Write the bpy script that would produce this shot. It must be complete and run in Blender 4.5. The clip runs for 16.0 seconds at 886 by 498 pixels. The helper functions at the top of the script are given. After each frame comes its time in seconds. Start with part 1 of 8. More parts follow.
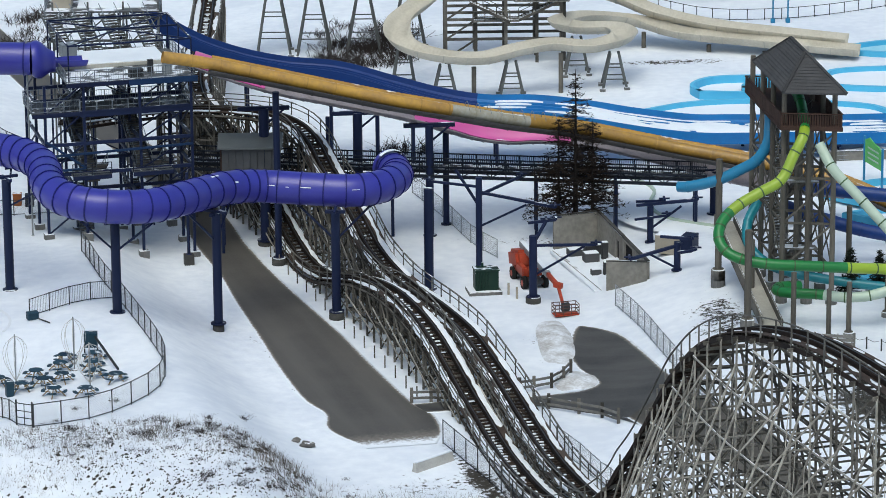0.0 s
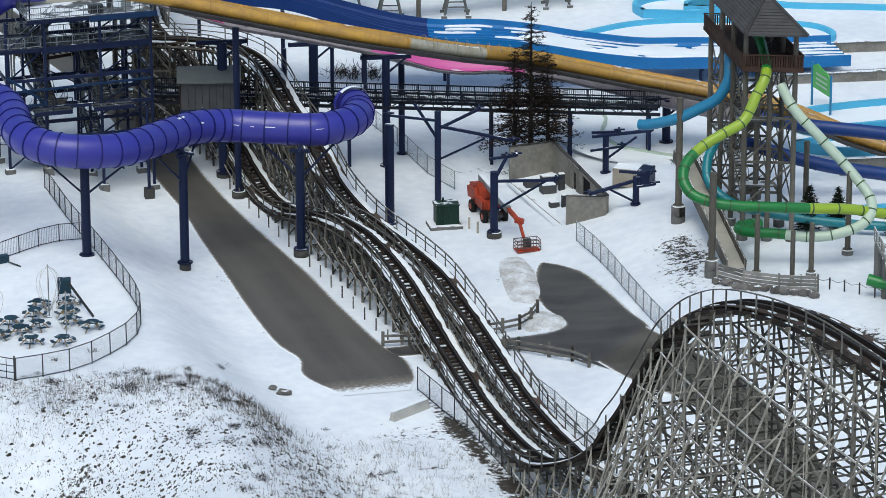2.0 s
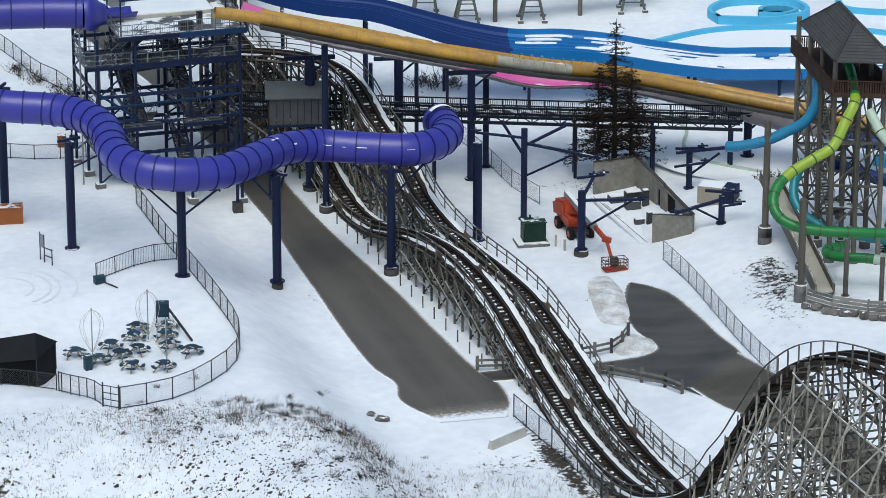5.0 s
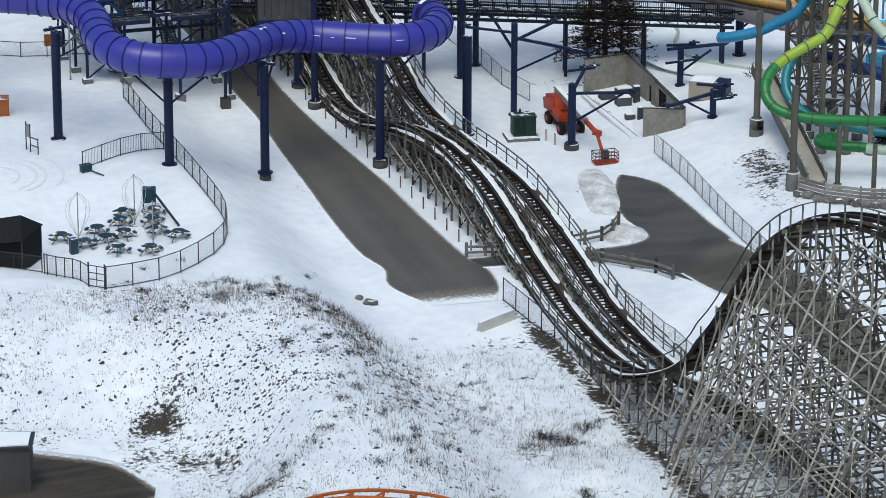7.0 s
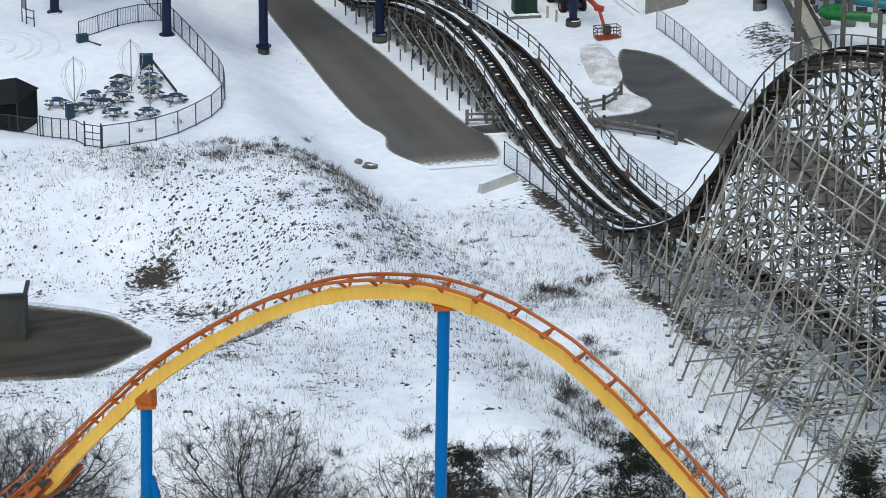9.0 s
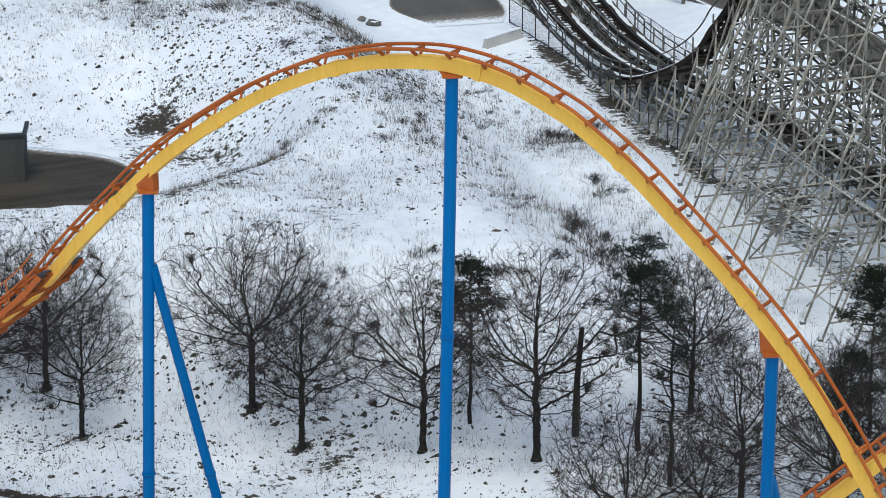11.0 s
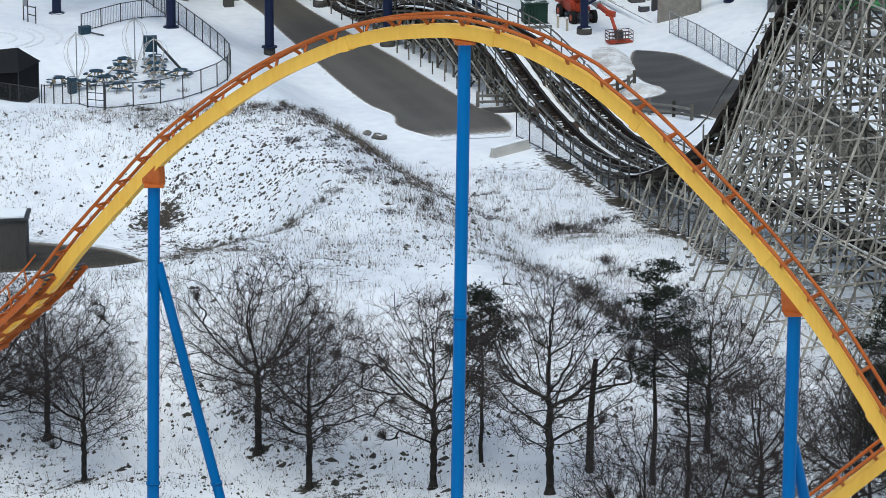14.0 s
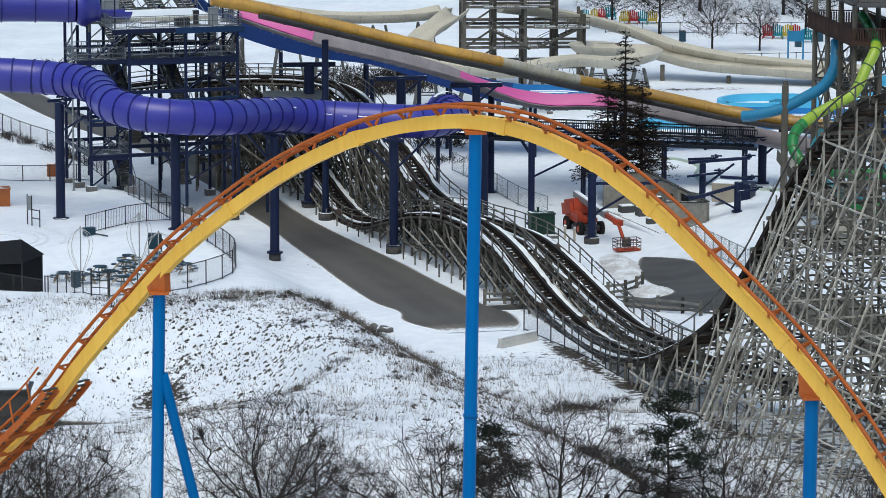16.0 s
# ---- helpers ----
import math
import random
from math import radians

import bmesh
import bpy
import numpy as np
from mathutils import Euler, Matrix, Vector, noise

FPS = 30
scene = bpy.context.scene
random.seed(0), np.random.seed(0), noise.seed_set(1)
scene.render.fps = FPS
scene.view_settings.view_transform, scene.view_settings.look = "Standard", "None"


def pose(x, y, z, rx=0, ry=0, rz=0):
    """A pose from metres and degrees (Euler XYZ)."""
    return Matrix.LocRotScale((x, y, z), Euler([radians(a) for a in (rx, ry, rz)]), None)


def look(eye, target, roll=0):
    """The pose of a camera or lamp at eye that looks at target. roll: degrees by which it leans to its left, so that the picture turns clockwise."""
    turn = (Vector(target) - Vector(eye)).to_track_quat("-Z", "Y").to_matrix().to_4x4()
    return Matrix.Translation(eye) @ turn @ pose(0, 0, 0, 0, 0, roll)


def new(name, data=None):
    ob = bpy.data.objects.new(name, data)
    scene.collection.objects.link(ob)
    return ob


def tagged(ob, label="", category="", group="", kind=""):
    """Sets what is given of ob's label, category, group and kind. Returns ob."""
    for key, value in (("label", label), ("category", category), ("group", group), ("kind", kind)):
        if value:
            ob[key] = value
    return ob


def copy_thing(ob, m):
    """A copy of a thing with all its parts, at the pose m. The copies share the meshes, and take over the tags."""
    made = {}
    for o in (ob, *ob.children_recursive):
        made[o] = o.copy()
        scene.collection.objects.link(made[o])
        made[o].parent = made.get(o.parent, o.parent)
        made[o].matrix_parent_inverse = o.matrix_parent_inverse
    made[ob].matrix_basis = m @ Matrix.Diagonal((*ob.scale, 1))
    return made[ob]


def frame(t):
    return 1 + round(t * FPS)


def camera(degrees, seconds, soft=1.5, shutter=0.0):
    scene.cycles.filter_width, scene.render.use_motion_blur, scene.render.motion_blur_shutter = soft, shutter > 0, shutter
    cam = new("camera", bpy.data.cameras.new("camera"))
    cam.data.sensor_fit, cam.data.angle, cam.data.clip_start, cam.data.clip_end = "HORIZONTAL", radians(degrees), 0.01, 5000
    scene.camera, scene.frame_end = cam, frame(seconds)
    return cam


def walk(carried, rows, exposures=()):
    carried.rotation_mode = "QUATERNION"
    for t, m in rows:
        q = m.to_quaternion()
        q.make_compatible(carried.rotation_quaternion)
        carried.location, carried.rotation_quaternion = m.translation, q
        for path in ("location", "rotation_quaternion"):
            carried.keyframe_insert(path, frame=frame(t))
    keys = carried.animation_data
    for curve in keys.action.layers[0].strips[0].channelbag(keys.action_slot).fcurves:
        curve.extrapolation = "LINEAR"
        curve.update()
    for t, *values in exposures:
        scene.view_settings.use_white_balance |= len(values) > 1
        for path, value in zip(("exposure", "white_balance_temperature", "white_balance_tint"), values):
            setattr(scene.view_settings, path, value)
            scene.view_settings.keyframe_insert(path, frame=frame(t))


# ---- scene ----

cam = camera(12.7, 16.0, soft=0.6)


def aim(x, y, z, yaw, pitch, roll):
    return pose(x, y, z) @ pose(0, 0, 0, 90 + pitch, 0, yaw) @ pose(0, 0, 0, 0, 0, roll)


# seconds, eye, yaw, pitch, roll: a drone that climbs, then sinks straight down
FLIGHT = [
    (0, 13.027, -332.423, 102.788, -1.1399, -16.0426, -0.458),
    (0.5, 11.082, -332.575, 105.264, -1.3871, -17.2555, -0.428),
    (1, 9.061, -332.767, 108.051, -1.9706, -18.3111, -0.400),
    (1.5, 6.585, -332.751, 110.966, -3.0184, -18.6241, -0.231),
    (2, 3.925, -332.680, 113.812, -3.2404, -18.6346, -0.167),
    (2.5, 0.844, -332.573, 116.645, -3.2547, -19.2190, -0.090),
    (3, -1.730, -332.508, 119.211, -3.1408, -19.6555, -0.201),
    (4.25, -3.2, -332.9, 124.2, -3.12, -19.78, -0.08),
    (5.5, -3.441, -333.300, 122.036, -3.1627, -19.7714, 0.109),
    (6, -3.351, -333.536, 119.955, -3.2264, -19.8940, 0.156),
    (6.5, -3.218, -333.579, 117.041, -3.2402, -19.8885, 0.143),
    (7, -3.165, -333.542, 114.153, -3.2473, -19.8981, 0.151),
    (7.5, -3.147, -333.560, 111.260, -3.2413, -19.8880, 0.149),
    (8, -3.180, -333.670, 108.416, -3.2456, -19.9044, 0.126),
    (8.5, -3.161, -333.792, 105.526, -3.2441, -19.9013, 0.161),
    (11, -3.632, -333.773, 90.615, -3.2739, -19.8921, 0.158),
    (11.5, -3.753, -333.929, 87.690, -3.2958, -19.9001, 0.177),
    (12, -3.938, -334.198, 84.722, -3.3359, -19.8255, 0.209),
    (12.5, -4.025, -334.282, 81.926, -3.3344, -18.8525, 0.092),
    (13, -4.108, -334.295, 79.097, -3.3238, -17.6540, -0.087),
    (13.5, -4.329, -334.510, 75.936, -3.3395, -16.3687, -0.002),
    (14, -4.390, -334.827, 72.753, -3.3030, -15.0582, 0.032),
    (14.5, -4.468, -334.730, 69.689, -3.2918, -13.7980, 0.116),
    (15, -4.627, -334.844, 66.625, -3.3043, -12.5527, 0.136),
    (15.5, -4.681, -334.743, 63.612, -3.2892, -11.3347, 0.139),
    (16, -4.753, -334.360, 60.525, -3.2721, -10.0950, 0.119),
]
walk(cam, [(row[0], aim(*row[1:])) for row in FLIGHT], [(0, 0.48, 6130, 0), (16, 0.48, 6130, 0)])

# ---- light ----
world = bpy.data.worlds.new("sky")
scene.world = world
world.use_nodes = True
wn = world.node_tree
sky = wn.nodes.new("ShaderNodeTexSky")
sky.sky_type = "NISHITA"
sky.sun_disc = False
sky.sun_elevation = radians(62)
sky.sun_rotation = radians(192)
sky.air_density, sky.dust_density, sky.ozone_density = 1.0, 4.0, 1.0
wn.nodes["Background"].inputs["Strength"].default_value = 0.10
wn.links.new(sky.outputs[0], wn.nodes["Background"].inputs["Color"])
sun = new("sun", bpy.data.lights.new("sun", "SUN"))
sun.data.energy, sun.data.angle, sun.data.color = 0.7, radians(40), (1.0, 0.97, 0.92)
sun.matrix_basis = look((-7, -31, 60), (0, 0, 0))

# ---- materials ----


def material(name, colour, rough=0.6, metal=0.0, other=None, scale=1.5, fine=14.0, amount=0.5, bump=0.05, snow=0.0, coat=0.0, vary=0.12, streak=False):
    """A surface with two scales of variation, fine relief, a change from piece to piece and, where it lies level, some snow."""
    m = bpy.data.materials.new(name)
    m.use_nodes = True
    nt = m.node_tree
    n, l = nt.nodes, nt.links
    p = n["Principled BSDF"]
    geo = n.new("ShaderNodeNewGeometry")
    where = n.new("ShaderNodeMapping")
    where.inputs["Scale"].default_value = (1, 1, 0.15) if streak else (1, 1, 1)
    l.new(geo.outputs["Position"], where.inputs[0])
    big, small = n.new("ShaderNodeTexNoise"), n.new("ShaderNodeTexNoise")
    big.inputs["Scale"].default_value, big.inputs["Detail"].default_value = scale, 5
    small.inputs["Scale"].default_value, small.inputs["Detail"].default_value = fine, 6
    l.new(where.outputs[0], big.inputs[0]), l.new(where.outputs[0], small.inputs[0])
    both = n.new("ShaderNodeMath")
    both.operation = "MULTIPLY_ADD"
    l.new(big.outputs[0], both.inputs[0])
    both.inputs[1].default_value = 1.0
    half = n.new("ShaderNodeMath")
    half.operation = "MULTIPLY_ADD"
    half.inputs[1].default_value, half.inputs[2].default_value = 0.6, -0.3
    l.new(small.outputs[0], half.inputs[0]), l.new(half.outputs[0], both.inputs[2])
    ramp = n.new("ShaderNodeMapRange")
    ramp.inputs[1].default_value, ramp.inputs[2].default_value = 0.3, 0.7
    ramp.inputs[4].default_value = amount
    l.new(both.outputs[0], ramp.inputs[0])
    mix = n.new("ShaderNodeMix")
    mix.data_type = "RGBA"
    mix.inputs[6].default_value = (*colour, 1)
    mix.inputs[7].default_value = (*(other or [c * 0.6 for c in colour]), 1)
    l.new(ramp.outputs[0], mix.inputs[0])
    info, hsv = n.new("ShaderNodeObjectInfo"), n.new("ShaderNodeHueSaturation")
    value = n.new("ShaderNodeMapRange")
    value.inputs[3].default_value, value.inputs[4].default_value = 1 - vary, 1 + vary
    apart = n.new("ShaderNodeMath")
    apart.operation = "ADD"
    l.new(info.outputs["Random"], apart.inputs[0]), l.new(geo.outputs["Random Per Island"], apart.inputs[1])
    part_ = n.new("ShaderNodeMath")
    part_.operation = "FRACT"
    l.new(apart.outputs[0], part_.inputs[0])
    l.new(part_.outputs[0], value.inputs[0]), l.new(value.outputs[0], hsv.inputs["Value"])
    l.new(mix.outputs[2], hsv.inputs["Color"])
    out = hsv.outputs[0]
    if snow:
        xyz = n.new("ShaderNodeSeparateXYZ")
        l.new(geo.outputs["Normal"], xyz.inputs[0])
        add = n.new("ShaderNodeMath")
        add.operation = "ADD"
        l.new(xyz.outputs[2], add.inputs[0]), l.new(big.outputs[0], add.inputs[1])
        cut = n.new("ShaderNodeMapRange")
        cut.inputs[1].default_value, cut.inputs[2].default_value = 1.62 - snow * 0.5, 1.70 - snow * 0.5
        l.new(add.outputs[0], cut.inputs[0])
        lay = n.new("ShaderNodeMix")
        lay.data_type = "RGBA"
        lay.inputs[7].default_value = (0.82, 0.85, 0.89, 1)
        l.new(cut.outputs[0], lay.inputs[0]), l.new(out, lay.inputs[6])
        out = lay.outputs[2]
    l.new(out, p.inputs["Base Color"])
    p.inputs["Roughness"].default_value, p.inputs["Metallic"].default_value = rough, metal
    p.inputs["Specular IOR Level"].default_value = 0.5 if coat or metal or rough < 0.45 else 0.2
    p.inputs["Coat Weight"].default_value = coat
    p.inputs["Coat Roughness"].default_value = 0.12
    relief = n.new("ShaderNodeBump")
    relief.inputs["Strength"].default_value, relief.inputs["Distance"].default_value = 0.6, bump
    l.new(both.outputs[0], relief.inputs["Height"])
    l.new(relief.outputs[0], p.inputs["Normal"])
    return m


def ground_material():
    """Snow, with bare earth and dead grass where the attribute "bare" and the noise let it show."""
    m = material("snow", (0.83, 0.86, 0.90), 0.75, other=(0.67, 0.71, 0.78), scale=0.12, fine=0.9, amount=0.9, bump=0.2, vary=0)
    nt = m.node_tree
    n, l = nt.nodes, nt.links
    p = n["Principled BSDF"]
    geo, att = n.new("ShaderNodeNewGeometry"), n.new("ShaderNodeAttribute")
    att.attribute_name = "bare"
    a, b = n.new("ShaderNodeTexNoise"), n.new("ShaderNodeTexNoise")
    a.inputs["Scale"].default_value, a.inputs["Detail"].default_value, a.inputs["Roughness"].default_value = 2.0, 10, 0.72
    b.inputs["Scale"].default_value, b.inputs["Detail"].default_value = 0.16, 3
    l.new(geo.outputs["Position"], a.inputs[0]), l.new(geo.outputs["Position"], b.inputs[0])
    s = n.new("ShaderNodeMath")
    s.operation = "MULTIPLY_ADD"
    s.inputs[1].default_value = 0.5
    l.new(b.outputs[0], s.inputs[0]), l.new(a.outputs[0], s.inputs[2])
    t = n.new("ShaderNodeMath")
    t.operation = "MULTIPLY_ADD"
    t.inputs[1].default_value = 0.42
    l.new(att.outputs["Fac"], t.inputs[0]), l.new(s.outputs[0], t.inputs[2])
    cut = n.new("ShaderNodeMapRange")
    cut.inputs[1].default_value, cut.inputs[2].default_value = 0.96, 1.03
    l.new(t.outputs[0], cut.inputs[0])
    only = n.new("ShaderNodeMapRange")
    only.inputs[2].default_value = 0.12
    l.new(att.outputs["Fac"], only.inputs[0])
    l.new(only.outputs[0], cut.inputs[4])
    soil = n.new("ShaderNodeTexNoise")
    soil.inputs["Scale"].default_value, soil.inputs["Detail"].default_value = 5, 6
    l.new(geo.outputs["Position"], soil.inputs[0])
    earth = n.new("ShaderNodeMix")
    earth.data_type = "RGBA"
    earth.inputs[6].default_value, earth.inputs[7].default_value = (0.016, 0.014, 0.012, 1), (0.075, 0.064, 0.05, 1)
    l.new(soil.outputs[0], earth.inputs[0])
    lay = n.new("ShaderNodeMix")
    lay.data_type = "RGBA"
    l.new(cut.outputs[0], lay.inputs[0])
    l.new(p.inputs["Base Color"].links[0].from_socket, lay.inputs[6])
    l.new(earth.outputs[2], lay.inputs[7])
    l.new(lay.outputs[2], p.inputs["Base Color"])
    return m


SNOW = ground_material()
DRIFT = material("drift", (0.84, 0.87, 0.90), 0.75, other=(0.74, 0.78, 0.84), scale=0.6, fine=5, bump=0.08, vary=0)
PURPLE = material("purple_fibreglass", (0.030, 0.028, 0.265), 0.38, other=(0.034, 0.037, 0.30), scale=0.5, fine=6, amount=0.8, bump=0.01, coat=0.2, vary=0.06)
PURPLE_RIM = material("purple_flange", (0.016, 0.018, 0.15), 0.45, scale=1, vary=0.05)
NAVY = material("navy_paint", (0.009, 0.015, 0.046), 0.5, other=(0.014, 0.022, 0.062), scale=0.8, bump=0.01, vary=0.15, snow=0.12)
NAVY_RAIL = material("navy_rail", (0.012, 0.016, 0.026), 0.55, other=(0.02, 0.026, 0.04), vary=0.2, snow=0.06)
STEEL = material("galvanised_steel", (0.30, 0.32, 0.33), 0.5, 0.5, other=(0.20, 0.21, 0.22), vary=0.2, snow=0.15)
DARKSTEEL = material("dark_steel", (0.03, 0.032, 0.036), 0.5, 0.3, other=(0.06, 0.06, 0.06), vary=0.2)
WOOD = material("weathered_timber", (0.15, 0.14, 0.122), 0.85, other=(0.05, 0.045, 0.039), scale=0.8, fine=22, amount=0.9, bump=0.02, vary=0.6)
GREYWOOD = material("grey_timber", (0.27, 0.26, 0.24), 0.85, other=(0.15, 0.144, 0.13), scale=0.9, fine=20, amount=0.8, bump=0.02, vary=0.35, snow=0.4)
BROWNWOOD = material("brown_track_timber", (0.012, 0.009, 0.008), 0.8, other=(0.036, 0.024, 0.018), scale=0.8, fine=18, amount=0.8, bump=0.02, vary=0.3)
CONCRETE = material("concrete", (0.19, 0.187, 0.18), 0.85, other=(0.10, 0.098, 0.094), scale=0.9, fine=12, amount=0.9, bump=0.02, vary=0.15, snow=0.5, streak=True)
DARKCONC = material("dark_concrete", (0.075, 0.073, 0.068), 0.85, other=(0.04, 0.039, 0.036), scale=0.9, fine=12, amount=0.9, bump=0.02, vary=0.15)
RAW = material("raw_concrete", (0.27, 0.255, 0.225), 0.88, other=(0.13, 0.123, 0.108), scale=0.35, fine=2.5, amount=0.8, bump=0.02, vary=0.08, snow=0.5)
YELLOW = material("yellow_paint", (0.82, 0.50, 0.085), 0.45, other=(0.72, 0.40, 0.06), scale=0.4, fine=5, amount=0.8, bump=0.006, vary=0.03, streak=True)
ORANGE = material("orange_paint", (0.44, 0.115, 0.022), 0.5, other=(0.32, 0.08, 0.018), scale=0.6, fine=6, amount=0.8, bump=0.006, vary=0.1)
SKYBLUE = material("blue_column_paint", (0.0, 0.118, 0.35), 0.5, other=(0.0, 0.10, 0.30), scale=0.3, fine=5, amount=0.8, bump=0.006, vary=0.05, streak=True)
GOLD = material("gold_fibreglass", (0.50, 0.285, 0.045), 0.45, other=(0.30, 0.17, 0.05), scale=0.5, fine=3, amount=0.9, bump=0.01, coat=0.15, vary=0.18, snow=0.12)
FADED = material("faded_fibreglass", (0.42, 0.41, 0.37), 0.5, other=(0.28, 0.25, 0.17), scale=0.5, fine=3, amount=0.9, bump=0.01, vary=0.15, snow=0.3)
SLIDEBLUE = material("blue_slide_gelcoat", (0.004, 0.155, 0.43), 0.42, other=(0.003, 0.11, 0.34), scale=0.3, fine=4, amount=0.7, bump=0.01, coat=0.2, vary=0.03)
DEEPBLUE = material("deep_blue_gelcoat", (0.002, 0.035, 0.19), 0.55, other=(0.001, 0.024, 0.14), scale=0.3, fine=4, amount=0.7, bump=0.01, coat=0.15, vary=0.03)
PINK = material("pink_gelcoat", (0.62, 0.10, 0.36), 0.4, other=(0.52, 0.12, 0.34), scale=0.4, fine=4, bump=0.01, vary=0.03, snow=0.1)
PALEHULL = material("faded_slide_shell", (0.34, 0.31, 0.33), 0.6, other=(0.22, 0.20, 0.22), scale=0.7, fine=6, amount=0.8, bump=0.01, vary=0.1, streak=True)
CREAM = material("cream_fibreglass", (0.58, 0.54, 0.45), 0.5, other=(0.42, 0.385, 0.31), scale=0.35, fine=4, amount=0.8, bump=0.012, vary=0.04)
CREAMRIM = material("cream_shell", (0.50, 0.48, 0.42), 0.55, other=(0.36, 0.34, 0.29), scale=0.5, fine=6, amount=0.8, bump=0.01, vary=0.1, streak=True)
LIME = material("lime_fibreglass", (0.30, 0.42, 0.03), 0.4, other=(0.23, 0.33, 0.025), scale=0.5, bump=0.008, coat=0.2, vary=0.08)
GREEN = material("green_fibreglass", (0.015, 0.19, 0.035), 0.4, other=(0.012, 0.14, 0.03), scale=0.5, bump=0.008, coat=0.2, vary=0.05)
CYAN = material("cyan_fibreglass", (0.02, 0.20, 0.37), 0.4, other=(0.015, 0.15, 0.30), scale=0.5, bump=0.008, coat=0.2, vary=0.06, snow=0.04)
TEAL = material("teal_fibreglass", (0.015, 0.20, 0.24), 0.4, other=(0.015, 0.15, 0.20), scale=0.5, bump=0.008, coat=0.2, vary=0.05)
PALEGREEN = material("pale_green_fibreglass", (0.46, 0.55, 0.44), 0.45, other=(0.36, 0.45, 0.38), scale=0.5, bump=0.008, coat=0.2, vary=0.05)
POOL = material("pool_paint", (0.33, 0.62, 0.74), 0.5, other=(0.42, 0.68, 0.78), scale=0.15, fine=2, amount=0.8, bump=0.01, vary=0.05)
POOLEDGE = material("pool_edge_paint", (0.10, 0.44, 0.68), 0.5, other=(0.14, 0.50, 0.72), scale=0.4, bump=0.01, vary=0.05)
SHINGLE = material("dark_shingle", (0.048, 0.048, 0.05), 0.85, other=(0.07, 0.069, 0.07), scale=0.8, fine=10, amount=0.8, bump=0.02, vary=0.25)
REDWOOD = material("red_brown_cladding", (0.062, 0.036, 0.028), 0.85, other=(0.034, 0.021, 0.017), scale=0.7, fine=14, amount=0.8, bump=0.02, vary=0.25)
GREYPOLE = material("grey_timber_pole", (0.155, 0.142, 0.12), 0.8, other=(0.07, 0.063, 0.053), scale=0.6, fine=10, amount=0.8, bump=0.02, vary=0.2, streak=True)
BARK = material("dark_bark", (0.018, 0.016, 0.015), 0.9, other=(0.036, 0.030, 0.027), scale=2, fine=20, amount=0.8, bump=0.03, vary=0.15)
TWIG = material("twig", (0.046, 0.038, 0.036), 0.9, other=(0.028, 0.023, 0.021), scale=2, fine=20, bump=0.0, vary=0.2)
NEEDLE = material("pine_needles", (0.009, 0.014, 0.009), 0.85, other=(0.021, 0.027, 0.017), scale=1.5, fine=10, amount=0.9, bump=0.0, vary=0.3)
DEADNEEDLE = material("brown_needles", (0.014, 0.011, 0.009), 0.9, other=(0.034, 0.022, 0.015), scale=1.0, fine=10, amount=0.9, bump=0.0, vary=0.25)
DRYGRASS = material("dry_grass", (0.17, 0.142, 0.11), 0.9, other=(0.06, 0.05, 0.04), scale=0.5, fine=3, amount=1.0, bump=0.0, vary=0.4)
ROCK = material("grey_rock", (0.16, 0.15, 0.14), 0.9, other=(0.09, 0.085, 0.08), scale=1.2, fine=8, amount=0.8, bump=0.05, vary=0.25, snow=0.35)
BLACK = material("black_canvas", (0.004, 0.004, 0.005), 0.9, other=(0.008, 0.008, 0.009), scale=1, bump=0.02, vary=0.1)
WIRE = material("fence_wire", (0.16, 0.165, 0.17), 0.6, 0.4, vary=0.15)
LIFTRED = material("lift_orange_red", (0.40, 0.055, 0.025), 0.45, other=(0.26, 0.045, 0.022), scale=1, fine=8, amount=0.8, bump=0.005, vary=0.08)
RUBBER = material("tyre_rubber", (0.015, 0.015, 0.015), 0.85, vary=0.1)
DARKGREEN = material("dark_green_paint", (0.012, 0.035, 0.025), 0.5, other=(0.02, 0.045, 0.03), vary=0.15, snow=0.25)
TABLEBLUE = material("blue_grey_table_paint", (0.02, 0.05, 0.075), 0.5, other=(0.03, 0.06, 0.085), vary=0.25, snow=0.08)
BEIGE = material("beige_panel", (0.40, 0.36, 0.29), 0.7, other=(0.28, 0.25, 0.20), scale=0.8, vary=0.1, snow=0.3)
BROWNBOX = material("rust_brown_paint", (0.30, 0.10, 0.03), 0.6, other=(0.2, 0.07, 0.03), vary=0.1, snow=0.3)
ROPE = material("pale_rope", (0.55, 0.53, 0.50), 0.8, vary=0.1)
SIGNGREEN = material("green_sign", (0.12, 0.42, 0.10), 0.5, other=(0.16, 0.5, 0.12), vary=0.02)
CHAIRS = [material("chair_teal", (0.03, 0.25, 0.30), 0.6), material("chair_yellow", (0.55, 0.42, 0.05), 0.6), material("chair_red", (0.45, 0.04, 0.04), 0.6), material("chair_green", (0.06, 0.30, 0.10), 0.6)]
DARKSHELL = material("dark_slide_shell", (0.05, 0.048, 0.05), 0.6, other=(0.09, 0.085, 0.08), scale=0.6, bump=0.01, vary=0.1)
HUT = material("grey_hut_boards", (0.085, 0.087, 0.09), 0.8, other=(0.052, 0.053, 0.055), scale=1, fine=12, vary=0.15, snow=0.1)
HUTROOF = material("pale_roof_sheet", (0.13, 0.14, 0.135), 0.6, other=(0.09, 0.095, 0.095), scale=0.8, vary=0.05)
MUD = material("wet_earth", (0.035, 0.032, 0.028), 0.5, other=(0.075, 0.068, 0.058), scale=0.5, fine=5, amount=0.9, bump=0.03, vary=0.2)


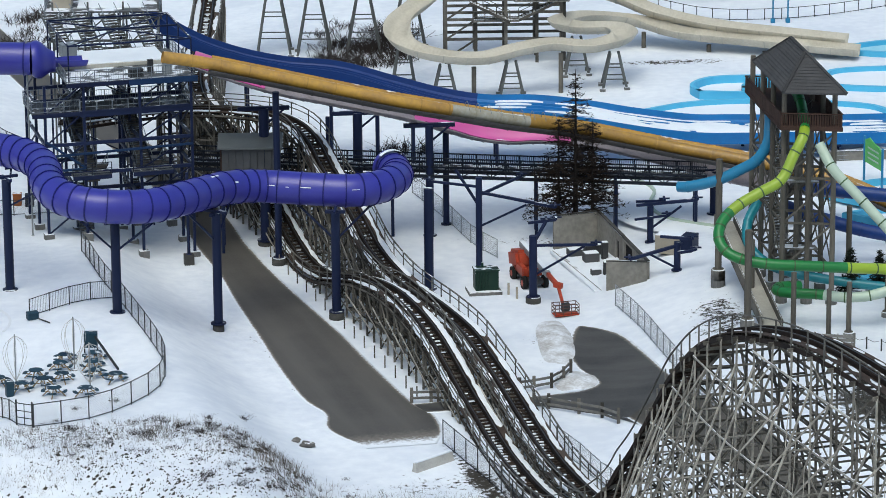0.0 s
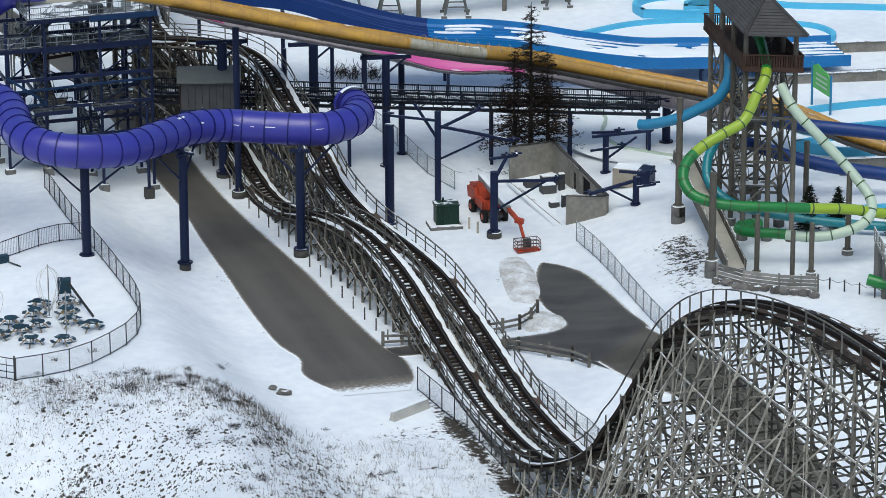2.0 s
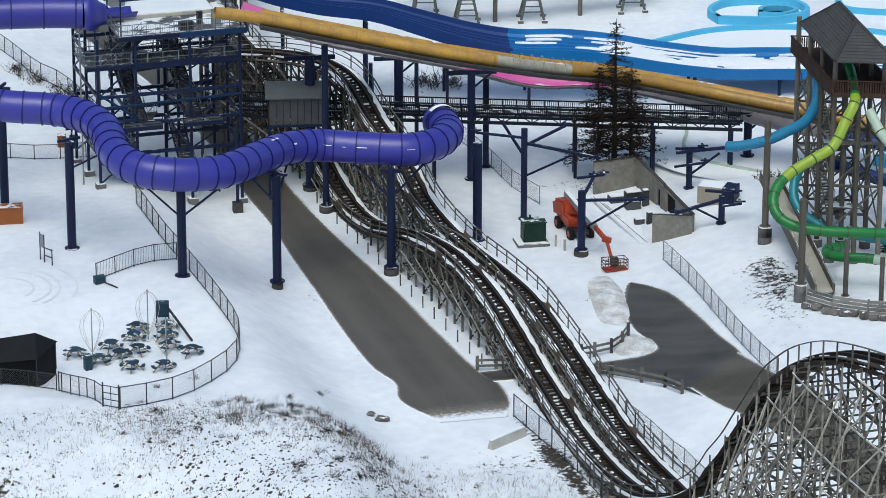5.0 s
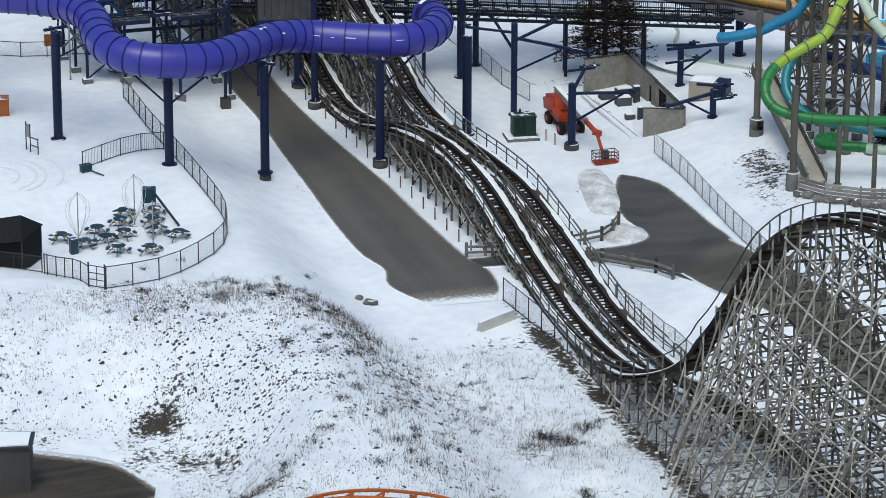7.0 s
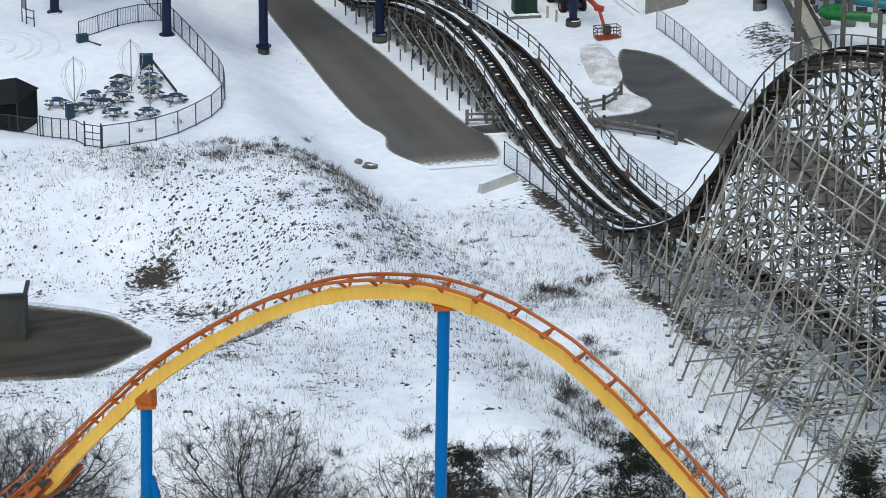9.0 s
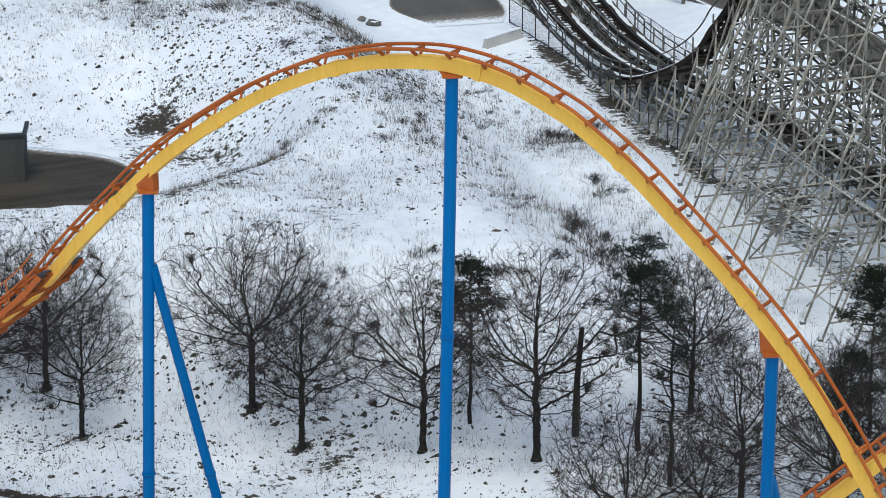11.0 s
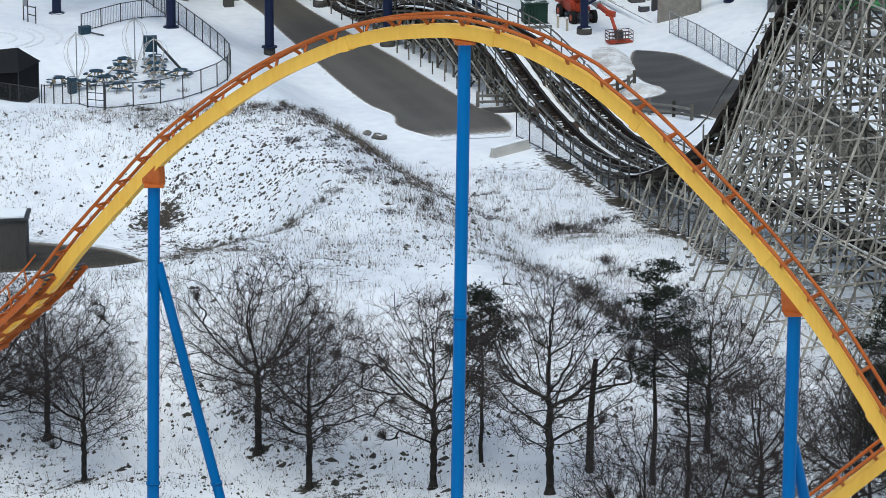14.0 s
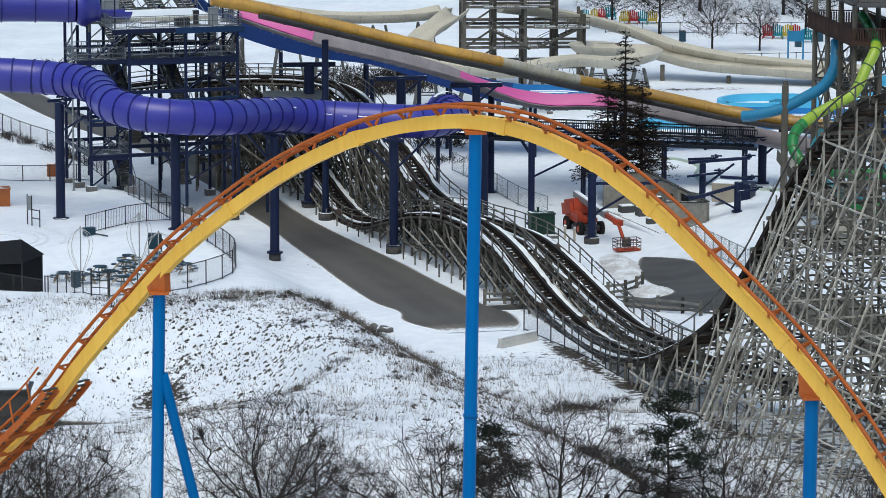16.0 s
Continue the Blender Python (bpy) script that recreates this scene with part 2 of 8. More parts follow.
def paved(name, colour, other, rough, along, scale=0.35, lines=0.8, gain=1.5):
    """Worn paving with streaks along its length and old snow left in its margins, by the attribute "cover"."""
    m = material(name, colour, rough, other=other, scale=scale, fine=6, amount=0.85, bump=0.015, vary=0)
    n, l = m.node_tree.nodes, m.node_tree.links
    p = n["Principled BSDF"]
    geo, att = n.new("ShaderNodeNewGeometry"), n.new("ShaderNodeAttribute")
    att.attribute_name = "cover"
    turn = n.new("ShaderNodeMapping")
    turn.vector_type = "TEXTURE"
    turn.inputs["Rotation"].default_value = (0, 0, -along)
    turn.inputs["Scale"].default_value = (1.0, 14.0, 1.0)
    l.new(geo.outputs["Position"], turn.inputs[0])
    streak, rag = n.new("ShaderNodeTexNoise"), n.new("ShaderNodeTexNoise")
    streak.inputs["Scale"].default_value, streak.inputs["Detail"].default_value = lines, 5
    rag.inputs["Scale"].default_value, rag.inputs["Detail"].default_value, rag.inputs["Roughness"].default_value = 2.6, 8, 0.62
    l.new(turn.outputs[0], streak.inputs[0]), l.new(geo.outputs["Position"], rag.inputs[0])
    worn = n.new("ShaderNodeMapRange")
    worn.inputs[1].default_value, worn.inputs[2].default_value, worn.inputs[4].default_value = 0.42, 0.7, 0.75
    l.new(streak.outputs[0], worn.inputs[0])
    mix = n.new("ShaderNodeMix")
    mix.data_type = "RGBA"
    mix.inputs[7].default_value = (*[min(1, c * gain) for c in other], 1)
    l.new(worn.outputs[0], mix.inputs[0])
    l.new(p.inputs["Base Color"].links[0].from_socket, mix.inputs[6])
    add, cut = n.new("ShaderNodeMath"), n.new("ShaderNodeMapRange")
    calm = n.new("ShaderNodeMath")
    calm.operation = "MULTIPLY_ADD"
    calm.inputs[1].default_value, calm.inputs[2].default_value = 0.45, 0.27
    l.new(rag.outputs[0], calm.inputs[0])
    l.new(att.outputs["Fac"], add.inputs[0]), l.new(calm.outputs[0], add.inputs[1])
    cut.inputs[1].default_value, cut.inputs[2].default_value = 1.0, 1.16
    l.new(add.outputs[0], cut.inputs[0])
    grit = n.new("ShaderNodeMapRange")
    grit.inputs[1].default_value, grit.inputs[2].default_value, grit.inputs[4].default_value = 0.74, 1.02, 0.85
    l.new(add.outputs[0], grit.inputs[0])
    sand = n.new("ShaderNodeMix")
    sand.data_type = "RGBA"
    sand.inputs[7].default_value = (0.23, 0.205, 0.175, 1)
    l.new(grit.outputs[0], sand.inputs[0]), l.new(mix.outputs[2], sand.inputs[6])
    lay = n.new("ShaderNodeMix")
    lay.data_type = "RGBA"
    lay.inputs[7].default_value = (0.80, 0.83, 0.87, 1)
    l.new(cut.outputs[0], lay.inputs[0]), l.new(sand.outputs[2], lay.inputs[6])
    l.new(lay.outputs[2], p.inputs["Base Color"])
    return m


ASPHALT = paved("asphalt", (0.075, 0.071, 0.066), (0.105, 0.098, 0.089), 0.65, radians(-16), 0.25, 0.35, 1.2)
YARD = paved("dark_asphalt", (0.048, 0.048, 0.048), (0.085, 0.083, 0.08), 0.65, radians(-60), 0.2, 0.5, 1.25)
WETROAD = paved("wet_road", (0.035, 0.034, 0.032), (0.09, 0.088, 0.085), 0.5, radians(-61), 0.5, 1.5, 4.2)
LANE = paved("brown_lane", (0.062, 0.057, 0.050), (0.10, 0.093, 0.082), 0.8, radians(-60), 0.2, 0.5, 1.2)
POND = paved("wet_yard", (0.020, 0.017, 0.013), (0.05, 0.043, 0.035), 0.75, radians(70), 0.3)
JOINT = material("dark_slide_joint", (0.07, 0.12, 0.05), 0.6, other=(0.05, 0.08, 0.05), vary=0.2)
SHEDWALL = material("grey_shed_wall", (0.075, 0.073, 0.068), 0.85, other=(0.05, 0.048, 0.045), scale=0.8, fine=9, amount=0.8, vary=0.05, streak=True)
PACKED = material("packed_snow", (0.66, 0.69, 0.73), 0.7, other=(0.75, 0.78, 0.82), scale=1.5, fine=6, bump=0.02, vary=0.0)

# ---- tools ----


def place(ob, parent):
    """Hang ob, which stands at its world pose, under parent."""
    ob.parent = parent
    ob.matrix_parent_inverse = parent.matrix_basis.inverted()
    return ob


def thing(name, label, category, at=(0, 0, 0), group=""):
    ob = new(name)
    ob.matrix_basis = Matrix.Translation(at)
    ob.empty_display_size = 0.3
    return tagged(ob, label, category, group)


def solid(name, verts, faces, mat, parent=None, label="", smooth=False, kind=""):
    me = bpy.data.meshes.new(name)
    me.from_pydata([tuple(v) for v in verts], [], [tuple(f) for f in faces])
    me.materials.append(mat)
    if smooth:
        me.shade_smooth()
    me.update()
    ob = new(name, me)
    if parent:
        place(ob, parent)
    return tagged(ob, label, kind=kind)


def part(name, bm, mat, parent=None, label="", smooth=False):
    me = bpy.data.meshes.new(name)
    bmesh.ops.recalc_face_normals(bm, faces=bm.faces)
    bm.to_mesh(me)
    bm.free()
    me.materials.append(mat)
    if smooth:
        me.shade_smooth()
    ob = new(name, me)
    if parent:
        place(ob, parent)
    return tagged(ob, label)


UNIT = {}


def unit_mesh(kind, mat):
    """A bar of unit size along z, shared by all bars of one material: a box with broken edges, or a round one."""
    key = (kind, mat.name)
    if key not in UNIT:
        bm = bmesh.new()
        if kind == "box":
            bmesh.ops.create_cube(bm, size=1)
            bmesh.ops.bevel(bm, geom=[e for e in bm.edges if abs(e.verts[0].co.z - e.verts[1].co.z) > 0.5], offset=0.07, segments=1, affect="EDGES")
        else:
            bmesh.ops.create_cone(bm, cap_ends=True, segments=16, radius1=0.5, radius2=0.5, depth=1)
        me = bpy.data.meshes.new(kind + "_bar")
        bm.to_mesh(me)
        bm.free()
        me.materials.append(mat)
        if kind == "round":
            for f in me.polygons:
                f.use_smooth = len(f.vertices) == 4
        UNIT[key] = me
    return UNIT[key]


def span(a, b, w, h, up=(0, 0, 1)):
    a, b = Vector(a), Vector(b)
    z = b - a
    length = z.length
    z.normalize()
    x = z.cross(Vector(up))
    if x.length < 1e-3:
        x = z.cross(Vector((0, 1, 0)))
    x.normalize()
    y = z.cross(x)
    rot = Matrix((x, y, z)).transposed().to_4x4()
    return Matrix.Translation((a + b) / 2) @ rot @ Matrix.Diagonal((w, h, length, 1))


def bar(name, a, b, w, h, mat, parent, kind="box", label=""):
    ob = new(name, unit_mesh(kind, mat))
    ob.matrix_basis = span(a, b, w, h)
    place(ob, parent)
    return tagged(ob, label)


CUBE = np.array([(-.5, -.5, -.5), (.5, -.5, -.5), (.5, .5, -.5), (-.5, .5, -.5), (-.5, -.5, .5), (.5, -.5, .5), (.5, .5, .5), (-.5, .5, .5)])
CUBEF = [(0, 3, 2, 1), (4, 5, 6, 7), (0, 1, 5, 4), (1, 2, 6, 5), (2, 3, 7, 6), (3, 0, 4, 7)]


def bars(name, rows, mat, parent, label="", kind="stuff", limit=0):
    """Many bars (a, b, w, h): the first ones as pieces of their own, the rest joined."""
    for row in rows[:limit]:
        bar(name, *row, mat, parent)
    rows = rows[limit:]
    if not rows:
        return None
    verts, faces = [], []
    for a, b, w, h in rows:
        m = np.array(span(a, b, w, h))
        k = len(verts)
        verts += (CUBE @ m[:3, :3].T + m[:3, 3]).tolist()
        faces += [tuple(k + i for i in f) for f in CUBEF]
    return solid(name, verts, faces, mat, parent, label, kind=kind)


def glide(points, step=0.5):
    """A smooth line through points, with even steps."""
    p = np.array(points, float)
    p = np.vstack([2 * p[0] - p[1], p, 2 * p[-1] - p[-2]])
    fine = []
    for i in range(1, len(p) - 2):
        for t in np.linspace(0, 1, 24, endpoint=False):
            a, b, c, d = p[i - 1], p[i], p[i + 1], p[i + 2]
            fine.append(0.5 * (2 * b + (c - a) * t + (2 * a - 5 * b + 4 * c - d) * t**2 + (3 * b - a - 3 * c + d) * t**3))
    fine.append(p[-2])
    fine = np.array(fine)
    run = np.r_[0, np.cumsum(np.linalg.norm(np.diff(fine, axis=0), axis=1))]
    at = np.linspace(0, run[-1], max(2, int(round(run[-1] / step)) + 1))
    return np.stack([np.interp(at, run, fine[:, k]) for k in range(fine.shape[1])], 1)


def frames(path, level=True):
    """Along, right and up at each point of a path; level: right stays level, else the frame is carried along."""
    p = np.asarray(path, float)
    along = np.gradient(p, axis=0)
    along /= np.linalg.norm(along, axis=1, keepdims=True)
    if level:
        right = np.cross(along, (0, 0, 1))
        right /= np.maximum(np.linalg.norm(right, axis=1, keepdims=True), 1e-6)
        return along, right, np.cross(right, along)
    right = np.zeros_like(p)
    r = np.cross(along[0], (0.02, 0.01, 1))
    for i, a in enumerate(along):
        r = r - a * (r @ a)
        r = r / np.linalg.norm(r)
        right[i] = r
    return along, right, np.cross(right, along)


def sweep(name, path, profile, mat, parent=None, label="", closed=False, smooth=True, level=True, caps=False, kind="", widths=None):
    """A profile of (right, up) offsets drawn along a path; widths: how much wider than the profile at each point."""
    p = np.asarray(path, float)
    _, right, up = frames(p, level)
    q = np.asarray(profile, float)
    if widths is not None:
        right = right * np.asarray(widths, float)[:, None]
    verts = (p[:, None] + right[:, None] * q[None, :, :1] + up[:, None] * q[None, :, 1:]).reshape(-1, 3)
    n, faces = len(q), []
    last = n if closed else n - 1
    for i in range(len(p) - 1):
        for j in range(last):
            k = (j + 1) % n
            faces.append((i * n + j, i * n + k, (i + 1) * n + k, (i + 1) * n + j))
    if caps:
        faces += [tuple(range(n))[::-1], tuple(range((len(p) - 1) * n, len(p) * n))]
    return solid(name, verts, faces, mat, parent, label, smooth, kind)


def ring(radius, n=20, wide=1.0):
    return [(wide * radius * math.cos(2 * math.pi * i / n), radius * math.sin(2 * math.pi * i / n)) for i in range(n)]


def box(w, h, dx=0.0, dz=0.0):
    return [(dx - w / 2, dz - h / 2), (dx + w / 2, dz - h / 2), (dx + w / 2, dz + h / 2), (dx - w / 2, dz + h / 2)]


def block(name, centre, size, mat, parent=None, turn=0.0, label="", bevel=0.03):
    """A box with worn edges, its centre and turn about z in degrees given."""
    bm = bmesh.new()
    bmesh.ops.create_cube(bm, size=1)
    bmesh.ops.scale(bm, vec=size, verts=bm.verts)
    if bevel:
        bmesh.ops.bevel(bm, geom=list(bm.edges), offset=min(bevel, min(size) * 0.3), segments=1, affect="EDGES")
    bmesh.ops.transform(bm, matrix=pose(*centre, 0, 0, turn), verts=bm.verts)
    return part(name, bm, mat, parent, label)


def shell(profile, thick):
    """An open profile given thickness outwards: there along the inside and back along the outside."""
    q = np.array(profile, float)
    t = np.gradient(q, axis=0)
    t /= np.linalg.norm(t, axis=1, keepdims=True)
    out = q + np.stack([t[:, 1], -t[:, 0]], 1) * thick
    return [tuple(v) for v in q] + [tuple(v) for v in out[::-1]]


def rise(a, b, v):
    t = np.clip((np.asarray(v, float) - a) / (b - a), 0, 1)
    return t * t * (3 - 2 * t)


def lumps(u, v):
    """Smooth random relief between 0 and 1, one lump to each unit."""
    i, j = np.floor(u), np.floor(v)
    f, g = u - i, v - j
    f, g = f * f * (3 - 2 * f), g * g * (3 - 2 * g)
    pick = lambda a, b: np.modf(np.abs(np.sin(a * 127.1 + b * 311.7) * 43758.5453))[0]
    return (pick(i, j) * (1 - f) + pick(i + 1, j) * f) * (1 - g) + (pick(i, j + 1) * (1 - f) + pick(i + 1, j + 1) * f) * g


def height(x, y):
    """The lie of the land."""
    x, y = np.asarray(x, float), np.asarray(y, float)
    s = x + 3 + (y - 21) * 0.26
    south = rise(-44, -70, y)
    # the raised ground west of the coaster: terrace, its front lip, then a ridge that climbs towards the trees
    top = 4.05 - 0.6 * rise(-11, -18, x) * rise(-36, -28, y) + 0.75 * rise(-33, -46, y) + 1.6 * rise(-50, -72, y) + 1.3 * rise(-82, -100, y)
    top = (top - 0.8 * rise(-3, -12, x) * rise(-78, -88, y)) * (1 - 0.55 * rise(4, 42, y))
    front = y - 6 * rise(2, -14, x)
    z = top * rise(-2 + 4.4 * south, -12.5 - 4.5 * south, s) * rise(-121, -102.5, front)
    # the sunken picnic terrace and the hollow with the wet yard
    z = z - 0.95 * (1 - rise(0.5, 1.05, np.hypot((x + 15) / 9.5, (y + 24) / 12.5)))
    z = z * rise(0.85, 1.75, np.hypot(np.maximum(x + 14, 0) / 10.5, (y + 69) / 13.6))
    z = np.maximum(z, 1.6 * rise(-57, -72, y) * (1 - rise(-98, -118, y)) * rise(8, 20, x))
    z = z + 3.4 * rise(30, 46, x) * rise(-58, -36, y) * (1 - 0.8 * rise(12, 30, y))
    z = z + 1.5 * rise(18, 45, y) * rise(-10, 10, x)
    z = z + rise(-100, -120, y) * (1.0 + 1.1 * rise(4, 11, x) * (1 - rise(-126, -132, y)) - 0.9 * rise(-8, -16, x))
    rough = rise(-31, -46, y + 4 * rise(5, 12, x)) * rise(-60, -40, x) * (1 - rise(70, 100, x))
    rough = rough * (1 - np.exp(-(((x + 15) / 9) ** 2 + ((y + 69) / 10) ** 2) ** 2)) * (1 - np.exp(-(((y + 133.3 + 0.5 * x) / 4.5) ** 4)))
    return z + rough * (0.5 * lumps(x / 5, y / 5) + 0.26 * lumps(x / 1.7 + 9, y / 1.7) + 0.12 * lumps(x / 0.8, y / 0.8 + 5) - 0.44)


def flank(x, y):
    """One on the steep east side of the ridge, where less stands through the snow."""
    s = x + 3 + (y - 21) * 0.26
    return rise(0, -4, s) * (1 - rise(-18, -25, s)) * rise(-36, -48, y)


def land(x, y):
    return float(height(x, y))


def ground_point(x, y, dz=0.0):
    return (x, y, land(x, y) + dz)

# ---- the ground ----


def spread(lo, hi, step, far, grow=1.35):
    """Even steps from lo to hi, then ever wider ones out to far."""
    mid = list(np.arange(lo, hi + step / 2, step))
    d, a, b = step, [], []
    while (a[-1] if a else lo) > -far:
        d *= grow
        a.append((a[-1] if a else lo) - d)
    d = step
    while (b[-1] if b else hi) < far:
        d *= grow
        b.append((b[-1] if b else hi) + d)
    return np.array(a[::-1] + mid + b)


# kind, place, turn and size of the bare trees on the slope
spots = [(2, -12.45, -116.1, 40, 0.86), (0, -2.4, -115.9, 0, 1.10), (1, 0.42, -119.8, 80, 1.05), (2, 7.35, -122.1, 10, 1.07), (2, 13.7, -124.8, 200, 1.20), (3, 17.3, -138.9, 30, 1.08), (0, 21.7, -136.2, 140, 0.80),
         (3, -14.75, -110.1, 70, 1.12), (1, -18, -112, 0, 1.07), (1, 24.5, -132, 20, 1.08), (0, 29, -136, 220, 1.12), (3, 33, -131, 10, 1.18), (2, 23.2, -119, 33, 0.91)]


def make_ground():
    xs, ys = spread(-32, 62, 0.6, 3500), spread(-152, 100, 0.6, 3500)
    gx, gy = np.meshgrid(xs, ys)
    z = height(gx, gy)
    near = rise(-60, -40, gx) * (1 - rise(70, 100, gx))
    z = z + near * rise(-60, -40, gy) * 0.05 * (lumps(gx / 3, gy / 3) - 0.5) * rise(-3, -8, gx + 3 + (gy - 21) * 0.26)
    z = z + 22 * rise(260, 1500, np.hypot(gx, gy - 150)) * (0.6 + 0.4 * np.sin(gx * 0.004) * np.cos(gy * 0.003))
    nx, ny = len(xs), len(ys)
    verts = np.stack([gx, gy, z], -1).reshape(-1, 3)
    i, j = np.meshgrid(np.arange(nx - 1), np.arange(ny - 1))
    a = (j * nx + i).ravel()
    faces = np.stack([a, a + 1, a + nx + 1, a + nx], 1)
    ob = solid("ground", verts.tolist(), faces.tolist(), SNOW, None, "snow-covered ground with bare earth and dead grass showing through", True, "structure")
    x, y = verts[:, 0], verts[:, 1]
    spot = lambda cx, cy, rx, ry, v: v * np.exp(-(((x - cx) / rx) ** 2 + ((y - cy) / ry) ** 2))
    hill = rise(-34, -39, y + 3 * rise(7, 11, x) + 3 * rise(-12, -17, x)) * (1 - 0.35 * rise(-94, -104, y)) * (1 - 0.5 * rise(16, 24, x)) * rise(-28, -20, x)
    bare = hill * (0.22 + 0.30 * lumps(x / 6.5, y / 6.5 + 2) * lumps(x / 2.2 + 4, y / 2.2)) + 0.12 * rise(-104, -114, y)
    bare = bare * (1 - spot(17, -55, 7, 9, 0.7)) * (1 - spot(-15, -46, 5, 7, 0.7))
    run = lambda ax, ay, bx, by, w, v: v * np.exp(-(((x - ax) * (by - ay) - (y - ay) * (bx - ax)) / math.hypot(bx - ax, by - ay) / w) ** 2) * rise(-0.1, 0.05, ((x - ax) * (bx - ax) + (y - ay) * (by - ay)) / ((bx - ax) ** 2 + (by - ay) ** 2)) * (1 - rise(0.95, 1.1, ((x - ax) * (bx - ax) + (y - ay) * (by - ay)) / ((bx - ax) ** 2 + (by - ay) ** 2)))
    bare = bare + spot(-8.9, -57, 2.0, 2.0, 0.42) + spot(-3, -57, 2.6, 2.4, 0.22) + spot(43.4, -9, 3.2, 13, 0.54) + spot(29.0, -5, 2.0, 6.5, 0.56) + spot(-4, -43, 10, 4, 0.12) + spot(19.4, -48.6, 1.6, 0.9, 0.5)
    bare = bare + run(-7, -91, 4.5, -71, 1.0, 0.24) + run(-12, -60, -3, -66, 1.4, 0.2) + run(13.5, -64, 15, -96, 2.0, 0.06) + run(2.9, -2, 9.2, -23, 0.5, 0.34) + run(19.2, -32, 24.9, -52, 0.8, 0.5) + run(24.9, -52, 29.5, -76, 1.0, 0.5) + run(21, -32, 30, -62, 2.4, 0.2) + 0.10 * rise(-33, -40, y) * rise(5, 9, x) * (1 - rise(22, 26, x)) * lumps(x / 4, y / 4 + 1)
    bare = bare + spot(54, -34, 4, 6, 1.2) + spot(30, 26, 6, 2.0, 0.45) + spot(46, 90, 9, 1.5, 0.7)
    bare = bare * (1 - 0.7 * flank(x, y))
    for _, tx, ty, _, _ in spots:
        bare = bare + spot(tx, ty, 0.6, 0.5, 0.6)
    bare = bare + (0.30 + 1.15 * lumps(x / 3.5, y / 9)) * np.exp(-(((y + 128.9 + 0.53 * (x + 7.1)) / 0.55) ** 2))
    along = (y + 58) / -50
    bare = bare + 0.50 * np.exp(-(((x - 30.5 - 9 * along) / 3.2) ** 2)) * rise(-0.1, 0.1, along) * (1 - rise(1.0, 1.3, along))
    near = (np.abs(x - 10) < 110) & (y > -180) & (y < 130)
    bare = bare * near + (~near) * 0.62 * rise(160, 400, y)
    att = ob.data.attributes.new("bare", "FLOAT", "POINT")
    att.data.foreach_set("value", bare.astype(np.float32))
    return tagged(ob, category="ground")


make_ground()


def pavement(name, left, right, mat, label, lift=0.05, rows=60, across=22, margin=0.9, ends=(0.0, 0.0)):
    """A paved strip between two edges, laid on the land; old snow covers a ragged margin and, by ends, the last metres."""
    a, b = glide([(*p, 0) for p in left], 0.2), glide([(*p, 0) for p in right], 0.2)
    a, b = a[np.linspace(0, len(a) - 1, rows).astype(int)], b[np.linspace(0, len(b) - 1, rows).astype(int)]
    verts, faces, cover = [], [], []
    n = across + 3
    for i in range(rows):
        width = max(np.linalg.norm(b[i] - a[i]), 0.1)
        for j in range(-1, across + 2):
            t = min(max(j, 0), across) / across
            p = a[i] * (1 - t) + b[i] * t
            edge = j in (-1, across + 1)
            d = min(t, 1 - t) * width
            c = max(0, 1 - d / margin)
            for e, far in ((ends[0], i), (ends[1], rows - 1 - i)):
                if e:
                    c = max(c, (1 - far / (rows * e)) if far < rows * e else 0)
            cover.append(0.78 * c)
            verts.append((p[0], p[1], land(p[0], p[1]) + (lift if not edge else -0.15)))
    for i in range(rows - 1):
        for j in range(n - 1):
            faces.append((i * n + j, i * n + j + 1, (i + 1) * n + j + 1, (i + 1) * n + j))
    ob = solid(name, verts, faces, mat, None, label, True, "structure")
    ob.data.attributes.new("cover", "FLOAT", "POINT").data.foreach_set("value", np.array(cover, np.float32))
    return tagged(ob, category="road")


pavement("road", [(-42, 140), (-31, 110), (-22, 84), (-12.5, 62), (-6, 40), (-3.2, 27.2), (-.6, 17.5), (1.3, 8), (3.6, -2.5), (5.4, -11), (7.5, -19.3), (9.4, -23.5), (9.7, -27.5), (12.8, -32.3)],
         [(-36, 142), (-26.5, 112), (-18, 86), (-7, 60), (-0.5, 36), (1.4, 28.1), (2.7, 23.6), (6.1, 12.4), (10.7, -1.4), (13.2, -10), (16.5, -20.4), (18.2, -23.7), (18.9, -28), (18.4, -31.3)], ASPHALT, "cleared grey asphalt service road between snow banks", rows=240, margin=0.6, ends=(0, 0.03))
pavement("pavement", [(16.6, -21.2), (21, -20.2), (26.6, -19.6), (32.0, -17.2), (30.7, -12.2), (30.1, -7.7), (30.6, -3.0), (31.1, -0.7)],
         [(17.8, -23.6), (22, -23), (27.7, -22.6), (33.5, -26.6), (35.8, -31), (38.7, -24.5), (37.5, -17.5), (36.3, -11.2), (35.0, -5.6), (33.5, -2.4), (31.9, -0.4)], YARD, "dark asphalt turning area swept clear of snow", lift=0.07, rows=110, margin=0.8)
pavement("pavement", [(33.9, -27.2), (36.2, -33.6), (41, -44), (45, -55), (50, -68), (56, -84)], [(38.4, -22.6), (40.6, -29), (44, -38), (48.5, -50), (54, -64), (60, -80)], LANE, "asphalt lane running on beneath the coaster lattice", lift=0.11, margin=0.5)
pavement("pavement_pond", [(-22, -60), (-16.6, -61.5), (-12, -63.4), (-8.8, -68)], [(-22, -77), (-18, -77), (-13.4, -76.6), (-9, -71)], POND, "wet dark paved yard with standing meltwater", lift=0.1, rows=60, margin=2.2)
